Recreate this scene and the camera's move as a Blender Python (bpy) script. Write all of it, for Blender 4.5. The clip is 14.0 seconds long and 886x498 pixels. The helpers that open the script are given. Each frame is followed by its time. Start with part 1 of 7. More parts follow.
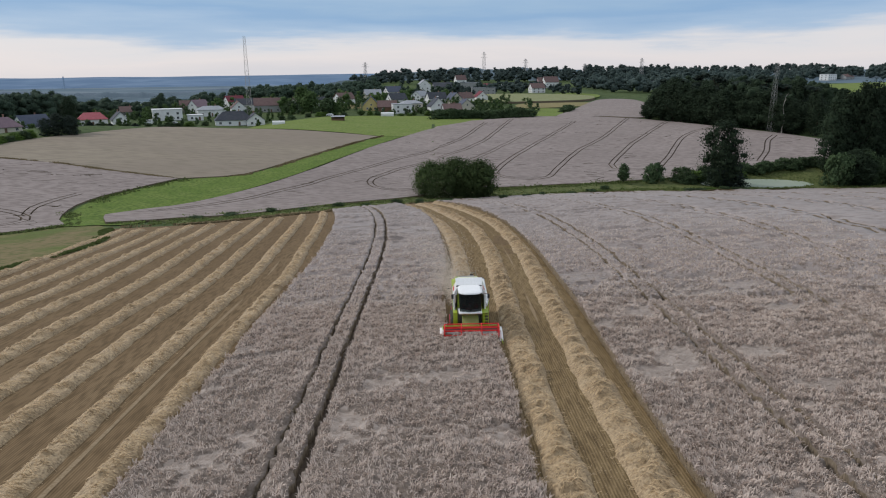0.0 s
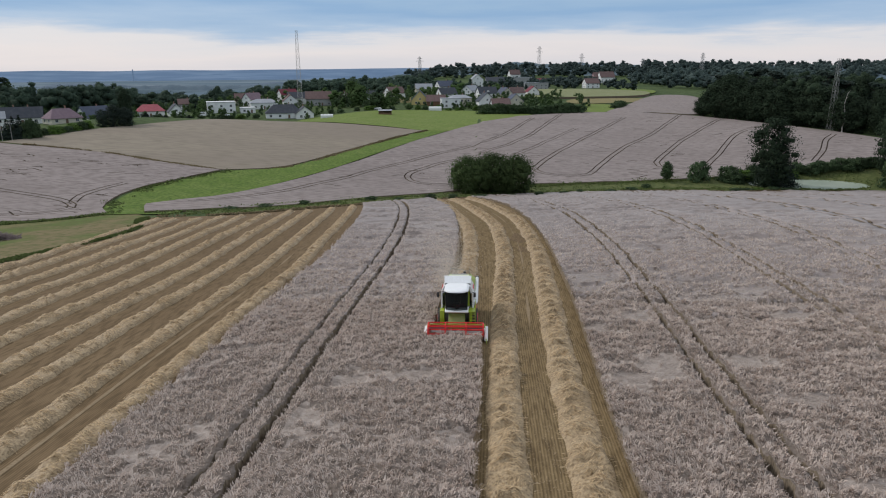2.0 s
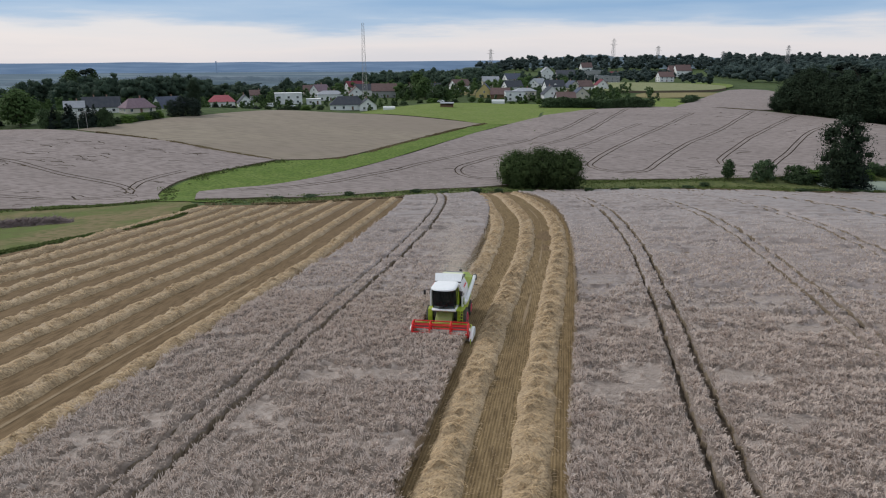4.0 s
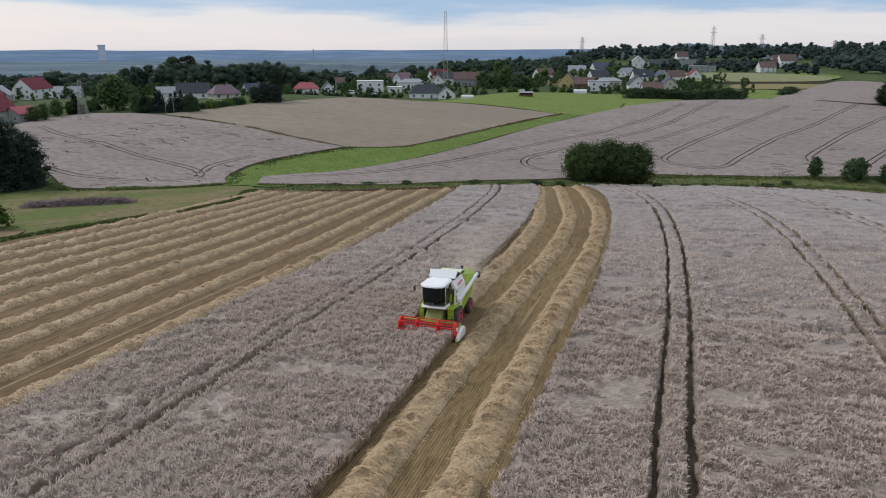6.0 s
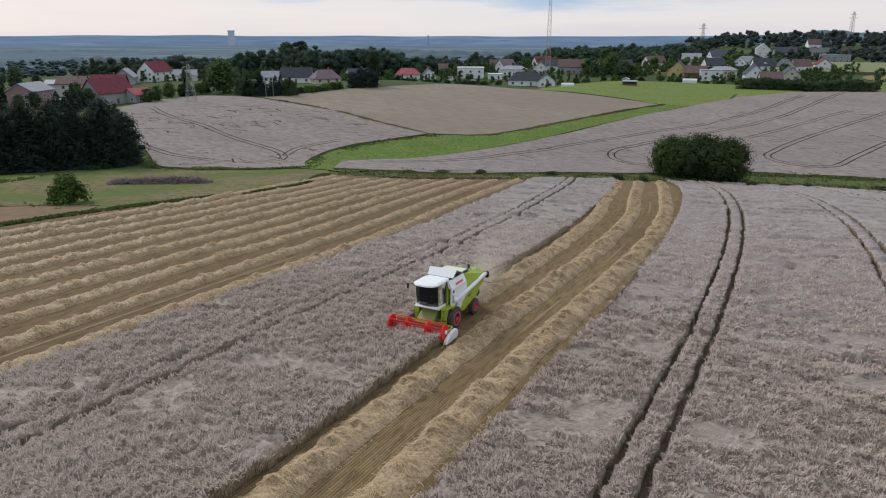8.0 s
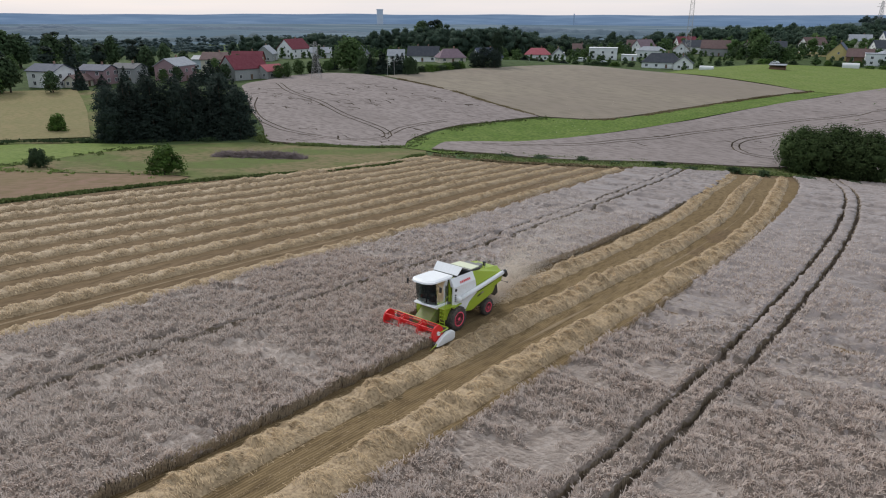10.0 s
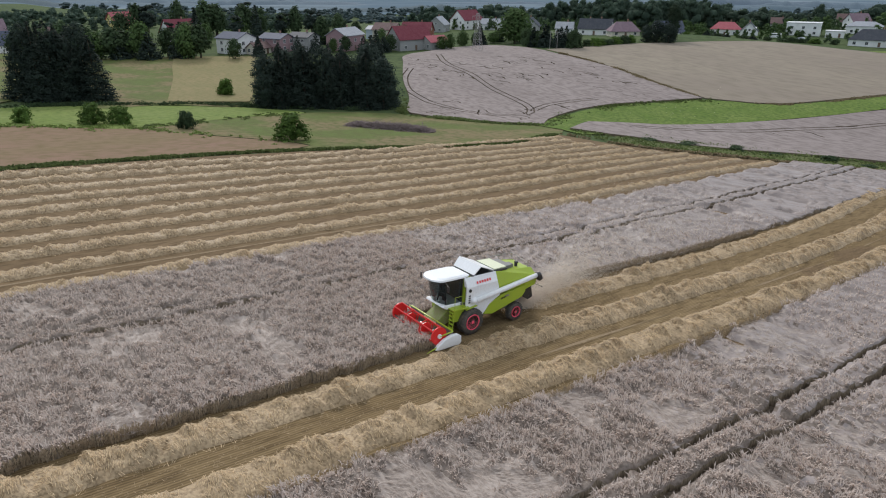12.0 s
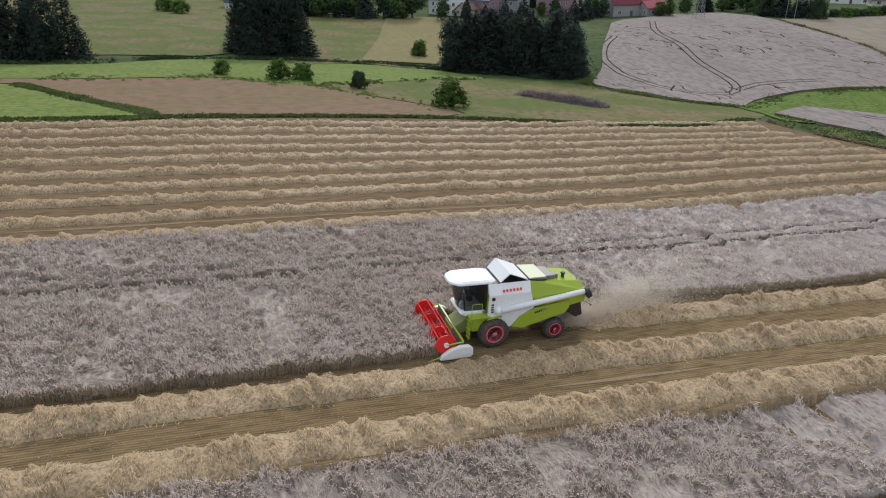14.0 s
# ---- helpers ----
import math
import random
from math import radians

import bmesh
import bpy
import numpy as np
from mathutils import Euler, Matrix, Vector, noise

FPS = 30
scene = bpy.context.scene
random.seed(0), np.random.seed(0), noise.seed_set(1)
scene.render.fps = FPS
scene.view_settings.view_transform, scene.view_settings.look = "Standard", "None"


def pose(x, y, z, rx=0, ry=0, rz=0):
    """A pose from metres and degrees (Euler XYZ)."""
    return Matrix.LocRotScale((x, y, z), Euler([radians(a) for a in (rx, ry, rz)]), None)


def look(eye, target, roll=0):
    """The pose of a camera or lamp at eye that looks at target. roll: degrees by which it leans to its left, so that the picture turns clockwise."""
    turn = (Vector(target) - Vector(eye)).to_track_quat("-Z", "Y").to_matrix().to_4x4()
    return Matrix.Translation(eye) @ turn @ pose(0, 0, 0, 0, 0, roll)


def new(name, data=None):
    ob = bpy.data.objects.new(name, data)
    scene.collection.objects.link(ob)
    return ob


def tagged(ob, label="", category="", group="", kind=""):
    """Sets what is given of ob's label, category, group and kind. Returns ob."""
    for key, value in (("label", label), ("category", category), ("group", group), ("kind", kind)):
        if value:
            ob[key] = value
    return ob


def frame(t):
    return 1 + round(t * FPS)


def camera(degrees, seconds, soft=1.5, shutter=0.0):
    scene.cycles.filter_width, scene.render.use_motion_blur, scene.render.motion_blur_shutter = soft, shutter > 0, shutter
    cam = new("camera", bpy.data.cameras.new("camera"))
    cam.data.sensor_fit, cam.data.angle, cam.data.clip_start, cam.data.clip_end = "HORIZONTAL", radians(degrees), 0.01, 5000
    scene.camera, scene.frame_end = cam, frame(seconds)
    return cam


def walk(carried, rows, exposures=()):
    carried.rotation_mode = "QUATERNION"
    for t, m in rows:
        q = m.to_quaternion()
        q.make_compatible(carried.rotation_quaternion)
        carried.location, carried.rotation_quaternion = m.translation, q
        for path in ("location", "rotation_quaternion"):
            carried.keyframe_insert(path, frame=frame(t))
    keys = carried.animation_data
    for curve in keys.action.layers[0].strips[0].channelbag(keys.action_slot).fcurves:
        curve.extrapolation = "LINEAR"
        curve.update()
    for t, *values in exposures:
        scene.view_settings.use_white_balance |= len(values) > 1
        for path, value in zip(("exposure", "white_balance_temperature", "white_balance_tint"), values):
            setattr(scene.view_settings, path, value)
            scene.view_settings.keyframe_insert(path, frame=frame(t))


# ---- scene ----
cam = camera(66.1, 14.0, soft=1.1)
METRES, EYE, TILT, LEAN, TURN = 65.0, 19.05, -3.6, -0.55, -0.5
ROWS = [
    (0.0, 0.0, 0.0, 0.0, -0.21, -10.88, 1.07),
    (0.5, 0.0203, 0.0028, -0.0004, 0.85, -10.97, 0.96),
    (1.0, 0.0417, 0.0065, -0.0006, 1.95, -11.06, 0.83),
    (1.5, 0.0642, 0.0107, -0.0007, 3.13, -11.15, 0.69),
    (2.0, 0.0879, 0.016, -0.0006, 4.46, -11.25, 0.55),
    (2.5, 0.1125, 0.022, -0.0003, 5.84, -11.36, 0.41),
    (3.0, 0.1379, 0.029, 0.0, 7.31, -11.48, 0.29),
    (5.5, 0.2723, 0.0882, 0.0027, 16.02, -12.52, -0.46),
    (6.0, 0.2997, 0.1059, 0.0034, 18.06, -12.76, -0.62),
    (6.5, 0.3269, 0.1257, 0.0048, 20.17, -13.01, -0.8),
    (7.0, 0.3538, 0.1475, 0.0058, 22.41, -13.26, -0.98),
    (7.5, 0.3802, 0.1717, 0.007, 24.79, -13.58, -1.18),
    (8.0, 0.4064, 0.1982, 0.0082, 27.33, -13.98, -1.36),
    (10.5, 0.5217, 0.3651, 0.0173, 42.4, -16.56, -2.25),
    (11.0, 0.5403, 0.4057, 0.0199, 46.1, -17.24, -2.4),
    (11.5, 0.5562, 0.4486, 0.0224, 50.05, -17.96, -2.53),
    (12.0, 0.568, 0.4938, 0.0252, 54.12, -18.75, -2.69),
    (12.5, 0.5764, 0.5408, 0.0283, 58.44, -19.6, -2.83),
    (13.0, 0.5804, 0.5895, 0.0316, 62.99, -20.5, -3.01),
    (13.5, 0.5811, 0.6393, 0.0349, 67.86, -21.53, -3.12),
    (14.0, 0.5779, 0.6895, 0.0382, 73.01, -22.58, -3.16),
]
walk(cam, [(t, pose(0, 0, EYE, TILT, LEAN, TURN) @ pose(METRES * x, METRES * y, METRES * z, 90 + pitch, roll, yaw)) for t, x, y, z, yaw, pitch, roll in ROWS],
     [(0, -0.08), (3, -0.07), (7, -0.02), (10.5, 0.09), (12, 0.20), (13, 0.20), (14, 0.18)])



# ---- world and light ----
SUN_EL, SUN_AZ = radians(38), radians(290)
world = bpy.data.worlds.new("world")
scene.world = world
world.use_nodes = True
wn, wl = world.node_tree.nodes, world.node_tree.links
wn.clear()
sky = wn.new("ShaderNodeTexSky")
sky.sky_type, sky.sun_disc = "NISHITA", False
sky.sun_elevation, sky.sun_rotation = SUN_EL, SUN_AZ
sky_gain = wn.new("ShaderNodeVectorMath")
sky_gain.operation = "SCALE"
sky_gain.inputs["Scale"].default_value = 0.09
wl.new(sky.outputs[0], sky_gain.inputs[0])
way = wn.new("ShaderNodeTexCoord")
split = wn.new("ShaderNodeSeparateXYZ")
wl.new(way.outputs["Generated"], split.inputs[0])
stretch = wn.new("ShaderNodeMapping")
stretch.inputs["Scale"].default_value = (1.0, 1.0, 9.0)
wl.new(way.outputs["Generated"], stretch.inputs[0])
puffs = wn.new("ShaderNodeTexNoise")
puffs.inputs["Scale"].default_value, puffs.inputs["Detail"].default_value = 2.3, 7
puffs.inputs["Roughness"].default_value = 0.55
wl.new(stretch.outputs[0], puffs.inputs["Vector"])
lift = wn.new("ShaderNodeMath")
lift.operation = "MULTIPLY_ADD"
wl.new(puffs.outputs["Fac"], lift.inputs[0])
lift.inputs[1].default_value = 0.13
wl.new(split.outputs["Z"], lift.inputs[2])
deck = wn.new("ShaderNodeValToRGB")
el = deck.color_ramp.elements
el[0].position, el[0].color = 0.055, (0.76, 0.75, 0.80, 1)
el[1].position, el[1].color = 0.70, (0.78, 0.85, 0.95, 1)
for at, col in ((0.085, (0.87, 0.82, 0.835, 1)), (0.105, (0.81, 0.80, 0.84, 1)), (0.122, (0.43, 0.58, 0.79, 1)), (0.150, (0.28, 0.46, 0.72, 1)),
                (0.185, (0.41, 0.57, 0.76, 1)), (0.26, (0.49, 0.56, 0.68, 1)), (0.42, (0.62, 0.70, 0.81, 1))):
    e = el.new(at)
    e.color = col
wl.new(lift.outputs[0], deck.inputs[0])
mixed = wn.new("ShaderNodeMix")
mixed.data_type = "RGBA"
mixed.inputs["Factor"].default_value = 0.88
wl.new(sky_gain.outputs[0], mixed.inputs["A"])
wl.new(deck.outputs[0], mixed.inputs["B"])
ground_glow = wn.new("ShaderNodeBackground")
ground_glow.inputs["Strength"].default_value = 1.0
wl.new(mixed.outputs["Result"], ground_glow.inputs["Color"])
wout = wn.new("ShaderNodeOutputWorld")
wl.new(ground_glow.outputs[0], wout.inputs[0])

sun = new("sun", bpy.data.lights.new("sun", "SUN"))
sun.data.energy, sun.data.angle, sun.data.color = 1.7, radians(14), (1.0, 0.955, 0.92)
sun.matrix_world = look((math.sin(SUN_AZ) * math.cos(SUN_EL) * 100, math.cos(SUN_AZ) * math.cos(SUN_EL) * 100, math.sin(SUN_EL) * 100), (0, 0, 0))


# ---- materials ----
def mat(name, a, b, rough=0.8, scale=1.0, fine=12.0, c=None, bump=0.0, bump_scale=20.0, metal=0.0, space="Position", spread=(0.35, 0.65), stretch_by=None, spec=0.06, random_mix=0.0, thin=0.0):
    """Two or three colours broken up at two scales, with a fine relief. Lengths are in metres."""
    m = bpy.data.materials.new(name)
    m.use_nodes = True
    n, l = m.node_tree.nodes, m.node_tree.links
    p = n["Principled BSDF"]
    p.inputs["Roughness"].default_value, p.inputs["Metallic"].default_value = rough, metal
    p.inputs["Specular IOR Level"].default_value = spec
    if space == "Position":
        at = n.new("ShaderNodeNewGeometry").outputs["Position"]
    else:
        at = n.new("ShaderNodeTexCoord").outputs["Object"]
    if stretch_by:
        mp = n.new("ShaderNodeMapping")
        mp.inputs["Scale"].default_value = stretch_by
        l.new(at, mp.inputs[0])
        at = mp.outputs[0]

    def noise_at(freq, detail):
        t = n.new("ShaderNodeTexNoise")
        t.inputs["Scale"].default_value, t.inputs["Detail"].default_value = freq, detail
        l.new(at, t.inputs["Vector"])
        return t.outputs["Fac"]

    coarse = noise_at(1 / scale, 4)
    grain = noise_at(fine, 5)
    ramp = n.new("ShaderNodeMapRange")
    ramp.inputs["From Min"].default_value, ramp.inputs["From Max"].default_value = spread
    l.new(coarse, ramp.inputs["Value"])
    mix = n.new("ShaderNodeMix")
    mix.data_type = "RGBA"
    mix.inputs["A"].default_value, mix.inputs["B"].default_value = (*a, 1), (*b, 1)
    l.new(ramp.outputs[0], mix.inputs["Factor"])
    col = mix.outputs["Result"]
    if c:
        ramp2 = n.new("ShaderNodeMapRange")
        ramp2.inputs["From Min"].default_value, ramp2.inputs["From Max"].default_value = 0.42, 0.68
        l.new(grain, ramp2.inputs["Value"])
        mix2 = n.new("ShaderNodeMix")
        mix2.data_type = "RGBA"
        l.new(ramp2.outputs[0], mix2.inputs["Factor"])
        l.new(col, mix2.inputs["A"])
        mix2.inputs["B"].default_value = (*c, 1)
        col = mix2.outputs["Result"]
    if random_mix:
        hs = n.new("ShaderNodeHueSaturation")
        info = n.new("ShaderNodeObjectInfo")
        mr = n.new("ShaderNodeMapRange")
        mr.inputs["To Min"].default_value, mr.inputs["To Max"].default_value = 1 - random_mix, 1 + random_mix
        l.new(info.outputs["Random"], mr.inputs["Value"])
        l.new(mr.outputs[0], hs.inputs["Value"])
        l.new(col, hs.inputs["Color"])
        col = hs.outputs["Color"]
    l.new(col, p.inputs["Base Color"])
    if bump:
        b_ = n.new("ShaderNodeBump")
        b_.inputs["Strength"].default_value, b_.inputs["Distance"].default_value = min(1.0, bump * 4), bump
        l.new(noise_at(bump_scale, 6), b_.inputs["Height"])
        l.new(b_.outputs[0], p.inputs["Normal"])
    if thin:
        # leaves and straw let part of the light through
        tr, ms = n.new("ShaderNodeBsdfTranslucent"), n.new("ShaderNodeMixShader")
        ms.inputs["Fac"].default_value = thin
        l.new(col, tr.inputs["Color"])
        l.new(p.outputs[0], ms.inputs[1])
        l.new(tr.outputs[0], ms.inputs[2])
        l.new(ms.outputs[0], n["Material Output"].inputs["Surface"])
    return m


# Standing-wheat sheet darkened: the shade between the ears is in its colour.
M_CROP = mat("gap_shaded_wheat", (0.195, 0.156, 0.128), (0.232, 0.187, 0.156), 0.55, 6, 5.5, (0.112, 0.087, 0.070), 0.10, 9, spec=0.2)
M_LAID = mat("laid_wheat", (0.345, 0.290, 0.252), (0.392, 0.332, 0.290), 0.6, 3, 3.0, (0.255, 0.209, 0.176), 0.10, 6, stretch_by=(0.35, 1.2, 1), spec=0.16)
# Paler copy of that sheet, without the painted gap shade.
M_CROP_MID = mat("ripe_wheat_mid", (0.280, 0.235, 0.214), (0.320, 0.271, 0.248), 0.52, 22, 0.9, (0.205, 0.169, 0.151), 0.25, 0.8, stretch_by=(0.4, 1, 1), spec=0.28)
M_CROP_FAR = mat("ripe_wheat_far", (0.252, 0.213, 0.197), (0.292, 0.248, 0.230), 0.9, 22, 0.9, (0.185, 0.153, 0.139), 0.25, 0.8, stretch_by=(0.4, 1, 1))
# Crop walls: stalk colour darkened, with the shade among the stalks painted in.
M_CROP_SIDE_SHADE = mat("wheat_stalks", (0.17, 0.133, 0.095), (0.25, 0.20, 0.145), 0.9, 0.4, 3, (0.085, 0.066, 0.047), 0.08, 4, stretch_by=(4, 4, 0.7))
M_BROWN = mat("short_ripe_barley", (0.236, 0.197, 0.158), (0.268, 0.228, 0.176), 0.92, 30, 0.5, (0.208, 0.176, 0.136), 0.1, 0.9, stretch_by=(0.35, 1, 1))
M_STUBBLE = mat("stubble", (0.228, 0.159, 0.082), (0.276, 0.197, 0.105), 0.95, 5, 3.5, (0.148, 0.102, 0.053), 0.06, 9, stretch_by=(1, 0.16, 1))
M_STUBBLE_DRY = mat("dry_stubble", (0.186, 0.126, 0.070), (0.228, 0.158, 0.090), 0.85, 5, 3.5, (0.128, 0.087, 0.047), 0.06, 9, stretch_by=(1, 0.16, 1))


def add_rows(m, period, strength):
    """Darkens thin lines along y in the base colour, spaced as drill rows are."""
    n, l = m.node_tree.nodes, m.node_tree.links
    p = n["Principled BSDF"]
    old = p.inputs["Base Color"].links[0].from_socket
    wave = n.new("ShaderNodeTexWave")
    wave.wave_type, wave.bands_direction = "BANDS", "X"
    wave.inputs["Scale"].default_value = 0.314 / period
    wave.inputs["Distortion"].default_value, wave.inputs["Detail"].default_value = 1.0, 3
    l.new(n.new("ShaderNodeNewGeometry").outputs["Position"], wave.inputs["Vector"])
    mix = n.new("ShaderNodeMix")
    mix.data_type, mix.blend_type = "RGBA", "MULTIPLY"
    mix.inputs["Factor"].default_value = strength
    l.new(old, mix.inputs["A"])
    l.new(wave.outputs["Color"], mix.inputs["B"])
    l.new(mix.outputs["Result"], p.inputs["Base Color"])


add_rows(M_STUBBLE, 0.18, 0.40)
add_rows(M_STUBBLE_DRY, 0.18, 0.30)
# Straw sheet darker than its strands: shade in the gaps is coloured in.
M_STRAW = mat("straw", (0.455, 0.338, 0.206), (0.37, 0.270, 0.160), 0.6, 1.4, 6, (0.20, 0.141, 0.080), 0.12, 7, spec=0.2)
M_SOIL = mat("field_soil", (0.105, 0.081, 0.062), (0.145, 0.113, 0.085), 0.95, 3, 5, (0.08, 0.061, 0.047), 0.04, 8)
M_GRASS = mat("grass", (0.108, 0.165, 0.034), (0.160, 0.208, 0.056), 0.9, 5, 1.1, (0.070, 0.110, 0.026), 0.2, 2, spread=(0.3, 0.7))
M_BANK = mat("rough_bank_grass", (0.098, 0.118, 0.042), (0.135, 0.140, 0.058), 0.9, 5, 1.1, (0.058, 0.076, 0.026), 0.2, 2, spread=(0.3, 0.7))
M_LAWN = mat("bright_meadow", (0.148, 0.200, 0.048), (0.190, 0.222, 0.072), 0.9, 9, 0.9, (0.108, 0.150, 0.038), 0.1, 2.5, spread=(0.3, 0.7))
M_DRYGRASS = mat("dry_meadow", (0.195, 0.155, 0.084), (0.112, 0.142, 0.044), 0.92, 13, 0.7, (0.105, 0.112, 0.043), 0.14, 2.5, spread=(0.40, 0.58))
M_PINKGRASS = mat("seeding_meadow", (0.235, 0.150, 0.108), (0.205, 0.150, 0.088), 0.92, 9, 0.9, (0.160, 0.122, 0.064), 0.14, 2.5, stretch_by=(1, 0.5, 1), spread=(0.3, 0.7))
M_TAN = mat("tan_grass", (0.215, 0.185, 0.092), (0.25, 0.20, 0.105), 0.92, 14, 0.8, (0.175, 0.165, 0.072), 0.12, 2.5)
M_LAND = mat("land", (0.062, 0.090, 0.036), (0.092, 0.120, 0.048), 0.95, 45, 0.3, (0.045, 0.065, 0.027), 0.2, 1.0)
# Distance haze is painted into the plain's base colours.
M_FARLAND = mat("haze_tinted_plain", (0.125, 0.168, 0.200), (0.205, 0.245, 0.270), 1.0, 420, 0.006, (0.112, 0.152, 0.185), spec=0.0, stretch_by=(0.6, 1, 1), spread=(0.42, 0.62))


# ---- plan helpers ----
def smooth(a, b, x):
    t = np.clip((np.asarray(x, float) - a) / (b - a), 0, 1)
    return t * t * (3 - 2 * t)


def value_noise(x, y, size, seed=0):
    """Smooth noise between 0 and 1 with features about size metres across."""
    table = np.random.default_rng(seed).random((128, 128))
    u, v = np.asarray(x, float) / size + 1000.3, np.asarray(y, float) / size + 1000.7
    i, j = np.floor(u).astype(int), np.floor(v).astype(int)
    fu, fv = u - i, v - j
    fu, fv = fu * fu * (3 - 2 * fu), fv * fv * (3 - 2 * fv)
    g = lambda a, b: table[a % 128, b % 128]
    return (g(i, j) * (1 - fu) + g(i + 1, j) * fu) * (1 - fv) + (g(i, j + 1) * (1 - fu) + g(i + 1, j + 1) * fu) * fv


STREAM_X = (-420, -300, -185, -120, -75, 5, 60, 130, 300, 600)
STREAM_Y = (0, 40, 95, 124, 156, 199, 211, 215, 215, 215)
STREAM_Z = (-13, -12.5, -13, -14.5, -16.3, -18.8, -19, -18.5, -18, -18)


def ground_z(x, y):
    """The lie of the land: a field that falls away to a stream, and gentler slopes that rise beyond it."""
    x, y = np.asarray(x, float), np.asarray(y, float)
    west = smooth(-22, -58, x) * (0.020 * np.clip(y - 50, -10, 70)) + 0.033 * np.clip(-x - 60, 0, 40) + 1.6 * smooth(-108, -142, x)
    near = (0.009 * np.clip(x, -300, 300) - 0.063 * np.clip(y, -300, 400) - 0.38 * smooth(4, -22, x) - west
            - 2.5 * (np.clip(y - 108, 0, 150) / 60) ** 2 + 0.9 * smooth(10, 40, x) * smooth(60, 110, y))
    bed = sum(np.interp(x + d, STREAM_X, STREAM_Z) for d in (-24, 0, 24)) / 3
    bank = sum(np.interp(x + d, STREAM_X, STREAM_Y) for d in (-24, -12, 0, 12, 24)) / 5
    s = (y - bank) * np.where(x < 0, 0.85, 1.0)
    run = 150 - 70 * smooth(50, 140, x)
    far = bed + 11 * np.tanh(s / run) + np.clip(y - 430, 0, 900) * 0.011 * smooth(-350, 50, x)
    far = far + np.clip(y - 980, 0, 400) * 0.045 * smooth(-250, 0, x)
    far = far - 4.5 * smooth(328, 390, y) * smooth(-60, -110, x) - 7 * smooth(-150, -300, x) * smooth(430, 560, y)
    far = far - (3.2 * smooth(-165, -225, x) + 2.5 * smooth(-240, -320, x)) * smooth(150, 215, y)
    far = far - 9 * smooth(-300, -700, x) * smooth(60, 300, y) - 14 * smooth(1400, 2600, np.hypot(x, y))
    far = far - 2.1 * np.exp(-((((x - 109) / 21) ** 2 + ((y - 230) / 11.5) ** 2) ** 2))
    k, top = 0.6, np.maximum(near, far)
    return top + np.log(np.exp(k * (near - top)) + np.exp(k * (far - top))) / k


def gz(x, y):
    return float(ground_z(x, y))


def bend(y):
    """How far the drilled rows swing to the side towards the stream."""
    return -3.6 * (np.clip(np.asarray(y, float) - 85, 0, 200) / 55) ** 2


def curve(points, step=4.0, closed=False):
    """A smooth line through points of the plan."""
    p = [np.array(q, float) for q in points]
    n, out = len(p), []
    for i in range(n if closed else n - 1):
        a, b = p[i], p[(i + 1) % n]
        z = p[i - 1] if closed or i > 0 else a * 2 - b
        c = p[(i + 2) % n] if closed or i + 2 < n else b * 2 - a
        m = max(1, int(np.linalg.norm(b - a) / step))
        for j in range(m):
            t = j / m
            out.append(0.5 * (2 * a + (b - z) * t + (2 * z - 5 * a + 4 * b - c) * t * t + (3 * a - z - 3 * b + c) * t ** 3))
    if not closed:
        out.append(p[-1])
    return np.array(out)


def inside(px, py, poly):
    hit = np.zeros(len(px), bool)
    x0, y0 = poly[-1]
    for x1, y1 in poly:
        cross = ((y1 > py) != (y0 > py)) & (px < (x0 - x1) * (py - y1) / (y0 - y1 + 1e-12) + x1)
        hit ^= cross
        x0, y0 = x1, y1
    return hit


def dist_to(px, py, line):
    d = np.full(len(px), 1e9)
    for (ax, ay), (bx, by) in zip(line[:-1], line[1:]):
        ux, uy = bx - ax, by - ay
        t = np.clip(((px - ax) * ux + (py - ay) * uy) / (ux * ux + uy * uy + 1e-9), 0, 1)
        d = np.minimum(d, np.hypot(px - ax - t * ux, py - ay - t * uy))
    return d


def mesh_of(name, verts, faces, mats, index=None, flat=False):
    me = bpy.data.meshes.new(name)
    me.from_pydata([tuple(v) for v in np.asarray(verts, float)], [], faces)
    for m in mats if isinstance(mats, (list, tuple)) else [mats]:
        me.materials.append(m)
    if index is not None:
        me.polygons.foreach_set("material_index", np.asarray(index, np.int32))
    if not flat:
        me.polygons.foreach_set("use_smooth", np.ones(len(me.polygons), bool))
    me.update()
    return me


def fast_mesh(name, verts, faces, m, smooth_shaded=False):
    """A mesh of many alike faces (all triangles or all quads) from arrays."""
    me = bpy.data.meshes.new(name)
    verts, faces = np.asarray(verts, np.float32), np.asarray(faces, np.int32)
    k = faces.shape[1]
    me.vertices.add(len(verts))
    me.vertices.foreach_set("co", verts.ravel())
    me.loops.add(faces.size)
    me.loops.foreach_set("vertex_index", faces.ravel())
    me.polygons.add(len(faces))
    me.polygons.foreach_set("loop_start", np.arange(0, faces.size, k, dtype=np.int32))
    if smooth_shaded:
        me.polygons.foreach_set("use_smooth", np.ones(len(faces), bool))
    me.materials.append(m)
    me.update(calc_edges=True)
    me.validate()
    return me


from mathutils.geometry import delaunay_2d_cdt


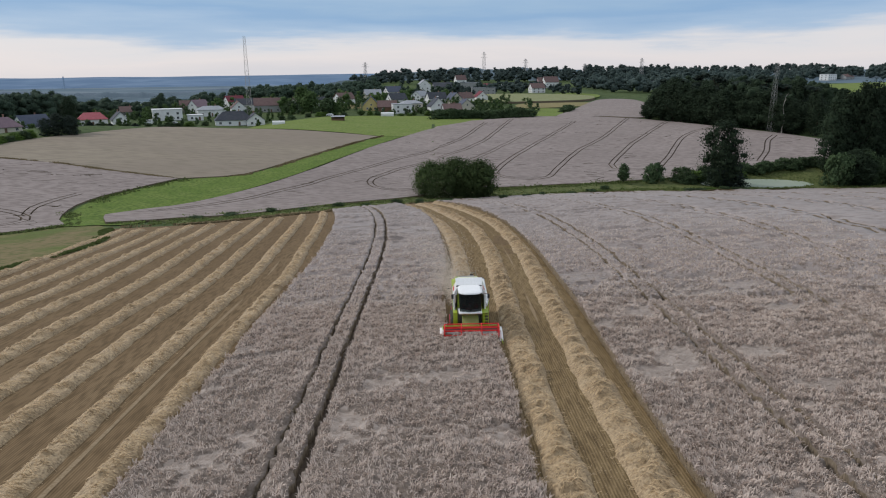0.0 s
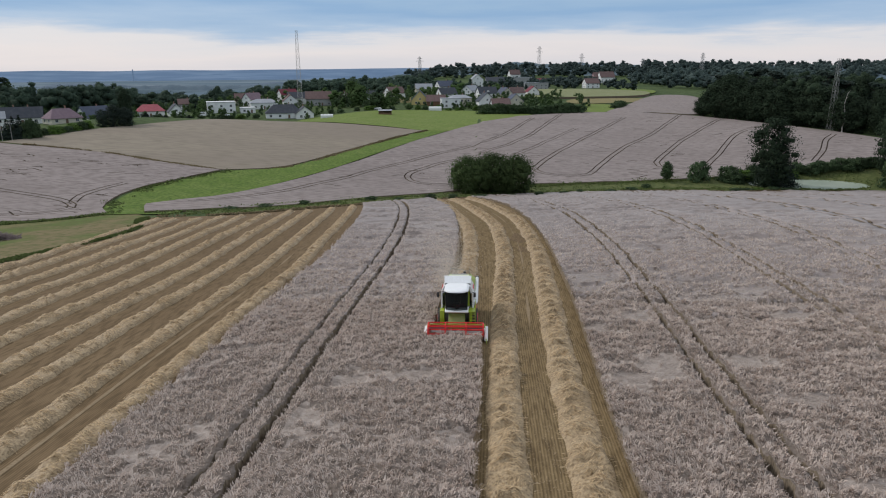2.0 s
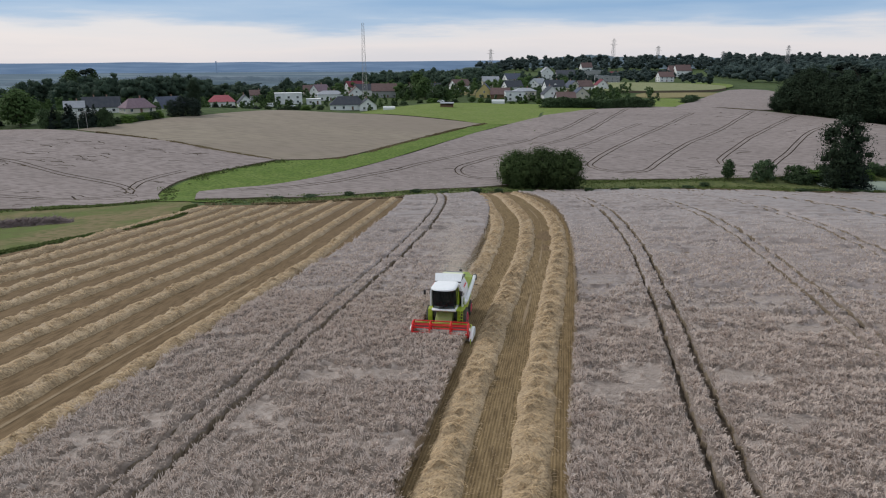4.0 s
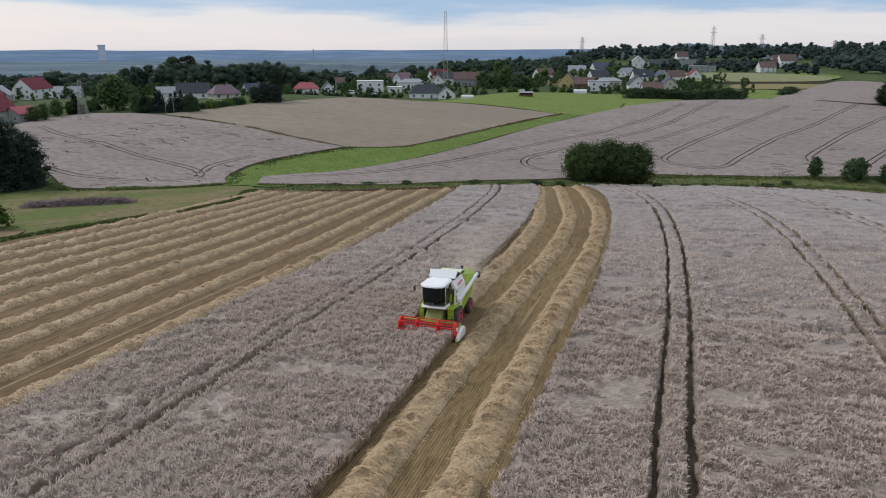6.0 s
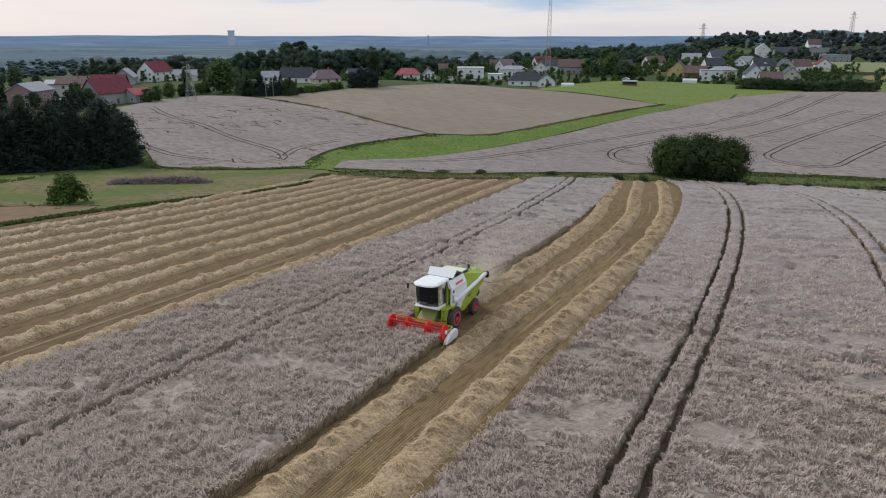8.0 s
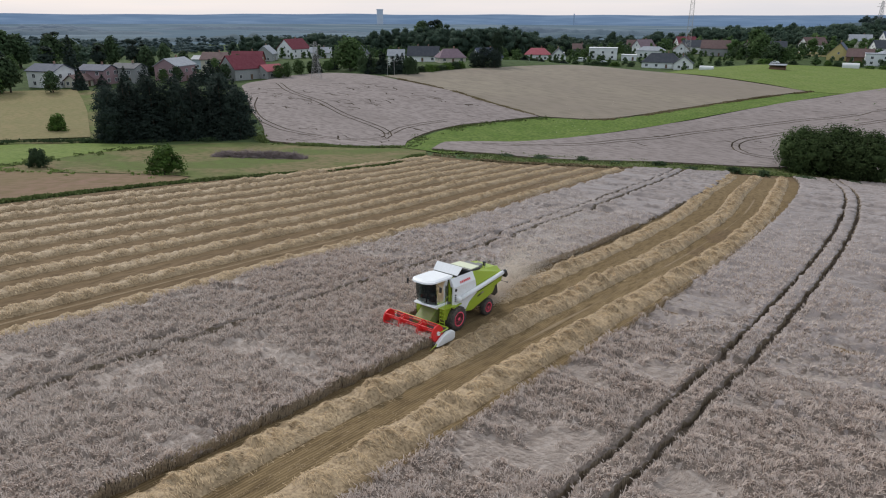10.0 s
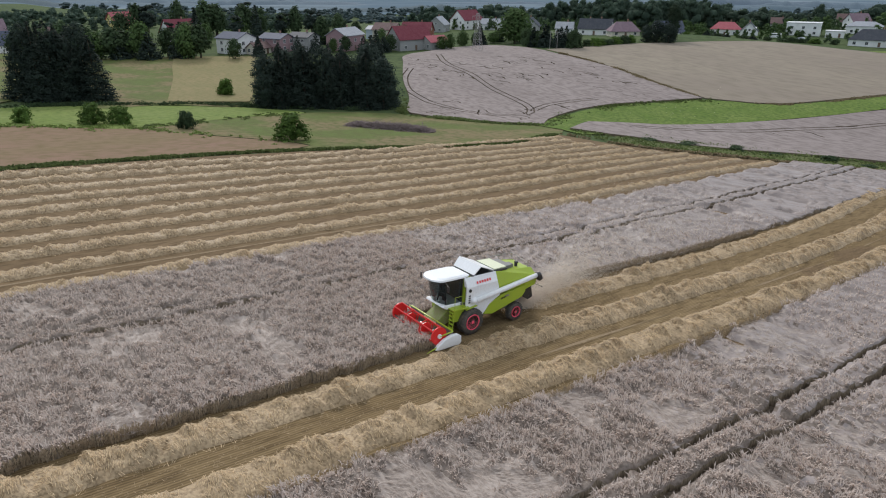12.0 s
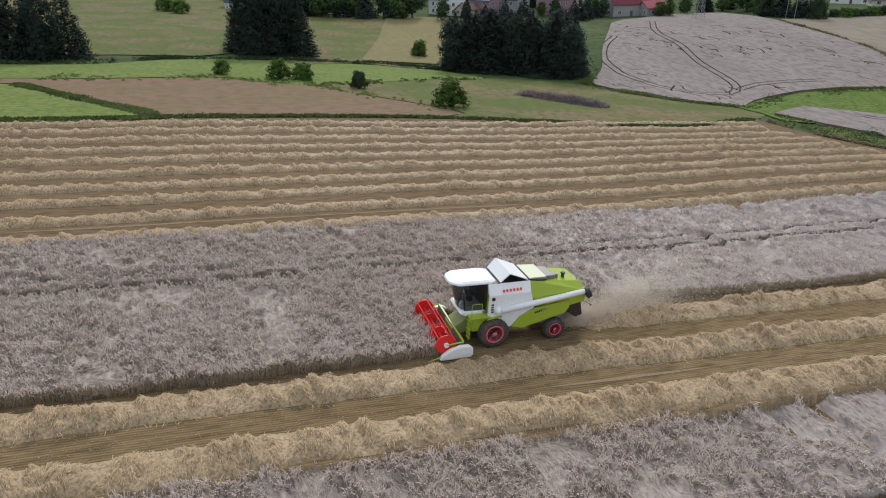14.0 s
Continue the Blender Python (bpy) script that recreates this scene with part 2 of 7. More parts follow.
def parcel(name, outline, m, label, category, up=0.06, step=6.0, height=0.0, tracks=(), rough=0.0, seed=1, kind="structure"):
    """A piece of land laid over the ground along an outline; with a height it is a standing crop with sides, in which wheel tracks are left open."""
    poly = np.array(outline, float)
    lo, hi = poly.min(0), poly.max(0)
    gx, gy = np.meshgrid(np.arange(lo[0] + step / 2, hi[0], step), np.arange(lo[1] + step / 2, hi[1], step))
    rng = np.random.default_rng(seed)
    gx, gy = gx.ravel() + rng.uniform(-0.25, 0.25, gx.size) * step, gy.ravel() + rng.uniform(-0.25, 0.25, gy.size) * step
    ok = inside(gx, gy, poly) & (dist_to(gx, gy, np.vstack([poly, poly[:1]])) > step * 0.35)
    for line, w in tracks:
        ok &= dist_to(gx, gy, line) > w / 2 + step * 0.12
    pts = [Vector(q) for q in poly] + [Vector(q) for q in zip(gx[ok], gy[ok])]
    edges = [(i, (i + 1) % len(poly)) for i in range(len(poly))]
    for line, w in tracks:
        d = np.gradient(line, axis=0)
        d /= np.linalg.norm(d, axis=1)[:, None] + 1e-9
        side = np.stack([-d[:, 1], d[:, 0]], 1) * w / 2
        for half in (line + side, line - side):
            k0 = len(pts)
            pts += [Vector(q) for q in half]
            edges += [(k0 + i, k0 + i + 1) for i in range(len(half) - 1)]
    v, _, f, _, _, _ = delaunay_2d_cdt(pts, edges, [], 0, 1e-4)
    xy = np.array([tuple(q) for q in v])
    tri = np.array([tuple(q) for q in f])
    c = xy[tri].mean(1)
    keep = inside(c[:, 0], c[:, 1], poly)
    for line, w in tracks:
        keep &= dist_to(c[:, 0], c[:, 1], line) > w / 2 * 0.98
    tri = tri[keep]
    z = ground_z(xy[:, 0], xy[:, 1]) + up + height
    if rough:
        z = z + rough * (value_noise(xy[:, 0], xy[:, 1], step * 2.2, seed) - 0.5)
    verts = np.column_stack([xy, z])
    faces, index = [tuple(q) for q in tri.tolist()], [0] * len(tri)
    if height:
        count = {}
        for a, b, c_ in faces:
            for e in ((a, b), (b, c_), (c_, a)):
                count[e] = count.get(e, 0) + 1
        rim = [e for e in count if (e[1], e[0]) not in count]
        n0 = len(verts)
        low = verts.copy()
        low[:, 2] -= height + up
        verts = np.vstack([verts, verts, low])
        faces += [(b + n0, a + n0, a + 2 * n0, b + 2 * n0) for a, b in rim]
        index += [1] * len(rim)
    ob = new(name, mesh_of(name, verts, faces, [m, M_CROP_SIDE_SHADE], index))
    return tagged(ob, label, category, kind=kind)


# ---- ground ----
def spaced(stops):
    out = []
    for a, b, d in stops:
        out += list(np.arange(a, b, d))
    return np.array(out + [stops[-1][1]])


xs = spaced([(-4300, -1200, 200), (-1200, -500, 35), (-500, -260, 10), (-260, 200, 4), (200, 500, 12), (500, 1200, 35), (1200, 4300, 200)])
ys = spaced([(-900, -60, 60), (-60, 420, 4), (420, 760, 10), (760, 1400, 40), (1400, 4400, 200)])
GX, GY = np.meshgrid(xs, ys)
GZ = ground_z(GX, GY) - 0.05
nx_, ny_ = len(xs), len(ys)
ii = np.arange((ny_ - 1) * (nx_ - 1))
r0 = ii // (nx_ - 1) * nx_ + ii % (nx_ - 1)
quads = np.stack([r0, r0 + 1, r0 + 1 + nx_, r0 + nx_], 1)
ground = new("ground", fast_mesh("ground", np.stack([GX.ravel(), GY.ravel(), GZ.ravel()], 1), quads, M_LAND, True))
# beyond 1150 m the ground takes the haze-coloured material
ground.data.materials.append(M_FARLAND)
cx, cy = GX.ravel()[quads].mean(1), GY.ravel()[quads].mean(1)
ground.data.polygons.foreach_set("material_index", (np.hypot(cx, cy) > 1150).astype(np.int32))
tagged(ground, "rolling green land reaching a hazy plain at the horizon", "ground", kind="structure")

# ---- fields and meadows ----
FIELD_WEST = [(-62.3, -30), (-62.3, 16), (-62.8, 30), (-64.3, 50), (-65, 64), (-64.7, 78), (-62.6, 92), (-60.6, 102), (-59.2, 113), (-60.2, 122), (-63.6, 131), (-68, 141)]
FIELD_FAR = [(-69.5, 142.2), (-60, 142.5), (-48, 145.5), (-36, 150), (-26, 157.5), (-15, 174.5), (-5, 187), (8, 198), (25, 203.8), (45, 208), (65, 211.5), (130, 211), (185, 206)]
west_line, far_line = curve(FIELD_WEST, 5), curve(FIELD_FAR, 5)
near_field = np.vstack([west_line[:-1], far_line, [(190, 120), (190, 0), (150, -30)]])
parcel("stubble_field", near_field, M_STUBBLE_DRY, "dry cut stubble with fine drill rows and straw between them", "stubble field", 0.0, 5.0)

strip_south = curve([(-76.5, 154), (-80.5, 160), (-82.5, 165), (-77.5, 172), (-67, 184), (-55.7, 206), (-44, 238), (-31, 283), (-15, 334), (0, 373), (18, 406)], 5)
strip_north = curve([(-82, 151), (-87, 158), (-91, 170), (-91, 181), (-86, 196), (-77, 213), (-62, 225), (-49.5, 260), (-35, 305), (-25, 332)], 5)
parcel("grass_strip", np.vstack([strip_south[strip_south[:, 1] < 372], strip_north[::-1]]), M_GRASS, "bright green grass strip winding between the fields", "grass strip", 0.2, 4.0, rough=0.12)
parcel("meadow", curve([(-24, 331), (-45, 340), (-76, 348), (-96, 352), (-100, 405), (-66, 430), (-18, 452), (26, 437), (27, 404), (9, 372), (-5, 343)], 6, True), M_LAWN, "bright green mown meadow behind the fields", "meadow", 0.32, 8.0)

BROWN = np.vstack([strip_north[strip_north[:, 1] > 213][:-1] + (-1.2, 0.6), curve([(-27, 331), (-47, 339), (-77, 346), (-106, 349), (-126, 344), (-139, 327.5), (-148, 310), (-152.5, 298), (-160, 283), (-163, 270), (-166, 257), (-169, 246), (-172, 238.5)], 6),
                   curve([(-152, 233.5), (-129, 227.5), (-100, 218), (-80, 213.5)], 5)])
parcel("barley_field", BROWN, M_BROWN, "smooth brown field of short ripe barley", "barley field", 0.1, 6.0, 0.14)

def ring(points, w=0.55, gauge=1.9, step=3.0):
    """A pair of wheel tracks along a line."""
    line = curve(points, step)
    d = np.gradient(line, axis=0)
    d /= np.linalg.norm(d, axis=1)[:, None] + 1e-9
    side = np.stack([-d[:, 1], d[:, 0]], 1) * gauge / 2
    return [(line + side, w), (line - side, w)]


WHEAT_WEST = np.vstack([curve([(-84, 152), (-88, 143), (-98, 136), (-109, 129), (-132, 144), (-155, 157), (-181, 174), (-203, 189), (-214, 206), (-219, 227), (-213, 243), (-199, 242.5), (-184, 238), (-158, 232),
                               (-129, 226.5), (-100, 217), (-80, 212)], 5), strip_north[(strip_north[:, 1] < 208) & (strip_north[:, 1] > 156)][::-1] + (-1.5, 0)])
def laid_marks(n, area, seed, poly, wide=1.3):
    """Short ragged gashes where wind and rain have parted the crop."""
    rng = np.random.default_rng(seed)
    out = []
    while len(out) < n:
        x, y = rng.uniform(area[0], area[1]), rng.uniform(area[2], area[3])
        ln, a = rng.uniform(2.0, 7.5), rng.normal(0.15, 0.35)
        pts = [(x + math.cos(a) * ln * t, y + math.sin(a) * ln * t + 0.5 * math.sin(5 * t + x)) for t in (-0.5, -0.2, 0.15, 0.5)]
        px, py = np.array(pts).T
        if inside(px, py, poly).all() and value_noise(x, y, 22.0, seed) > 0.45 and dist_to(px, py, np.vstack([poly, poly[:1]])).min() > 2:
            out.append((np.array(pts), rng.uniform(0.35, 1.0) * wide))
    return out


parcel("field_soil_west", WHEAT_WEST, M_SOIL, "dark bare soil in the wheel tracks", "soil", 0.02, 8.0)
parcel("wheat_field_west", WHEAT_WEST, M_CROP_FAR, "ripe greyish wheat field on a slope with curved wheel tracks", "wheat field", 0.1, 4.0, 0.28,
       ring([(-196, 201), (-170.6, 186), (-149, 180), (-129.7, 172.3), (-119.6, 169.3), (-109, 166.5), (-101, 163.5), (-95.8, 157), (-99.5, 149), (-106, 145.2), (-119, 144), (-127.7, 145.8), (-140.7, 149.5), (-157, 159), (-170, 170)], 0.42)
       + ring([(-98, 187), (-100, 178), (-101, 170), (-99, 163)], 0.42) + laid_marks(110, (-200, -85, 132, 232), 5, WHEAT_WEST, 0.6), rough=0.35)

hill_south = curve([(-74.5, 151.5), (-65, 155), (-53.5, 158.5), (-41, 166), (-30, 180), (-18, 191), (-4, 203), (18, 217.5), (37, 222.7), (57, 227.5), (84, 234), (115, 243), (150, 247), (175, 250)], 6)
WHEAT_HILL = np.vstack([hill_south, curve([(176, 252), (166, 292), (156, 315), (140, 345), (124, 385), (100, 425), (60, 440), (22, 412)], 6), strip_south[strip_south[:, 1] > 158][::-1] + (1.5, 0)])
hill_tracks = []
hill_tracks += ring([(120, 420), (83, 330), (60, 286), (46, 252), (39.5, 236), (32, 232), (24.5, 234), (21.5, 240), (23.5, 249), (32, 274), (46, 309), (62, 348), (80, 395)], 0.44, step=3)
hill_tracks += ring([(130, 380), (102, 327), (86, 298), (67, 257), (66.5, 250), (72, 246.5), (80, 246.5)], 0.44, step=4)
hill_tracks += ring([(142, 345), (114, 311), (94, 271), (81, 246)], 0.44, step=5)
hill_tracks += ring([(152, 305), (142, 290), (131, 268), (121, 252)], 0.44, step=5)
hill_tracks += ring([(48, 425), (30, 345), (19, 305), (4, 272), (-14, 242), (-21, 225), (-19, 215), (-12, 212), (-3, 216)], 0.44, step=3)
hill_tracks += ring([(14, 263), (21, 279), (35, 314), (48, 346)], 0.36, step=5)
hill_tracks += ring([(30, 400), (10, 314), (-15, 264), (-30, 234), (-42, 210), (-56, 187), (-72, 170)], 0.44, step=5)
hill_tracks += laid_marks(130, (-60, 160, 175, 420), 6, WHEAT_HILL, 0.6)
parcel("field_soil_hill", WHEAT_HILL, M_SOIL, "dark bare soil in the wheel tracks", "soil", 0.02, 8.0)
parcel("wheat_field_hill", WHEAT_HILL, M_CROP_FAR, "ripe greyish wheat field on a rise with looping wheel tracks", "wheat field", 0.1, 5.0, 0.5, hill_tracks, 0.4, 3)
parcel("wheat_field_far", curve([(78, 436), (99, 491), (148, 619), (175, 610), (162, 520), (128, 410), (104, 430)], 8, True), M_CROP_FAR, "ripe wheat field climbing towards the distant village", "wheat field", 0.12, 8.0, 0.4, rough=0.3)

parcel("lawn_west", curve([(-62.5, -40), (-62.6, 16), (-63.2, 30), (-66.9, 33.3), (-79.8, 23.2), (-97.2, 10), (-103, -40)], 4, True), M_LAWN, "bright green mown grass beside the stubble", "grass", 0.03, 4.0)
parcel("seeding_meadow", curve([(-103.5, -20), (-97.6, 10.6), (-80.2, 23.8), (-67.3, 34), (-64.2, 36), (-65.2, 50), (-66, 64), (-66, 76), (-69.9, 82), (-77.6, 78.3), (-88.3, 69.4), (-99.8, 61.5), (-103.4, 50), (-107, 43.5), (-104.4, 24), (-103.8, 6)], 4, True), M_PINKGRASS, "reddish brown meadow of seeding grass", "meadow", 0.06, 4.0, rough=0.06)
parcel("green_meadow", curve([(-103.6, -40), (-104, 6), (-105, 24), (-107.6, 43.5), (-104, 50.5), (-100.5, 62), (-111, 84), (-118, 104), (-138, 96), (-144.6, 79), (-146, 54), (-142, 30), (-131, 17), (-127, 2), (-126, -40)], 4, True), M_LAWN, "fresh green grass band along the stream", "meadow", 0.09, 4.0, rough=0.06)
parcel("dry_meadow", curve([(-66.3, 78), (-70.4, 82.6), (-78, 79), (-88.8, 70), (-101, 62.5), (-111.6, 85), (-118.5, 105), (-112, 124), (-96, 134), (-86, 143), (-83, 150), (-76, 151), (-71, 145), (-65, 131), (-61.6, 122), (-60.6, 113), (-62, 102), (-64, 92)], 4, True), M_DRYGRASS, "dry patchy grass with weeds at the field edge", "meadow", 0.04, 4.0, rough=0.06)
parcel("slope_meadow", curve([(-144, 60), (-146, 78), (-139, 98), (-160, 118), (-200, 135), (-236, 140), (-262, 110), (-276, 84), (-250, 76), (-200, 70)], 6, True), M_DRYGRASS, "tan and green meadow on the slope below the houses", "meadow", 0.2, 5.0, rough=0.15, seed=5)
parcel("tan_meadow", [(-151, 80.5), (-178, 89), (-205, 97.5), (-232, 105), (-258, 113), (-236, 139), (-212, 130), (-190, 121), (-168, 111), (-146, 101)], M_TAN, "tan dry grass plot on the slope", "meadow", 0.42, 4.0, rough=0.15, seed=8)
parcel("hill_meadow", curve([(-148, -60), (-150, 20), (-154, 44), (-200, 62), (-250, 74), (-330, 84), (-400, 60), (-410, -60), (-280, -75)], 8, True), M_DRYGRASS, "tan and green sloping meadow", "meadow", 0.2, 6.0, rough=0.15, seed=6)
parcel("stream_bank", np.vstack([far_line[2:] + (0, 0.6), [(182, 250)], (hill_south[1:-1] + (0, 1.2))[::-1]]),
       M_BANK, "rough green grass and weeds along the ditch", "grass", 0.1, 3.0, rough=0.3, seed=7)
parcel("grass_verge", curve([(-90, 152), (-84, 149), (-76, 150), (-69, 148.5), (-66, 156), (-72, 163), (-80, 168), (-90, 166)], 3, True), M_GRASS, "rough green grass where the strip meets the field", "grass", 0.22, 3.0, rough=0.12, seed=9)
M_CORN = mat("green_maize", (0.215, 0.225, 0.115), (0.25, 0.255, 0.14), 0.9, 10, 0.8, (0.165, 0.18, 0.085), 0.2, 1.2)
parcel("maize_field", curve([(29, 595), (34, 720), (90, 742), (149, 683), (133, 603), (73, 585)], 8, True), M_CORN, "pale olive maize field by the village", "maize field", 0.3, 10.0, 1.4)
parcel("tan_strip", curve([(70, 520), (128, 540), (133, 580), (73, 575)], 6, True), M_TAN, "pale dry grass strip beside the maize", "meadow", 0.3, 8.0)
parcel("tan_plot", [(-78.3, 518.9), (-53.0, 509.4), (-64.1, 609.6), (-103.3, 677.9)], M_TAN, "pale dry plot behind the gardens", "meadow", 0.3, 6.0)
parcel("meadow_corner", curve([(-16, 362), (2, 364), (18, 396), (16, 414), (-12, 412)], 4, True), M_LAWN, "bright green mown meadow corner", "meadow", 0.4, 3.0)
parcel("meadow_small", curve([(58, 434), (80, 446), (92, 498), (76, 514), (60, 470)], 5, True), M_LAWN, "bright green grass behind the hedge", "meadow", 0.3, 6.0)
parcel("meadow_far", curve([(118, 650), (150, 648), (168, 715), (146, 760), (122, 725)], 10, True), M_LAWN, "bright green meadow among distant trees", "meadow", 0.8, 15.0)
parcel("meadow_east", curve([(400, 640), (520, 700), (700, 900), (640, 1000), (480, 900)], 10, True), M_LAWN, "green slope far off beside woods", "meadow", 0.8, 15.0)

# ---- the near field: standing wheat in drilled strips ----
HEAD_Y = 54.65


def far_y(x):
    return np.interp(x, [q[0] for q in far_line], [q[1] for q in far_line])


def west_x(y):
    return np.interp(y, [q[1] for q in west_line], [q[0] for q in west_line])


def bulge(y):
    return 0.9 * smooth(33, 70, y)


def cut_edge(y):
    """The standing crop's edge on the harvester's side."""
    y = np.asarray(y, float)
    return np.where(y < HEAD_Y, 5.05 + 0.35 * (value_noise(y, 0 * y, 1.7, 8) - 0.5) + 0.25 * (value_noise(y, 0 * y, 0.5, 9) - 0.5), 0.62 + 0.8 * smooth(68, 86, y) + bend(y))


def lodged(x, y):
    """Where wind and rain have pressed the crop flat: 0 standing, 1 laid."""
    u, v = 0.45 * x + 0.12 * y + 0.8 * value_noise(x, y, 2.0, 25), y - 0.1 * x + 1.2 * value_noise(x, y, 1.6, 26)
    n = 0.40 * value_noise(u, v, 3.6, 21) + 0.36 * value_noise(u, v, 1.5, 22) + 0.24 * value_noise(x * 0.7, y, 0.55, 23)
    n = n + (0.19 * smooth(42, 100, y) - 0.10) * smooth(8, 2, x) - 0.03 * smooth(20, 40, x)
    d = smooth(0.52, 0.65, n)
    for i in (0, 1, 2):
        for side in (-1, 1):
            d = d * smooth(0.35, 1.3, np.abs(x - track_line(i, side)(y)))
    return d


def billow(x, y):
    """Rounded clumps with narrow gaps between them."""
    a = np.abs(2 * value_noise(x * 0.75, y, 0.80, 31) - 1) ** 0.6
    b = np.abs(2 * value_noise(x, y, 0.42, 32) - 1) ** 0.6
    return 0.5 * a + 0.5 * b


def crop_z(x, y):
    x, y = np.asarray(x, float), np.asarray(y, float)
    d = lodged(x, y)
    n = (0.48 + 0.24 * smooth(72, 46, y)) * (billow(x, y) - 0.5) * (1 - 0.85 * d) + 0.24 * (value_noise(x, y, 3.0, 33) - 0.5) + 0.12 * d * (value_noise(x * 0.3, y, 0.9, 34) - 0.5)
    gash = smooth(0.70, 0.82, value_noise(x * 0.24, y, 1.4, 35)) * smooth(0.42, 0.60, value_noise(x, y, 13.0, 36)) * smooth(50, 90, y + 0.5 * x)
    return ground_z(x, y) + 0.66 - 0.26 * d + n - 0.50 * gash


def crop_strip(left, right, y0, y1, step, last=None):
    """A strip of wheat between two lines of the plan, with sides down to the ground."""
    ny = max(2, int((y1 - y0) / step))
    wide = float(np.mean(right(np.array([60.0])) - left(np.array([60.0]))))
    nx = max(2, int(wide / step) + 1)
    v = np.linspace(0, 1, ny)[:, None]
    u = np.linspace(0, 1, nx)[None, :]
    y = y0 + (y1 - y0) * v + 0 * u
    for _ in range(3):
        x = left(y) * (1 - u) + right(y) * u
        top = np.minimum(far_y(x) - 2.0, y1)
        y = y0 + (top - y0) * v
    edge = np.minimum(np.minimum(u, 1 - u) * wide, 0.5) / 0.5 + 0 * v
    x = x + 0.16 * (value_noise(x, y, 0.5, 5) - 0.5) * 2
    z = crop_z(x, y) - 0.12 * (1 - edge)
    verts = np.stack([x.ravel(), y.ravel(), z.ravel()], 1)
    i = np.arange((ny - 1) * (nx - 1))
    r = i // (nx - 1) * nx + i % (nx - 1)
    q = np.stack([r, r + 1, r + 1 + nx, r + nx], 1)
    rim = [(k * nx, (k + 1) * nx) for k in range(ny - 1)] + [((k + 1) * nx + nx - 1, k * nx + nx - 1) for k in range(ny - 1)]
    rim += [(k + 1, k) for k in range(nx - 1)] + [((ny - 1) * nx + k, (ny - 1) * nx + k + 1) for k in range(nx - 1)]
    rim = np.array(rim)
    n0 = len(verts)
    low = verts.copy()
    low[:, 2] = ground_z(low[:, 0], low[:, 1]) - 0.02
    low[:, :2] += 0.05 * np.random.default_rng(4).standard_normal((n0, 2))
    sides = np.stack([rim[:, 0], rim[:, 1], rim[:, 1] + n0, rim[:, 0] + n0], 1)
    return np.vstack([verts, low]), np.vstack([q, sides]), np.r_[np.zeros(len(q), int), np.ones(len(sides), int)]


def crop_object(name, strips, label):
    V, Q, I, base = [], [], [], 0
    for v, q, i in strips:
        V.append(v), Q.append(q + base), I.append(i)
        base += len(v)
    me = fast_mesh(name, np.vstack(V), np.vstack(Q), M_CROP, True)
    me.materials.append(M_CROP_SIDE_SHADE)
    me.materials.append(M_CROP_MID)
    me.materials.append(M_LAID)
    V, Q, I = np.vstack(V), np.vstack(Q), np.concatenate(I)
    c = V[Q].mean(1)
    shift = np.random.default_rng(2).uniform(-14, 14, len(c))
    # the farther stand switches to the paler copy as the ears thin out
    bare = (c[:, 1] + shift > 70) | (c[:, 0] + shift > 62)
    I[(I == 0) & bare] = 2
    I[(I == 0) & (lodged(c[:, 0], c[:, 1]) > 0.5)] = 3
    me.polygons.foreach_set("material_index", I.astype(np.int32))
    return tagged(new(name, me), label, "wheat field", kind="structure")


# wheel tracks in the crop: middle line, half gauge, half width
TRAMS = [(-8.4, 0.0, 0.93, 0.23), (21.6, 1.0, 0.92, 0.24), (37.0, 0.9, 0.95, 0.25), (51.6, 0.6, 0.95, 0.25), (66.5, 0.5, 1.0, 0.26), (81.5, 0.4, 1.0, 0.22), (96.5, 0.4, 1.0, 0.22), (111.5, 0.4, 1.0, 0.22)]


def track_line(i, side):
    c, g, half, w = TRAMS[i]

    def line(y, off=0.0):
        y = np.asarray(y, float)
        wob = 0.10 * (value_noise(y, 0 * y + 3 * i + side, 2.2, 12) - 0.5)
        gap = 1.0 if side > 0 else (0.55 if i else 0.2) + 0.7 * value_noise(y, 0 * y + 7 * i, 7.0, 14)
        return c + g * smooth(33, 75, y) + bend(y) * (1.0 if i < 2 else 1.15) + side * half + wob + off * w * gap
    return line


def between(a, b):
    return crop_strip(a, b, Y0, 230.0, STEP)


Y0, STEP = -14.0, 0.26
tl, tr = track_line(0, -1), track_line(0, 1)
mid = [crop_strip(lambda y: -17.05 + bend(y), lambda y: tl(y, -1), Y0, 230, STEP), crop_strip(lambda y: tl(y, 1), lambda y: tr(y, -1), Y0, 230, STEP),
       crop_strip(lambda y: tr(y, 1), lambda y: 0.62 + 0.8 * smooth(68, 86, y) + bend(y), HEAD_Y - 0.02, 230, STEP),
       crop_strip(lambda y: tr(y, 1), cut_edge, Y0, HEAD_Y, STEP * 0.85)]
crop_object("wheat_field_middle", mid, "standing ripe wheat, partly laid flat, with a pair of wheel tracks")


def east_edge(y):
    return 13.55 + bulge(y) + bend(y)


lines = [track_line(i, s) for i in range(1, len(TRAMS)) for s in (-1, 1)]
east, prev = [], east_edge
for k, t in enumerate(lines):
    STEP = 0.27 if k < 3 else 0.5 if k < 6 else 1.0
    east.append(between(prev, (lambda t: lambda y: t(y, -1))(t)))
    prev = (lambda t: lambda y: t(y, 1))(t)
STEP = 1.5
east.append(between(prev, lambda y: 185.0 + 0 * np.asarray(y, float)))
crop_object("wheat_field_east", east, "standing ripe wheat, wind-ruffled and partly laid, with pairs of wheel tracks")


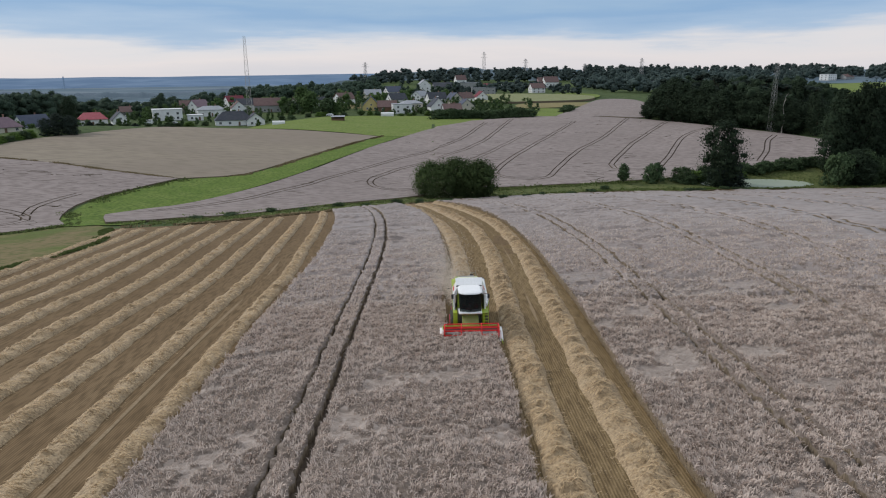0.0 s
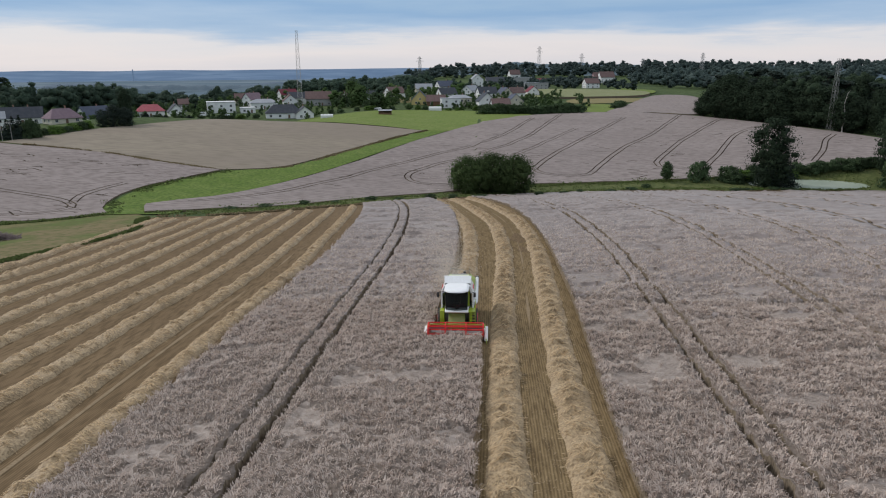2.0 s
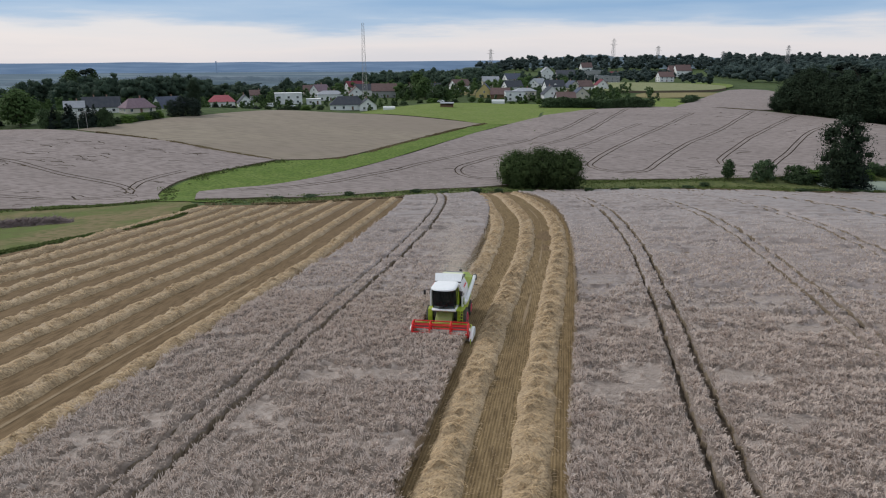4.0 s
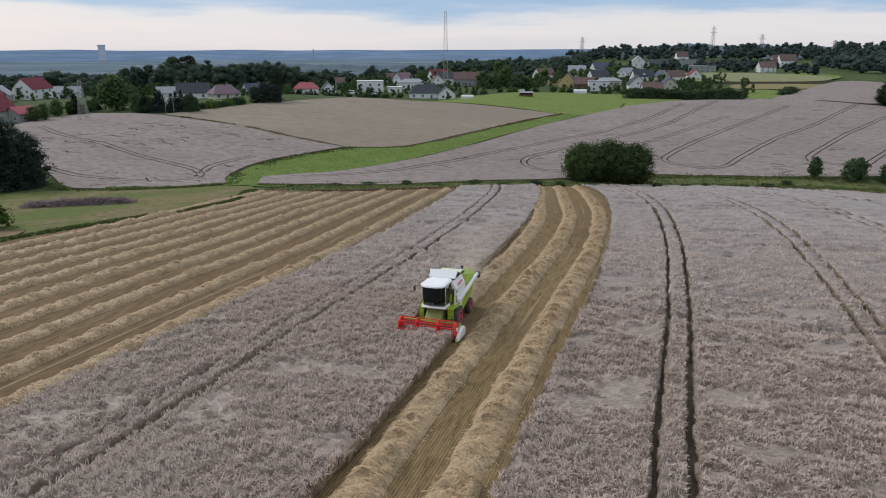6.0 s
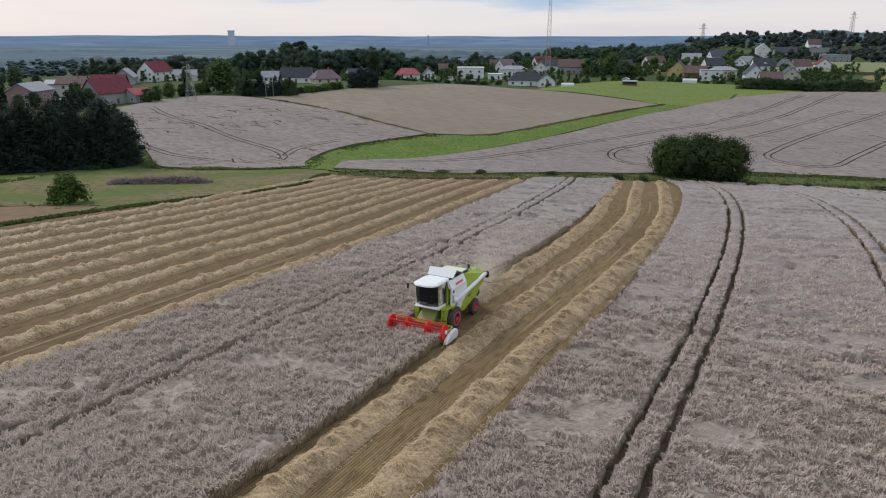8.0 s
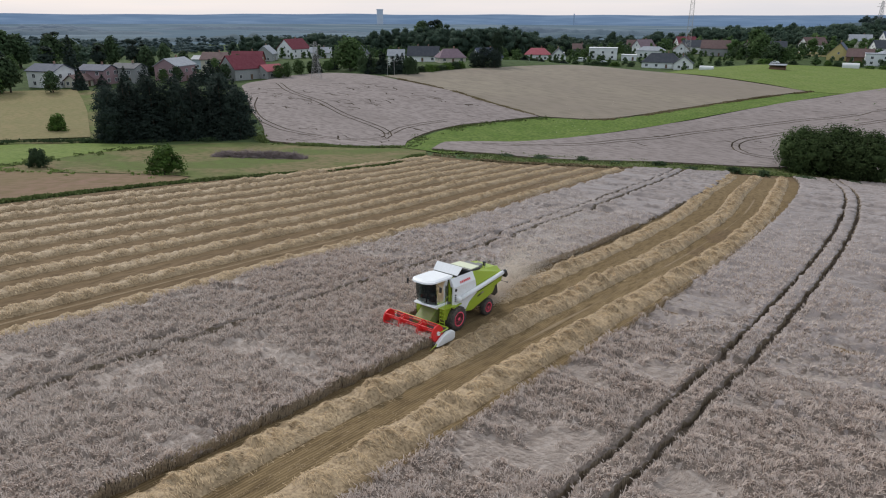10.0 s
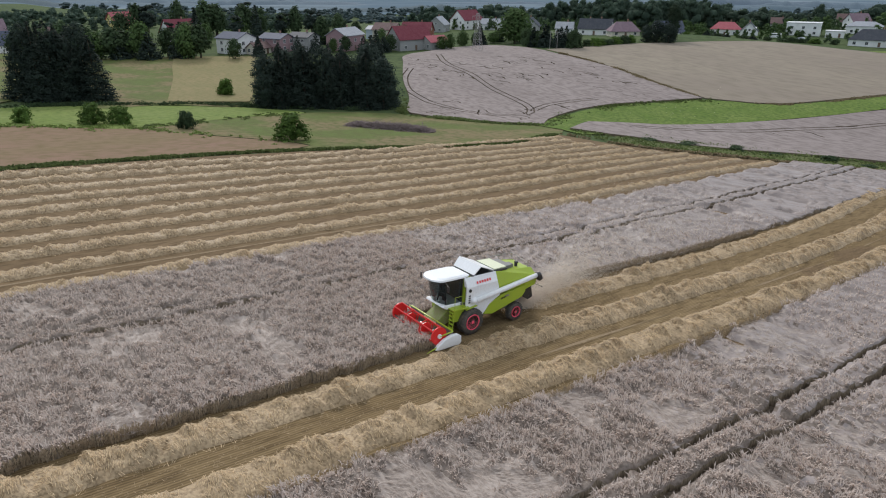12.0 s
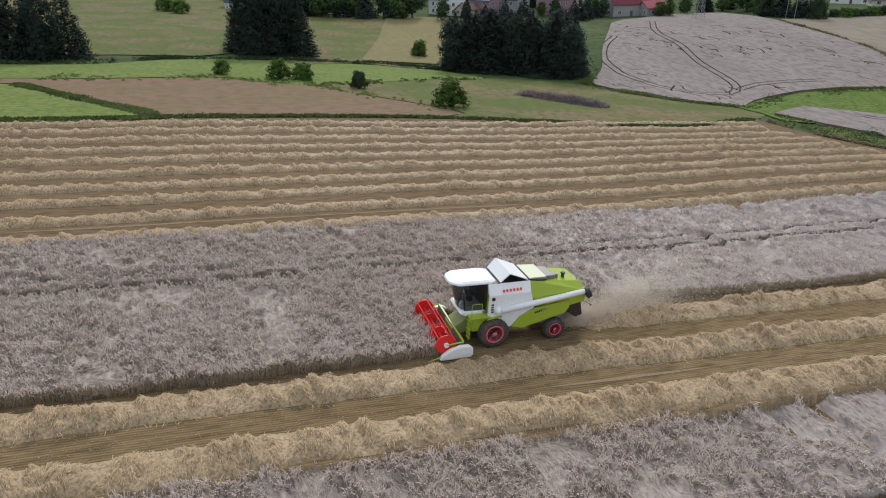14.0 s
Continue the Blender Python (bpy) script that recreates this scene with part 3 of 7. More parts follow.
# trodden dark soil in the wheel tracks
for i in range(len(TRAMS)):
    for s in (-1, 1):
        f_ = track_line(i, s)
        y = np.arange(Y0, 204, 0.8)
        y = y[y < far_y(f_(y)) - 2.2]
        half = TRAMS[i][3] * 1.25
        P = np.vstack([np.stack([f_(y) - half, y], 1), np.stack([f_(y) + half, y], 1)])
        k = np.arange(len(y) - 1)
        tagged(new(f"track_{i + 1}", fast_mesh("track", np.column_stack([P, ground_z(P[:, 0], P[:, 1]) + 0.03]), np.stack([k, k + len(y), k + 1 + len(y), k + 1], 1), M_SOIL, True)), "dark trodden wheel track in the wheat", "wheel track", kind="structure")


# ---- single wheat tufts on the nearest stands ----
def tufts(name, n, area, rng_seed, size=1.0, per=5):
    """Ears of wheat in small clumps: upright tussocks where the crop stands, long flat strands where it is laid."""
    rng = np.random.default_rng(rng_seed)
    x0, x1, y0, y1 = area
    cx, cy = rng.uniform(x0, x1, n), rng.uniform(y0, y1, n)
    x, y, ca = np.repeat(cx, per), np.repeat(cy, per), np.repeat(rng.uniform(0, 6.28, n), per)
    cs = np.repeat(rng.uniform(0.5, 1.45, n), per)
    x, y = x + rng.normal(0, 0.045 * size, len(x)), y + rng.normal(0, 0.045 * size, len(y))
    ok = rng.random(len(x)) > np.maximum(smooth(66, 126, y), 0.42 * smooth(62, 40, y) * smooth(8, -4, x))
    ok &= (x > -17.1 + bend(y)) & (y < far_y(x) - 2.2) & ((x < cut_edge(y) + 0.24) | (x > east_edge(y) - 0.20))
    for i in range(len(TRAMS)):
        for s in (-1, 1):
            ok &= np.abs(x - track_line(i, s)(y)) > TRAMS[i][3] + 0.10
    x, y, ca, cs = x[ok], y[ok], ca[ok], cs[ok]
    d = lodged(x, y)
    full = (billow(x, y) > 0.10 + 0.30 * rng.random(len(x))) | (d > 0.5)
    x, y, ca, cs, d = x[full], y[full], ca[full], cs[full], d[full]
    z = crop_z(x, y)
    cut = rng.uniform(0.2, 0.9, len(d))
    for flat, m, label in ((False, M_EAR, "standing ripe wheat in ragged tussocks"), (True, M_LAIDEAR, "ripe wheat stalks laid flat by wind and rain")):
        q = (d > cut) == flat
        X, Y, Z, A, S = x[q], y[q], z[q], ca[q], cs[q]
        k = len(X)
        if flat:
            a = 3.2 * value_noise(X, Y, 7.0, 41) - 1.6 + 1.2 * (value_noise(X, Y, 1.2, 42) - 0.5) + rng.normal(0, 0.22, k)
            lean, rise, w = rng.uniform(0.22, 0.42, k) * size, rng.uniform(0.01, 0.09, k) * size, rng.uniform(0.010, 0.020, k) * size
        else:
            a = 6.28 * value_noise(X, Y, 1.1, 43) + 0.6 * A + rng.normal(0, 0.7, k)
            lean, rise, w = S * rng.uniform(0.06, 0.26, k) * size, S * rng.uniform(0.06, 0.24, k) * size, rng.uniform(0.016, 0.034, k) * size
        wa = a + math.pi / 2 + rng.normal(0, 0.5, k)
        base = np.stack([X, Y, Z - (0.02 if flat else 0.10)], 1)
        midp = np.stack([X + np.cos(a) * lean * 0.55, Y + np.sin(a) * lean * 0.55, Z + rise * 0.72], 1)
        tip = np.stack([X + np.cos(a) * lean * 1.2, Y + np.sin(a) * lean * 1.2, Z + rise], 1)
        side = np.stack([np.cos(wa) * w, np.sin(wa) * w, 0 * w], 1)
        i = np.arange(k)
        V = np.vstack([base, midp - side, tip, midp + side])
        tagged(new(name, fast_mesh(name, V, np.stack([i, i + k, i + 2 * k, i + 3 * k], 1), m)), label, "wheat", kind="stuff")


# Pale upright tips over dark gaps: much of this contrast is set by colour.
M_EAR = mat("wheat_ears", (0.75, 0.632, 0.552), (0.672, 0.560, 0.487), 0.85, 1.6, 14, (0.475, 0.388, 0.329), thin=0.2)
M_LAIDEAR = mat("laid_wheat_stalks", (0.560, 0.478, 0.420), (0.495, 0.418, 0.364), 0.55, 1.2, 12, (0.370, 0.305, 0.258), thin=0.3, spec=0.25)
tufts("wheat_stalks", 112000, (-17.5, 44, 24, 66), 1, 1.0, 4)
tufts("wheat_stalks", 96000, (-24, 62, 66, 138), 2, 1.1, 4)
tufts("wheat_stalks", 12000, (44, 66, 10, 66), 3, 1.5, 4)
tufts("wheat_stalks", 6000, (32, 66, -12, 24), 5, 1.6, 4)
tufts("wheat_stalks", 11000, (-17.5, 32, -12, 24), 4, 1.4, 4)


# cut stalks standing along the fresh edges
M_STALK = mat("cut_edge_stalks", (0.40, 0.32, 0.225), (0.50, 0.41, 0.30), 0.9, 0.7, 9, (0.24, 0.19, 0.13))
rnge = np.random.default_rng(61)
n = 15000
ye = rnge.uniform(23, 100, n)
on_cut = rnge.random(n) < 0.55
xe = np.where(on_cut, cut_edge(ye), east_edge(ye))
out = np.where(on_cut, 1.0, -1.0)
xe = xe + out * rnge.normal(0.02, 0.06, n)
g0 = ground_z(xe, ye)
he = rnge.uniform(0.45, 0.85, n)
tip = np.stack([xe + out * rnge.uniform(-0.05, 0.22, n), ye + rnge.normal(0, 0.10, n), g0 + he], 1)
we = rnge.uniform(0.008, 0.022, n)
V = np.vstack([np.stack([xe, ye - we * 0.5, g0], 1), np.stack([xe, ye + we * 0.5, g0], 1), tip + np.stack([0 * we, we, -0.08 + 0 * we], 1), tip - np.stack([0 * we, we, 0 * we], 1)])
k = np.arange(n)
tagged(new("wheat_stalks", fast_mesh("wheat_stalks", V, np.stack([k, k + n, k + 2 * n, k + 3 * n], 1), M_STALK)), "ragged wheat stalks along the cut edge", "wheat", kind="stuff")

ye_ = np.arange(-13.0, 182.0, 3.0)
ye_ = ye_[ye_ < far_y(cut_edge(ye_)) - 1.0]
parcel("fresh_stubble", np.vstack([np.stack([cut_edge(ye_) - 0.4, ye_], 1), np.stack([east_edge(ye_) + 0.4, ye_], 1)[::-1]]), M_STUBBLE, "golden freshly cut stubble with fine drill rows", "stubble field", 0.012, 3.0)

# ---- straw windrows ----
M_STRAND = mat("straw_strands", (0.76, 0.588, 0.372), (0.65, 0.492, 0.300), 0.6, 0.8, 9, (0.43, 0.310, 0.178), thin=0.30, spec=0.2)


def windrow(mid_line, y0, y1, dense, seed, wide=1.05, tall=0.46, lumpy=1.0):
    step = 0.19 if lumpy == 1.0 else 0.26
    y = np.arange(y0, y1, step)
    u = np.linspace(-1, 1, 11)
    U, Y = np.meshgrid(u, y)
    ph = 3.0 * seed

    def surface(U, Y):
        ends = smooth(0, 1.6, Y - y0) * smooth(0, 1.6, y1 - Y)
        half = wide * (0.86 + 0.30 * value_noise(Y, 0 * Y + ph, 1.5, 51))
        X = mid_line(Y) + U * half + 0.18 * (value_noise(Y, 0 * Y + ph + 40, 2.6, 52) - 0.5)
        lump = 0.6 * value_noise(U * 0.4 + ph, Y + 0.35 * np.abs(U), 0.50, 53) + 0.4 * value_noise(U * 0.9 + ph, Y, 0.28, 55)
        h = ends * tall * np.clip(1 - U * U, 0, 1) ** 0.65 * (0.20 + 0.54 * (1 - lumpy) + 1.75 * lumpy * lump ** 1.5 * (0.6 + 0.8 * value_noise(Y, 0 * Y + ph, 3.1, 54)))
        return X, ground_z(X, Y) + h - 0.01
    X, Z = surface(U, Y)
    ny, nx = U.shape
    i = np.arange((ny - 1) * (nx - 1))
    r = i // (nx - 1) * nx + i % (nx - 1)
    top = new("straw_windrow", fast_mesh("straw_windrow", np.stack([X.ravel(), Y.ravel(), Z.ravel()], 1), np.stack([r, r + 1, r + 1 + nx, r + nx], 1), M_STRAW, True))
    tagged(top, "long heaped windrow of golden straw on the stubble", "straw windrow", "straw windrows")
    rng = np.random.default_rng(seed)
    n = int((y1 - y0) * dense)
    t = rng.random(n)
    Ys = y0 + (y1 - y0) * t
    Us = np.clip(rng.normal(0, 0.44, n), -1.1, 1.1)
    full = value_noise(np.clip(Us, -1, 1) * 0.4 + ph, Ys + 0.35 * np.abs(Us), 0.50, 53) > 0.25 + 0.40 * rng.random(n)
    Ys, Us = Ys[full], Us[full]
    n = len(Ys)
    Xs, Zs = surface(np.clip(Us, -1, 1), Ys)
    Xs = Xs + (Us - np.clip(Us, -1, 1)) * wide
    a = 0.25 + 2.0 * (value_noise(Us * 0.8 + ph, Ys, 0.7, 58) - 0.5) + rng.normal(0, 0.3, n)
    ln = rng.uniform(0.10, 0.24, n)
    dx, dy = np.cos(a) * ln, np.sin(a) * ln
    w = rng.uniform(0.007, 0.015, n) * (150 / dense) ** 0.5 * 1.3
    px, py = -np.sin(a) * w, np.cos(a) * w
    hmid = rng.uniform(0.01, 0.07, n)
    za = ground_z(Xs - dx, Ys - dy)
    zb = ground_z(Xs + dx, Ys + dy)
    ea = np.maximum(za + 0.02, Zs - 0.05)
    eb = np.maximum(zb + 0.02, Zs - 0.05)
    V = [np.stack(q, 1) for q in ((Xs - dx - px, Ys - dy - py, ea), (Xs - dx + px, Ys - dy + py, ea), (Xs - px, Ys - py, Zs + hmid), (Xs + px, Ys + py, Zs + hmid),
                                  (Xs + dx - px, Ys + dy - py, eb), (Xs + dx + px, Ys + dy + py, eb))]
    k = np.arange(n)
    F = np.vstack([np.stack([k, k + n, k + 3 * n, k + 2 * n], 1), np.stack([k + 2 * n, k + 3 * n, k + 5 * n, k + 4 * n], 1)])
    loose = new("straw", fast_mesh("straw", np.vstack(V), F, M_STRAND))
    loose.parent = top
    tagged(loose, kind="stuff")
    return top


windrow(lambda y: 6.9 + 1.0 * smooth(40, 100, y) - 2.0 * smooth(110, 146, y) + bend(y), -8, 178, 240, 1, 1.2, 0.58)
windrow(lambda y: 11.4 + 1.2 * smooth(40, 100, y) - 1.4 * smooth(115, 150, y) + bend(y), -8, 182, 240, 2, 1.2, 0.58)
windrow(lambda y: 3.0 + 0.2 * smooth(62, 75, y) - 2.0 * smooth(106, 142, y) + bend(y), 64.8, 172, 170, 3, 1.15, 0.55)


def row_swing(y):
    return bend(y) - 0.5 * smooth(20, 60, y) - 1.1 * smooth(80, 108, y)


for k, x0 in enumerate((-18.4, -22.9, -27.7, -31.9, -36.5, -41.3, -45.9, -50.4, -55.0, -59.2)):
    yy = np.arange(-10, 175, 0.5)
    ok = (x0 + row_swing(yy) > west_x(yy) + 1.6) & (yy < far_y(x0 + row_swing(yy)) - 3.5 - 1.2 * (k % 3))
    if ok.any():
        windrow((lambda x0: lambda y: x0 + row_swing(y) + 0.25 * (value_noise(y, 0 * np.asarray(y, float) + x0, 14.0, 57) - 0.5))(x0), yy[ok].min(), yy[ok].max(), 150 if k < 5 else 90, 10 + k, 0.88, 0.60, 0.5)


def ribbon(name, line, y0, y1, wide, m, label, seed):
    """A bare wheel track on the stubble, broken and uneven in width."""
    y = np.arange(y0, y1, 0.5)
    half = wide / 2 * np.clip(2.6 * value_noise(y, 0 * y + seed, 7.0, 71) - 0.9 + 0.9 * value_noise(y, 0 * y + seed, 1.0, 73) - 0.25, 0.0, 1.3) * smooth(0, 6, y - y0)
    x = line(y)
    L, R_ = np.stack([x - half, y], 1), np.stack([x + half, y], 1)
    P = np.vstack([L, R_])
    k = np.arange(len(y) - 1)
    k = k[half[:-1] + half[1:] > 0.02]
    V = np.column_stack([P, ground_z(P[:, 0], P[:, 1]) + 0.035])
    tagged(new(name, fast_mesh(name, V, np.stack([k, k + len(y), k + 1 + len(y), k + 1], 1), m, True)), label, "wheel track", kind="structure")


M_PALE = mat("pale_dry_soil", (0.285, 0.215, 0.138), (0.25, 0.185, 0.115), 0.95, 1.5, 6, (0.21, 0.152, 0.09), 0.03, 9)
ribbon("wheel_track_1", lambda y: -21.0 + row_swing(y), 15, 120, 0.26, M_PALE, "pale bare wheel track beside a windrow", 1)
ribbon("wheel_track_2", lambda y: 9.3 + 0.9 * smooth(40, 100, y) - 1.6 * smooth(112, 148, y) + bend(y), 58, 135, 0.24, M_PALE, "pale bare wheel track beside a windrow", 5)

# loose straw and stalk ends on the nearest stubble
rngs = np.random.default_rng(8)
n = 9000
ys_ = rngs.uniform(22, 92, n)
xs_ = cut_edge(ys_) + rngs.random(n) * (east_edge(ys_) - cut_edge(ys_))
an, ln_ = rngs.uniform(0, 6.28, n), rngs.uniform(0.05, 0.16, n)
zz = ground_z(xs_, ys_) + 0.02
dx, dy = np.cos(an) * ln_, np.sin(an) * ln_
wx, wy = -np.sin(an) * 0.010, np.cos(an) * 0.010
up_ = rngs.uniform(0.01, 0.09, n)
V = np.vstack([np.stack(q, 1) for q in ((xs_ - dx, ys_ - dy, zz), (xs_ - wx, ys_ - wy, zz + up_ * 0.6), (xs_ + dx, ys_ + dy, zz + up_), (xs_ + wx, ys_ + wy, zz + up_ * 0.6))])
k = np.arange(n)
tagged(new("loose_straw", fast_mesh("loose_straw", V, np.stack([k, k + n, k + 2 * n, k + 3 * n], 1), M_STRAW)), "loose straw and cut stalks on the stubble", "straw", kind="stuff")

# ---- things: helpers ----
def part(name, bm, m, parent, label="", soft=False, kind=""):
    """A bmesh as one mesh object under a thing or a part."""
    me = bpy.data.meshes.new(name)
    bmesh.ops.recalc_face_normals(bm, faces=bm.faces)
    bm.to_mesh(me)
    bm.free()
    for q in m if isinstance(m, (list, tuple)) else [m]:
        me.materials.append(q)
    if soft:
        me.polygons.foreach_set("use_smooth", np.ones(len(me.polygons), bool))
    ob = new(name, me)
    ob.parent = parent
    return tagged(ob, label, kind=kind)


def empty(name, m, label, category, group=""):
    ob = new(name)
    ob.empty_display_size = 0.3
    ob.matrix_world = m
    return tagged(ob, label, category, group)


def add_box(bm, size, at=(0, 0, 0), turn=(0, 0, 0), bevel=0.0):
    m = pose(*at, *turn) @ Matrix.Diagonal((*size, 1))
    made = bmesh.ops.create_cube(bm, size=1, matrix=m)["verts"]
    if bevel:
        es = list({e for v in made for e in v.link_edges})
        bmesh.ops.bevel(bm, geom=es, offset=bevel, segments=2, affect="EDGES", profile=0.6)
    return bm


def add_tube(bm, a, b, r, r2=None, n=8, caps=True):
    a, b = Vector(a), Vector(b)
    d = b - a
    m = Matrix.Translation((a + b) / 2) @ d.to_track_quat("Z", "Y").to_matrix().to_4x4()
    bmesh.ops.create_cone(bm, cap_ends=caps, segments=n, radius1=r, radius2=r if r2 is None else r2, depth=d.length, matrix=m)
    return bm


def add_prism(bm, outline, x0, x1, bevel=0.0, axis="x"):
    """A solid from an outline of (y, z) drawn out along x."""
    put = (lambda x, p: (x, p[0], p[1])) if axis == "x" else (lambda x, p: (p[0], x, p[1]))
    a = [bm.verts.new(put(x0, p)) for p in outline]
    b = [bm.verts.new(put(x1, p)) for p in outline]
    fs = [bm.faces.new(a), bm.faces.new(b[::-1])]
    n = len(outline)
    for i in range(n):
        fs.append(bm.faces.new((a[(i + 1) % n], a[i], b[i], b[(i + 1) % n])))
    if bevel:
        es = list({e for f in fs for e in f.edges})
        bmesh.ops.bevel(bm, geom=es, offset=bevel, segments=2, affect="EDGES", profile=0.6)
    return bm


def add_spin(bm, profile, x0, centre, n=24):
    """A turned solid about the x direction: profile of (x, radius) round centre (y, z)."""
    rows = []
    for x, r in profile:
        rows.append([bm.verts.new((x0 + x, centre[0] + r * math.cos(2 * math.pi * k / n), centre[1] + r * math.sin(2 * math.pi * k / n))) for k in range(n)])
    for p, q in zip(rows[:-1], rows[1:]):
        for k in range(n):
            bm.faces.new((p[k], p[(k + 1) % n], q[(k + 1) % n], q[k]))
    bm.faces.new(rows[0])
    bm.faces.new(rows[-1][::-1])
    return bm


def B():
    return bmesh.new()


def paint(name, col, rough=0.35, dirt=0.12, metal=0.0, spec=0.5):
    dusty = tuple(c * (1 - dirt) + d * dirt for c, d in zip(col, (0.30, 0.24, 0.17)))
    more = tuple(c * (1 - 2.2 * dirt) + d * 2.2 * dirt for c, d in zip(col, (0.30, 0.24, 0.17)))
    return mat(name, col, dusty, rough, 0.9, 7, more if dirt else None, 0.0, metal=metal, space="Object", spec=spec)


M_WHITE = paint("white_paint", (0.85, 0.85, 0.84), 0.35, 0.05)
M_CREAM = paint("pale_cover", (0.66, 0.68, 0.48), 0.6, 0.06)
M_GREEN = paint("bright_green_paint", (0.35, 0.45, 0.028), 0.35, 0.04)
M_FEEDER = paint("dull_green_paint", (0.20, 0.265, 0.045), 0.6, 0.28)
M_RED = paint("red_paint", (0.78, 0.022, 0.022), 0.4, 0.015)
M_RIM = paint("rim_paint", (0.95, 0.10, 0.16), 0.45, 0.01)
M_BLACK = paint("black_plastic", (0.018, 0.018, 0.019), 0.5, 0.03)
M_TYRE = paint("dusty_rubber", (0.032, 0.031, 0.031), 0.85, 0.16)
M_STEEL = paint("worn_steel", (0.36, 0.36, 0.35), 0.4, 0.12, 0.7)
M_GREYMETAL = paint("grey_metal", (0.19, 0.19, 0.185), 0.5, 0.14, 0.3)
M_GLASS = bpy.data.materials.new("tinted_glass")
M_GLASS.use_nodes = True
_p = M_GLASS.node_tree.nodes["Principled BSDF"]
_p.inputs["Base Color"].default_value = (0.10, 0.13, 0.13, 1)
_p.inputs["Roughness"].default_value, _p.inputs["Transmission Weight"].default_value, _p.inputs["IOR"].default_value = 0.03, 0.9, 1.25
M_DARKIN = paint("dark_interior", (0.025, 0.026, 0.028), 0.7, 0.04)


# ---- the combine harvester ----
def harvester(at):
    top = empty("combine_harvester", at, "green and white combine harvester with red reel and wheels", "combine harvester")

    def wheel(x, y, z, R, W, rim_r, sign, name):
        tyre_holder = part(name, add_spin(B(), [(-W / 2, R * 0.62), (-W / 2, R * 0.84), (-W * 0.42, R * 0.95), (-W * 0.2, R * 0.985), (W * 0.2, R * 0.985), (W * 0.42, R * 0.95), (W / 2, R * 0.84), (W / 2, R * 0.62)], x, (y, z), 36), M_TYRE, top, "black rubber tyre on a red rim", True)
        bm = B()
        for k in range(22):
            for s in (-1, 1):
                a = 2 * math.pi * (k + (0.5 if s > 0 else 0)) / 22
                m = pose(x + s * W * 0.24, y + R * 0.985 * math.cos(a), z + R * 0.985 * math.sin(a), math.degrees(a) - 90, 0, 0) @ pose(0, 0, 0, 0, 0, s * 32) @ Matrix.Diagonal((W * 0.52, R * 0.07, R * 0.06, 1))
                bmesh.ops.create_cube(bm, size=1, matrix=m)
        part("lug", bm, M_TYRE, tyre_holder, kind="stuff")
        part("rim", add_spin(B(), [(sign * W * 0.50, rim_r * 1.12), (sign * W * 0.54, rim_r * 1.08), (sign * W * 0.52, rim_r), (sign * W * 0.48, rim_r * 0.90), (sign * W * 0.46, rim_r * 0.5), (sign * W * 0.49, rim_r * 0.42), (sign * W * 0.49, rim_r * 0.26), (sign * W * 0.53, rim_r * 0.22), (sign * W * 0.53, 0.001)], x, (y, z), 28), M_RIM, tyre_holder, "red wheel rim", True)
        bm = B()
        for k in range(8):
            a = 2 * math.pi * k / 8
            add_tube(bm, (x + sign * W * 0.48, y + rim_r * 0.33 * math.cos(a), z + rim_r * 0.33 * math.sin(a)), (x + sign * W * 0.52, y + rim_r * 0.33 * math.cos(a), z + rim_r * 0.33 * math.sin(a)), 0.025, n=6)
        part("bolt", bm, M_STEEL, tyre_holder, kind="stuff")

    for s in (-1, 1):
        wheel(s * 1.45, 0, 0.91, 0.95, 0.66, 0.52, s, "front_wheel")
        wheel(s * 1.32, 4.2, 0.66, 0.69, 0.46, 0.38, s, "rear_wheel")
    bm = add_tube(B(), (-1.4, 0, 0.86), (1.4, 0, 0.86), 0.20, n=12)
    add_box(bm, (0.5, 0.6, 0.5), (0, 0, 0.95), bevel=0.05)
    part("front_axle", bm, M_GREYMETAL, top)
    bm = add_tube(B(), (-1.25, 4.2, 0.62), (1.25, 4.2, 0.62), 0.12, n=10)
    part("rear_axle", bm, M_GREYMETAL, top)

    # chassis and threshing body
    part("chassis", add_prism(B(), [(-0.6, 1.05), (0.9, 0.85), (4.6, 1.05), (5.2, 1.75), (5.2, 2.2), (-0.6, 2.2)], -1.12, 1.12, 0.04), M_GREYMETAL, top, "dark grey frame below the panels")
    body = part("body", add_prism(B(), [(-0.35, 1.95), (4.6, 1.8), (6.0, 2.3), (6.08, 3.3), (5.85, 3.58), (2.2, 3.88), (-0.35, 3.95)], -1.08, 1.08, 0.08), M_GREEN, top, "bright green body shell")
    # side panels: white forward, green lower and green upper rear
    for s in (-1, 1):
        x0, x1 = (1.30, 1.46) if s > 0 else (-1.46, -1.30)
        part("white_panel", add_prism(B(), [(-0.42, 1.75), (0.1, 1.72), (0.75, 1.18), (1.15, 1.16), (1.62, 1.86), (2.62, 2.30), (2.42, 3.02), (2.30, 3.45), (-0.42, 3.42)], x0, x1, 0.05), M_WHITE, top, "white side panel")
        part("lower_panel", add_prism(B(), [(1.18, 1.15), (1.95, 0.98), (4.75, 1.72), (5.05, 2.10), (5.0, 2.62), (2.68, 2.28), (1.68, 1.84)], x0, x1 + s * 0.015, 0.05), M_GREEN, top, "green side panel")
        part("rear_panel", add_prism(B(), [(2.70, 2.36), (5.05, 2.70), (5.05, 2.2), (6.02, 2.42), (6.16, 2.9), (6.0, 3.35), (2.46, 3.02)], x0, x1 - s * 0.03, 0.05), M_GREEN, top)
        # sloping shoulders
        bm = B()
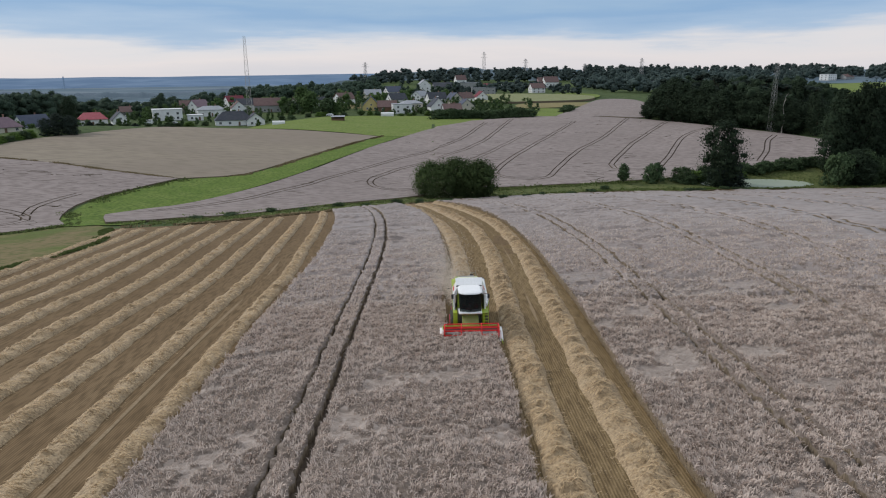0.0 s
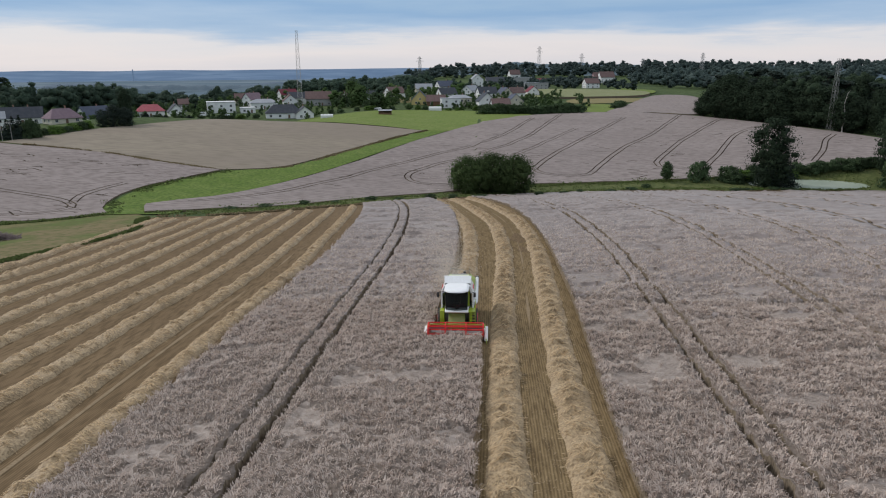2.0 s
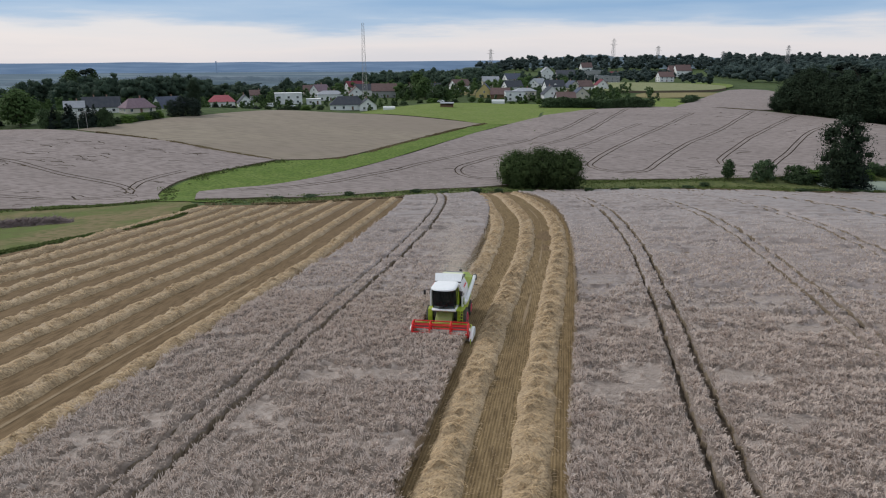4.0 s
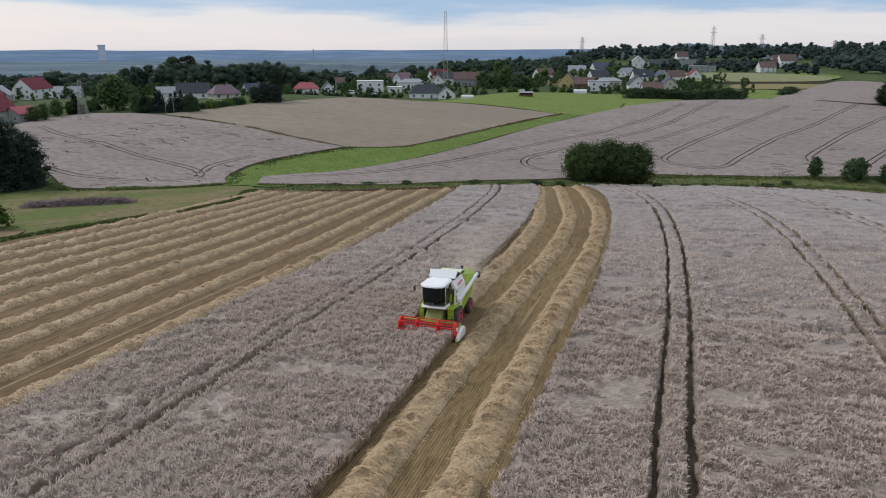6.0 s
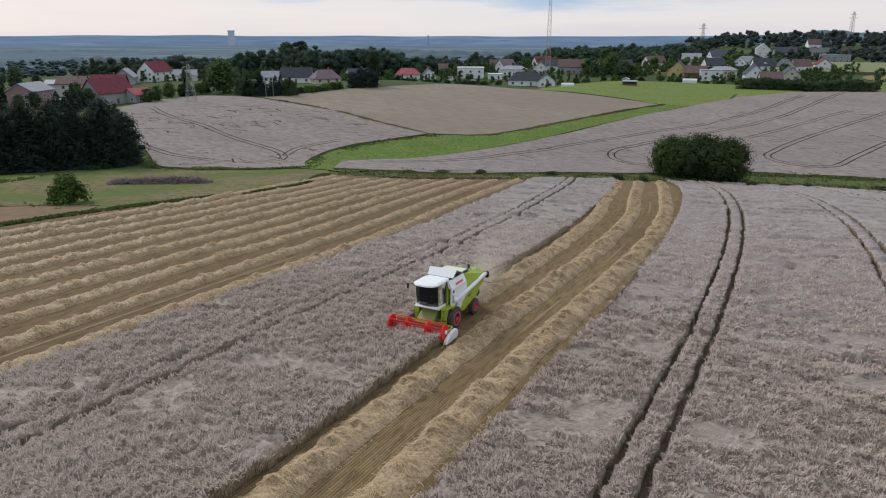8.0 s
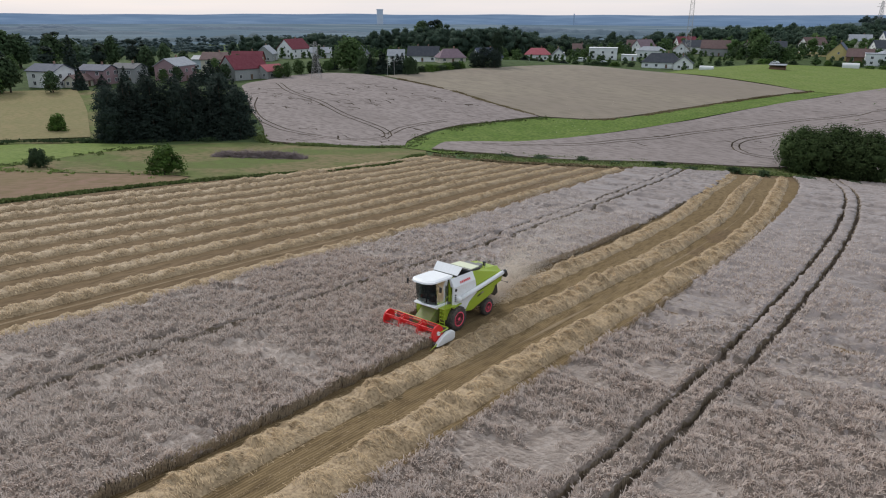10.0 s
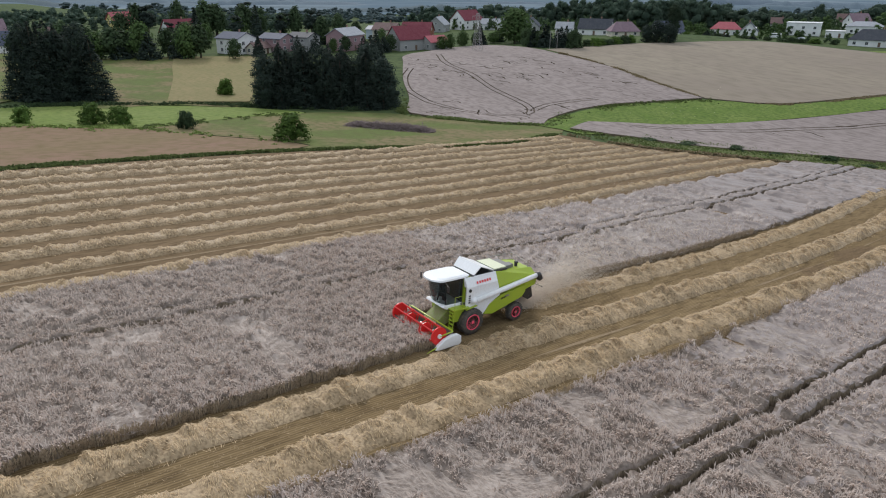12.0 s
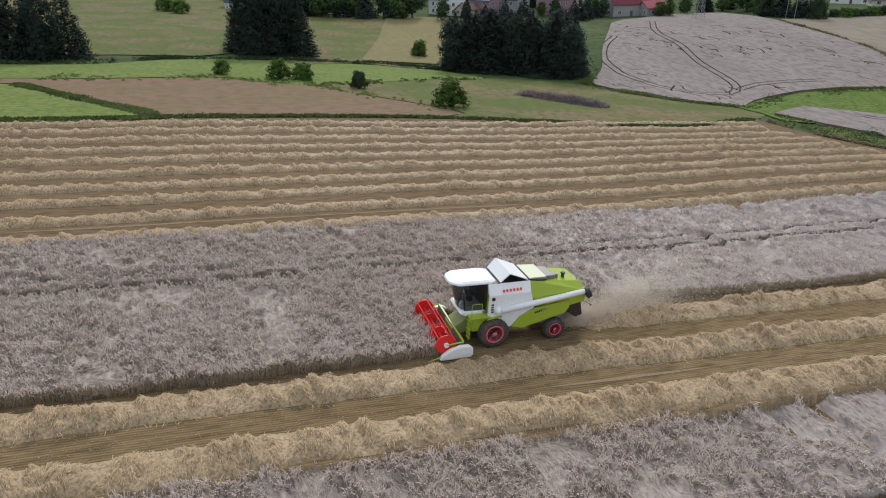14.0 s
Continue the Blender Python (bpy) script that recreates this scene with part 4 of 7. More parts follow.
        for y0, y1, za, zb, w0, w1 in ((-0.42, 2.28, 3.40, 4.02, 1.46, 1.12),):
            vs = [bm.verts.new(q) for q in ((s * w0, y0, za), (s * w0, y1, za + 0.04), (s * w1, y1 + 0.02, zb + 0.03), (s * w1, y0, zb), (s * (w0 - 0.3), y0, za), (s * (w0 - 0.3), y1, za), (s * (w1 - 0.12), y1, zb - 0.05), (s * (w1 - 0.12), y0, zb - 0.05))]
            for f in ((0, 1, 2, 3), (7, 6, 5, 4), (0, 3, 7, 4), (1, 5, 6, 2), (3, 2, 6, 7), (0, 4, 5, 1)):
                bm.faces.new([vs[i] for i in f])
        shoulder = part("tank_side", bm, M_WHITE, top, "white sloping grain tank side")
        bm = B()
        vs = [bm.verts.new(q) for q in ((s * 1.44, 2.31, 3.02), (s * 1.44, 5.95, 3.22), (s * 0.98, 5.88, 3.66), (s * 0.98, 4.2, 3.80), (s * 1.12, 2.31, 4.02), (s * 0.7, 2.31, 3.1), (s * 0.7, 5.8, 3.2))]
        for f in ((0, 1, 2, 3, 4), (0, 5, 6, 1), (1, 6, 2), (0, 4, 5)):
            bm.faces.new([vs[i] for i in f])
        part("upper_panel", bm, M_GREEN, top)
        # vent grille and round cap behind the cab door
        bm = B()
        for k in range(4):
            add_box(bm, (0.02, 0.16, 0.10), (s * 1.475, -0.18, 2.30 + 0.16 * k), bevel=0.008)
        part("side_grille", bm, M_BLACK, top, kind="stuff")
        bm = add_tube(B(), (s * 1.44, -0.15, 3.15), (s * 1.49, -0.15, 3.15), 0.12, n=16)
        part("fuel_cap", bm, M_BLACK, top)
        # black line between the panels
        part("seam", add_prism(B(), [(0.6, 2.30), (2.7, 2.66), (5.0, 2.98), (5.0, 3.02), (2.6, 2.76), (0.6, 2.36)], s * 1.455, s * 1.478), M_BLACK, top)
    # plain bars in place of the maker's lettering
    bm = B()
    for k in range(6):
        add_box(bm, (0.012, 0.12, 0.17), (1.40, 0.5 + 0.22 * k, 3.62 + 0.012 * k), (0, -29, 0))
        add_box(bm, (0.012, 0.12, 0.17), (-1.40, 0.5 + 0.22 * k, 3.62 + 0.012 * k), (0, 29, 0))
    part("lettering", bm, M_RED, top, "red bars of lettering", kind="stuff")
    bm = B()
    add_box(bm, (0.01, 0.42, 0.14), (1.487, 3.25, 2.13), (6, 0, 0))
    part("badge", bm, M_STEEL, top)
    bm = B()
    for k in range(4):
        add_box(bm, (0.01, 0.10, 0.12), (1.487, 2.72 + 0.13 * k, 1.98 + 0.03 * k), (8, 0, 0))
    part("lettering", bm, M_BLACK, top, "dark bars of lettering", kind="stuff")

    # grain tank covers, opened like a roof
    def panel(name, corners, m, label, t=0.05):
        bm = B()
        vs = [bm.verts.new(c) for c in corners]
        f = bm.faces.new(vs)
        bm.normal_update()
        nrm = f.normal.copy()
        low = [bm.verts.new(Vector(c) - nrm * t) for c in corners]
        bm.faces.new(low[::-1])
        for i in range(4):
            bm.faces.new((vs[(i + 1) % 4], vs[i], low[i], low[(i + 1) % 4]))
        return part(name, bm, m, top, label)
    panel("tank_cover", [(-1.15, 0.32, 4.10), (1.15, 0.32, 4.10), (1.22, 0.86, 4.66), (-1.22, 0.86, 4.66)], M_WHITE, "white hinged grain tank lid standing open")
    panel("tank_cover", [(-1.22, 0.88, 4.66), (1.22, 0.88, 4.66), (1.16, 2.12, 4.18), (-1.16, 2.12, 4.18)], M_WHITE, "white hinged grain tank lid standing open")
    panel("engine_cover", [(-1.0, 2.28, 4.16), (1.0, 2.28, 4.16), (0.94, 3.45, 4.14), (-0.94, 3.45, 4.14)], M_CREAM, "pale yellow flat cover", 0.08)
    # solid black slab stands for the shade under the open lids
    part("tank_opening", add_box(B(), (2.2, 3.0, 0.10), (0, 1.9, 4.00)), M_BLACK, top)
    bm = B()
    for y in (0.2, 0.30):
        add_box(bm, (2.3, 0.05, 0.04), (0, y, 4.03))
    part("tank_sill", bm, M_BLACK, top, kind="stuff")
    # engine deck, exhaust, rails
    part("engine_deck", add_prism(B(), [(3.3, 3.78), (4.0, 3.84), (5.75, 3.66), (6.0, 3.45), (5.95, 3.2), (3.3, 3.3)], -0.98, 0.98, 0.05), M_GREEN, top)
    part("engine", add_box(add_box(B(), (1.5, 0.8, 0.45), (0, 3.75, 3.85), bevel=0.06), (0.5, 0.5, 0.3), (0.35, 4.2, 3.9), bevel=0.05), M_GREYMETAL, top, "dark grey engine parts")
    bm = add_tube(B(), (0.45, 4.85, 3.55), (0.45, 4.85, 4.02), 0.11, n=12)
    add_tube(bm, (0.45, 4.85, 4.02), (0.45, 4.85, 4.10), 0.16, 0.13, n=12)
    part("air_intake", bm, M_BLACK, top)
    bm = B()
    for x, y in ((-0.95, 3.5), (-0.95, 4.4), (0.9, 5.6), (-0.9, 5.6), (0.95, 4.2)):
        add_tube(bm, (x, y, 3.5), (x, y, 4.25), 0.02, n=6)
    for a, b in (((-0.95, 3.5, 4.25), (-0.95, 4.4, 4.25)), ((-0.9, 5.6, 4.25), (0.9, 5.6, 4.0)), ((-0.95, 3.5, 3.95), (-0.95, 4.4, 3.95)), ((-0.95, 4.4, 4.25), (-0.9, 5.6, 4.25))):
        add_tube(bm, a, b, 0.02, n=6)
    part("handrail", bm, M_STEEL, top, "thin metal handrails on the deck", kind="stuff")
    # unloading pipe along the side
    bm = add_tube(B(), (1.62, 0.35, 2.42), (1.62, 5.9, 3.22), 0.19, 0.17, n=18)
    add_tube(bm, (1.40, 0.05, 2.32), (1.62, 0.36, 2.42), 0.22, 0.19, n=18)
    pipe = part("unloading_pipe", bm, M_WHITE, top, "white unloading pipe folded back along the side", True)
    bm = add_tube(B(), (1.62, 5.85, 3.22), (1.62, 6.2, 3.20), 0.21, 0.20, n=14)
    add_box(bm, (0.36, 0.34, 0.42), (1.62, 6.18, 3.02), (25, 0, 0), 0.05)
    part("spout", bm, M_BLACK, pipe, "black rubber spout")
    # straw chopper and rear lamps
    part("straw_chopper", add_prism(B(), [(5.0, 2.3), (5.0, 1.65), (5.9, 1.05), (6.35, 1.2), (6.15, 2.05), (6.02, 2.35)], -0.95, 0.95, 0.04), M_BLACK, top, "black straw chopper under the rear")
    for s in (-1, 1):
        part("rear_lamp", add_box(B(), (0.22, 0.05, 0.12), (s * 1.05, 6.12, 2.75), bevel=0.015), M_RED, top)
        bm = add_tube(B(), (s * 1.3, 6.0, 2.45), (s * 1.75, 6.35, 2.30), 0.02, n=6)
        add_box(bm, (0.12, 0.05, 0.08), (s * 1.78, 6.36, 2.29))
        part("marker_arm", bm, M_BLACK, top)

    # cab
    cab_in = part("cab_shell", add_prism(B(), [(-0.45, 2.10), (-1.85, 2.15), (-1.95, 2.25), (-0.45, 2.25)], -0.98, 0.98, 0.04), M_WHITE, top, "white cab base")
    for x, y, yt in ((0.93, -0.50, -0.50), (-0.93, -0.50, -0.50), (0.88, -1.72, -1.95), (-0.88, -1.72, -1.95)):
        part("cab_pillar", add_tube(B(), (x, y, 2.2), (x * 1.02, yt, 4.0), 0.045, n=6), M_BLACK, top)
    # curved windscreen and side windows
    bm = B()
    cols = []
    for k in range(13):
        t = -1 + 2 * k / 12
        bow = 0.34 * (1 - t * t)
        cols.append([bm.verts.new((0.93 * t, -1.70 - bow * 0.9 + 0.0, 2.25)), bm.verts.new((0.97 * t, -1.88 - bow, 3.1)), bm.verts.new((0.98 * t, -1.95 - bow, 4.0))])
    for p, q in zip(cols[:-1], cols[1:]):
        for i in (0, 1):
            bm.faces.new((p[i], q[i], q[i + 1], p[i + 1]))
    w = part("windscreen", bm, M_GLASS, top, "curved tinted windscreen", True)
    for s in (-1, 1):
        bm = B()
        vs = [bm.verts.new(q) for q in ((s * 0.95, -1.70, 2.25), (s * 0.97, -0.5, 2.25), (s * 0.97, -0.5, 4.0), (s * 0.985, -1.95, 4.0))]
        bm.faces.new(vs)
        part("side_window", bm, M_GLASS, top, "tinted side window")
    part("cab_rear_wall", add_box(B(), (1.9, 0.06, 1.85), (0, -0.46, 3.1)), M_DARKIN, top)
    bm = add_box(B(), (0.55, 0.5, 0.14), (0, -1.0, 2.75), bevel=0.04)
    add_box(bm, (0.52, 0.14, 0.75), (0, -0.74, 3.15), (8, 0, 0), 0.05)
    add_box(bm, (0.3, 0.3, 0.45), (0, -1.0, 2.5))
    part("seat", bm, M_DARKIN, top, "dark driver's seat, empty")
    bm = add_tube(B(), (0, -1.75, 2.3), (0, -1.52, 2.95), 0.04, n=8)
    for k in range(12):
        a0, a1 = 2 * math.pi * k / 12, 2 * math.pi * (k + 1) / 12
        add_tube(bm, (0.19 * math.cos(a0), -1.5 + 0.06 * math.sin(a0), 2.97 + 0.17 * math.sin(a0)), (0.19 * math.cos(a1), -1.5 + 0.06 * math.sin(a1), 2.97 + 0.17 * math.sin(a1)), 0.016, n=6)
    part("steering_wheel", bm, M_BLACK, top)
    # roof with a rounded brow
    bm = B()
    outline = []
    for k in range(13):
        t = -1 + 2 * k / 12
        outline.append((1.06 * math.copysign(min(1, abs(t) ** 0.8), t), -2.16 - 0.62 * (1 - abs(t) ** 2.6)))
    outline += [(1.08, -0.3), (0.9, 0.12), (-0.9, 0.12), (-1.08, -0.3)]
    lo = [bm.verts.new((x, y, 4.02)) for x, y in outline]
    hi = [bm.verts.new((x * 0.975, y * 0.985, 4.12)) for x, y in outline]
    tp = [bm.verts.new((x * 0.82, (y + 1.1) * 0.80 - 1.1, 4.21)) for x, y in outline]
    n = len(outline)
    for a, b in ((lo, hi), (hi, tp)):
        for i in range(n):
            bm.faces.new((a[i], a[(i + 1) % n], b[(i + 1) % n], b[i]))
    bm.faces.new(tp)
    bm.faces.new(lo[::-1])
    roof = part("cab_roof", bm, M_WHITE, top, "white rounded cab roof")
    for x in (-0.75, -0.45, 0.45, 0.75):
        part("work_lamp", add_box(B(), (0.20, 0.06, 0.10), (x, -2.42 + 0.25 * abs(x), 3.95), bevel=0.015), M_STEEL, roof)
    for s in (-1, 1):
        part("mirror_arm", add_tube(B(), (s * 0.95, -1.95, 3.95), (s * 1.55, -2.15, 3.90), 0.022, n=6), M_BLACK, top)
    for s in (-1, 1):
        part("mirror", add_box(B(), (0.20, 0.06, 0.42), (s * 1.57, -2.15, 3.70), (0, 0, s * 12), 0.025), M_BLACK, top)
    # brow bar under the cab, platform, ladder
    part("cab_floor", add_prism(B(), [(-0.4, 1.88), (-1.75, 1.95), (-2.08, 2.12), (-1.95, 2.24), (-0.4, 2.18)], -1.02, 1.02, 0.05), M_WHITE, top)
    bm = add_box(B(), (0.62, 1.35, 0.08), (1.32, -0.95, 2.02), bevel=0.02)
    add_box(bm, (0.62, 1.0, 0.06), (1.32, -0.05, 1.93), (8, 0, 0), 0.02)
    part("platform", bm, M_GREEN, top, "green access platform beside the cab")
    part("fender", add_prism(B(), [(-1.1, 1.95), (-1.15, 1.3), (-1.05, 0.75), (-0.92, 0.75), (-1.0, 1.3), (-0.75, 1.78), (0.3, 1.95), (0.3, 2.05)], -1.50, -1.12, 0.02), M_GREEN, top)
    bm = B()
    for x in (1.16, 1.60):
        add_tube(bm, (x, -1.55, 2.02), (x, -1.62, 0.62), 0.03, n=6)
    for k in range(5):
        add_box(bm, (0.44, 0.16, 0.03), (1.38, -1.6, 0.72 + 0.28 * k))
    part("ladder", bm, M_GREEN, top, "green steps up to the cab")
    bm = B()
    for y in (-1.55, -0.9):
        add_tube(bm, (1.62, y, 2.05), (1.62, y, 3.0), 0.02, n=6)
    add_tube(bm, (1.62, -1.55, 3.0), (1.62, -0.9, 3.0), 0.02, n=6)
    part("platform_rail", bm, M_GREEN, top)
    part("cab_side", add_box(B(), (0.24, 0.9, 1.0), (1.2, -0.9, 1.5), (0, 0, 0), 0.05), M_GREEN, top)

    # feeder house and header
    part("feeder_house", add_prism(B(), [(-2.45, 0.35), (-0.5, 1.15), (-0.5, 1.9), (-1.2, 1.85), (-2.45, 1.0)], -0.72, 0.72, 0.05), M_FEEDER, top, "dull green dusty feeder house below the cab")
    hw = 2.42
    header = part("header_trough", add_prism(B(), [(-3.45, 0.12), (-3.40, 0.08), (-2.35, 0.10), (-2.25, 0.3), (-2.25, 1.02), (-2.34, 1.06), (-2.36, 0.42), (-2.6, 0.24), (-3.4, 0.16)], -hw, hw), M_GREYMETAL, top, "steel header trough")
    bm = add_box(B(), (2 * hw, 0.12, 0.14), (0, -2.28, 1.06), bevel=0.02)
    add_box(bm, (2 * hw, 0.08, 0.10), (0, -2.22, 0.35), bevel=0.02)
    part("header_beam", bm, M_GREEN, header, "green beam on top of the header")
    bm = add_tube(B(), (-hw + 0.05, -2.72, 0.52), (hw - 0.05, -2.72, 0.52), 0.16, n=14)
    for s in (-1, 1):
        prev = None
        for k in range(60):
            a = k * 0.55
            x = s * (hw - 0.1 - k * 0.032)
            ring_ = [bm.verts.new((x, -2.72 + r * math.cos(a), 0.52 + r * math.sin(a))) for r in (0.15, 0.29)]
            if prev:
                bm.faces.new((prev[0], ring_[0], ring_[1], prev[1]))
            prev = ring_
    part("auger", bm, M_STEEL, header, "steel feeding auger")
    bm = B()
    for k in range(60):
        x = -hw + 0.06 + k * (2 * hw - 0.12) / 59
        add_tube(bm, (x, -3.42, 0.12), (x, -3.56, 0.11), 0.022, 0.004, n=4)
    part("knife", bm, M_STEEL, header, kind="stuff")
    # cut crop lying in the trough
    rngh = np.random.default_rng(91)
    bm = B()
    for k in range(420):
        x, y = rngh.uniform(-hw + 0.1, hw - 0.1), rngh.uniform(-3.3, -2.4)
        a, ln = rngh.uniform(0, 6.28), rngh.uniform(0.12, 0.3)
        z = 0.34 + 0.16 * rngh.random() + 0.10 * (y + 3.3)
        add_tube(bm, (x - math.cos(a) * ln, y - 0.5 * math.sin(a) * ln, z), (x + math.cos(a) * ln, y + 0.5 * math.sin(a) * ln, z + 0.05), 0.025, 0.012, n=4, caps=False)
    part("cut_straw", bm, M_STRAND, header, "cut wheat lying in the header", kind="stuff")
    # end shields with dividers
    for s in (-1, 1):
        part("divider", add_prism(B(), [(-3.78, 0.12), (-3.5, 0.07), (-1.85, 0.10), (-1.68, 0.26), (-1.70, 0.70), (-1.95, 0.88), (-2.5, 0.90), (-3.1, 0.72), (-3.55, 0.42)], s * hw, s * (hw + 0.30), 0.08), M_WHITE, header, "white end shield tapering to a point")
        bm = add_tube(B(), (s * (hw + 0.15), -3.6, 0.26), (s * (hw + 0.22), -4.45, 0.08), 0.06, 0.012, n=8)
        part("divider_point", bm, M_GREEN, header)
    # reel
    RY, RZ, RR = -3.32, 0.95, 0.62
    reel = part("reel_shaft", add_tube(B(), (-hw + 0.08, RY, RZ), (hw - 0.08, RY, RZ), 0.07, n=10), M_RED, top, "red reel shaft")
    for x in (-hw + 0.1, -hw * 0.36, hw * 0.36, hw - 0.1):
        bm = B()
        six = [(RY + RR * math.cos(math.pi / 3 * k + 0.3), RZ + RR * math.sin(math.pi / 3 * k + 0.3)) for k in range(6)]
        wd = 0.05 if abs(x) > 1.5 else 0.03
        if abs(x) > 1.5:
            add_spin(bm, [(-wd, RR * 0.98), (wd, RR * 0.98)], x, (RY, RZ), 18)
        else:
            for k in range(6):
                a, b = six[k], six[(k + 1) % 6]
                add_tube(bm, (x, *a), (x, *b), 0.045, n=6)
                add_tube(bm, (x, RY, RZ), (x, *a), 0.045, n=6)
            add_spin(bm, [(-0.03, RR * 0.66), (0.03, RR * 0.66)], x, (RY, RZ), 12)
        part("reel_spider", bm, M_RED, reel, "red reel plate", kind="stuff")
    for k in range(6):
        y, z = RY + RR * math.cos(math.pi / 3 * k + 0.3), RZ + RR * math.sin(math.pi / 3 * k + 0.3)
        bm = add_tube(B(), (-hw + 0.1, y, z), (hw - 0.1, y, z), 0.028, n=6)
        for j in range(30):
            x = -hw + 0.18 + j * (2 * hw - 0.36) / 29
            add_tube(bm, (x, y, z), (x, y + 0.05, z - 0.22), 0.010, n=4, caps=False)
        add_box(bm, (2 * hw - 0.24, 0.07, 0.02), (0, y + 0.02, z - 0.03), (60, 0, 0))
        part("tine_bar", bm, M_RED, reel)
    for s in (-1, 1):
        part("reel_arm", add_tube(B(), (s * (hw + 0.04), -2.25, 1.06), (s * (hw + 0.04), RY, RZ), 0.05, n=6), M_GREEN, header)
        part("reel_hub", add_spin(B(), [(0, 0.16), (s * 0.1, 0.15)], s * (hw - 0.02), (RY, RZ), 14), M_WHITE, reel, "white hub cap")
    return top


HX, HY = 3.02, 58.2
# dust thrown up behind the machine, as countless fine specks
M_DUST = mat("dry_dust", (0.75, 0.66, 0.56), (0.80, 0.72, 0.62), 0.95, 1.0, 5, thin=0.4)
rngd = np.random.default_rng(77)
n = 150000
t = rngd.random(n) ** 2.0 * np.where(rngd.random(n) < 0.45, 3.2, 1.0)
spread = 0.5 + 1.3 * t
P = np.stack([HX + rngd.normal(0, 0.62, n) * spread - 1.6 * t, HY + 5.6 + 9.5 * t + rngd.normal(0, 0.5, n), 0 * t], 1)
P[:, 2] = ground_z(P[:, 0], P[:, 1]) + 0.12 + np.abs(rngd.normal(0, 0.55, n)) * (0.8 + 2.4 * t) * (0.5 + value_noise(P[:, 0], P[:, 1], 1.6, 79))
e1, e2 = rngd.normal(0, 0.018, (n, 3)), rngd.normal(0, 0.018, (n, 3))
k = np.arange(n)
tagged(new("dust", fast_mesh("dust", np.vstack([P - e1, P + e1, P + e2]), np.stack([k, k + n, k + 2 * n], 1), M_DUST)), "pale dry dust in the air behind the harvester", "dust", kind="stuff")
harvester(pose(HX, HY, gz(HX, HY) + 0.04, -3.6, -0.5, 0))

# ---- trees ----
def leafy(name, a, b, c):
    return mat(name, a, b, 0.85, 3.5, 1.6, c, spec=0.12, random_mix=0.22, thin=0.25)


M_LEAF = leafy("dark_green_leaves", (0.060, 0.092, 0.044), (0.080, 0.118, 0.054), (0.044, 0.070, 0.034))
M_LEAF2 = leafy("mid_green_leaves", (0.080, 0.130, 0.045), (0.105, 0.160, 0.055), (0.058, 0.098, 0.034))
# Leaf green darkened further, to carry the deep shade of wood and thicket.
M_DARKLEAF = leafy("shade_darkened_leaves", (0.030, 0.046, 0.026), (0.040, 0.060, 0.033), (0.022, 0.035, 0.020))
M_NEEDLE = leafy("dark_needles", (0.035, 0.050, 0.040), (0.047, 0.064, 0.049), (0.027, 0.040, 0.032))
M_SHRUB = leafy("fresh_green_leaves", (0.092, 0.160, 0.034), (0.120, 0.190, 0.046), (0.060, 0.108, 0.022))
# Far and ridge foliage: leaf greens with aerial haze mixed into the colour.
M_WOOD = leafy("haze_tinted_far_leaves", (0.054, 0.082, 0.058), (0.076, 0.110, 0.070), (0.040, 0.062, 0.047))
M_RIDGE = leafy("haze_tinted_ridge_leaves", (0.072, 0.100, 0.092), (0.094, 0.126, 0.110), (0.056, 0.080, 0.076))
M_WILLOW = leafy("willow_leaves", (0.054, 0.080, 0.028), (0.074, 0.104, 0.037), (0.037, 0.058, 0.020))
M_DEADWOOD = mat("bleached_wood", (0.42, 0.39, 0.35), (0.52, 0.49, 0.45), 0.9, 0.6, 7, (0.30, 0.27, 0.24), 0.02, 12, space="Object")
M_BARK = mat("bark", (0.075, 0.060, 0.048), (0.11, 0.09, 0.07), 0.95, 0.5, 8, (0.05, 0.04, 0.032), 0.03, 14, space="Object")


def round_block(cuts=0):
    """A small rounded block, finer with cuts."""
    bm = bmesh.new()
    bmesh.ops.create_cube(bm, size=2)
    if cuts:
        bmesh.ops.subdivide_edges(bm, edges=bm.edges[:], cuts=cuts, use_grid_fill=True)
    for v in bm.verts:
        v.co.normalize()
    bm.verts.index_update()
    v, f = np.array([tuple(q.co) for q in bm.verts]), np.array([[q.index for q in g.verts] for g in bm.faces])
    bm.free()
    return v, f


LUMP_V, LUMP_F = round_block(2)
BALL_V, BALL_F = round_block()


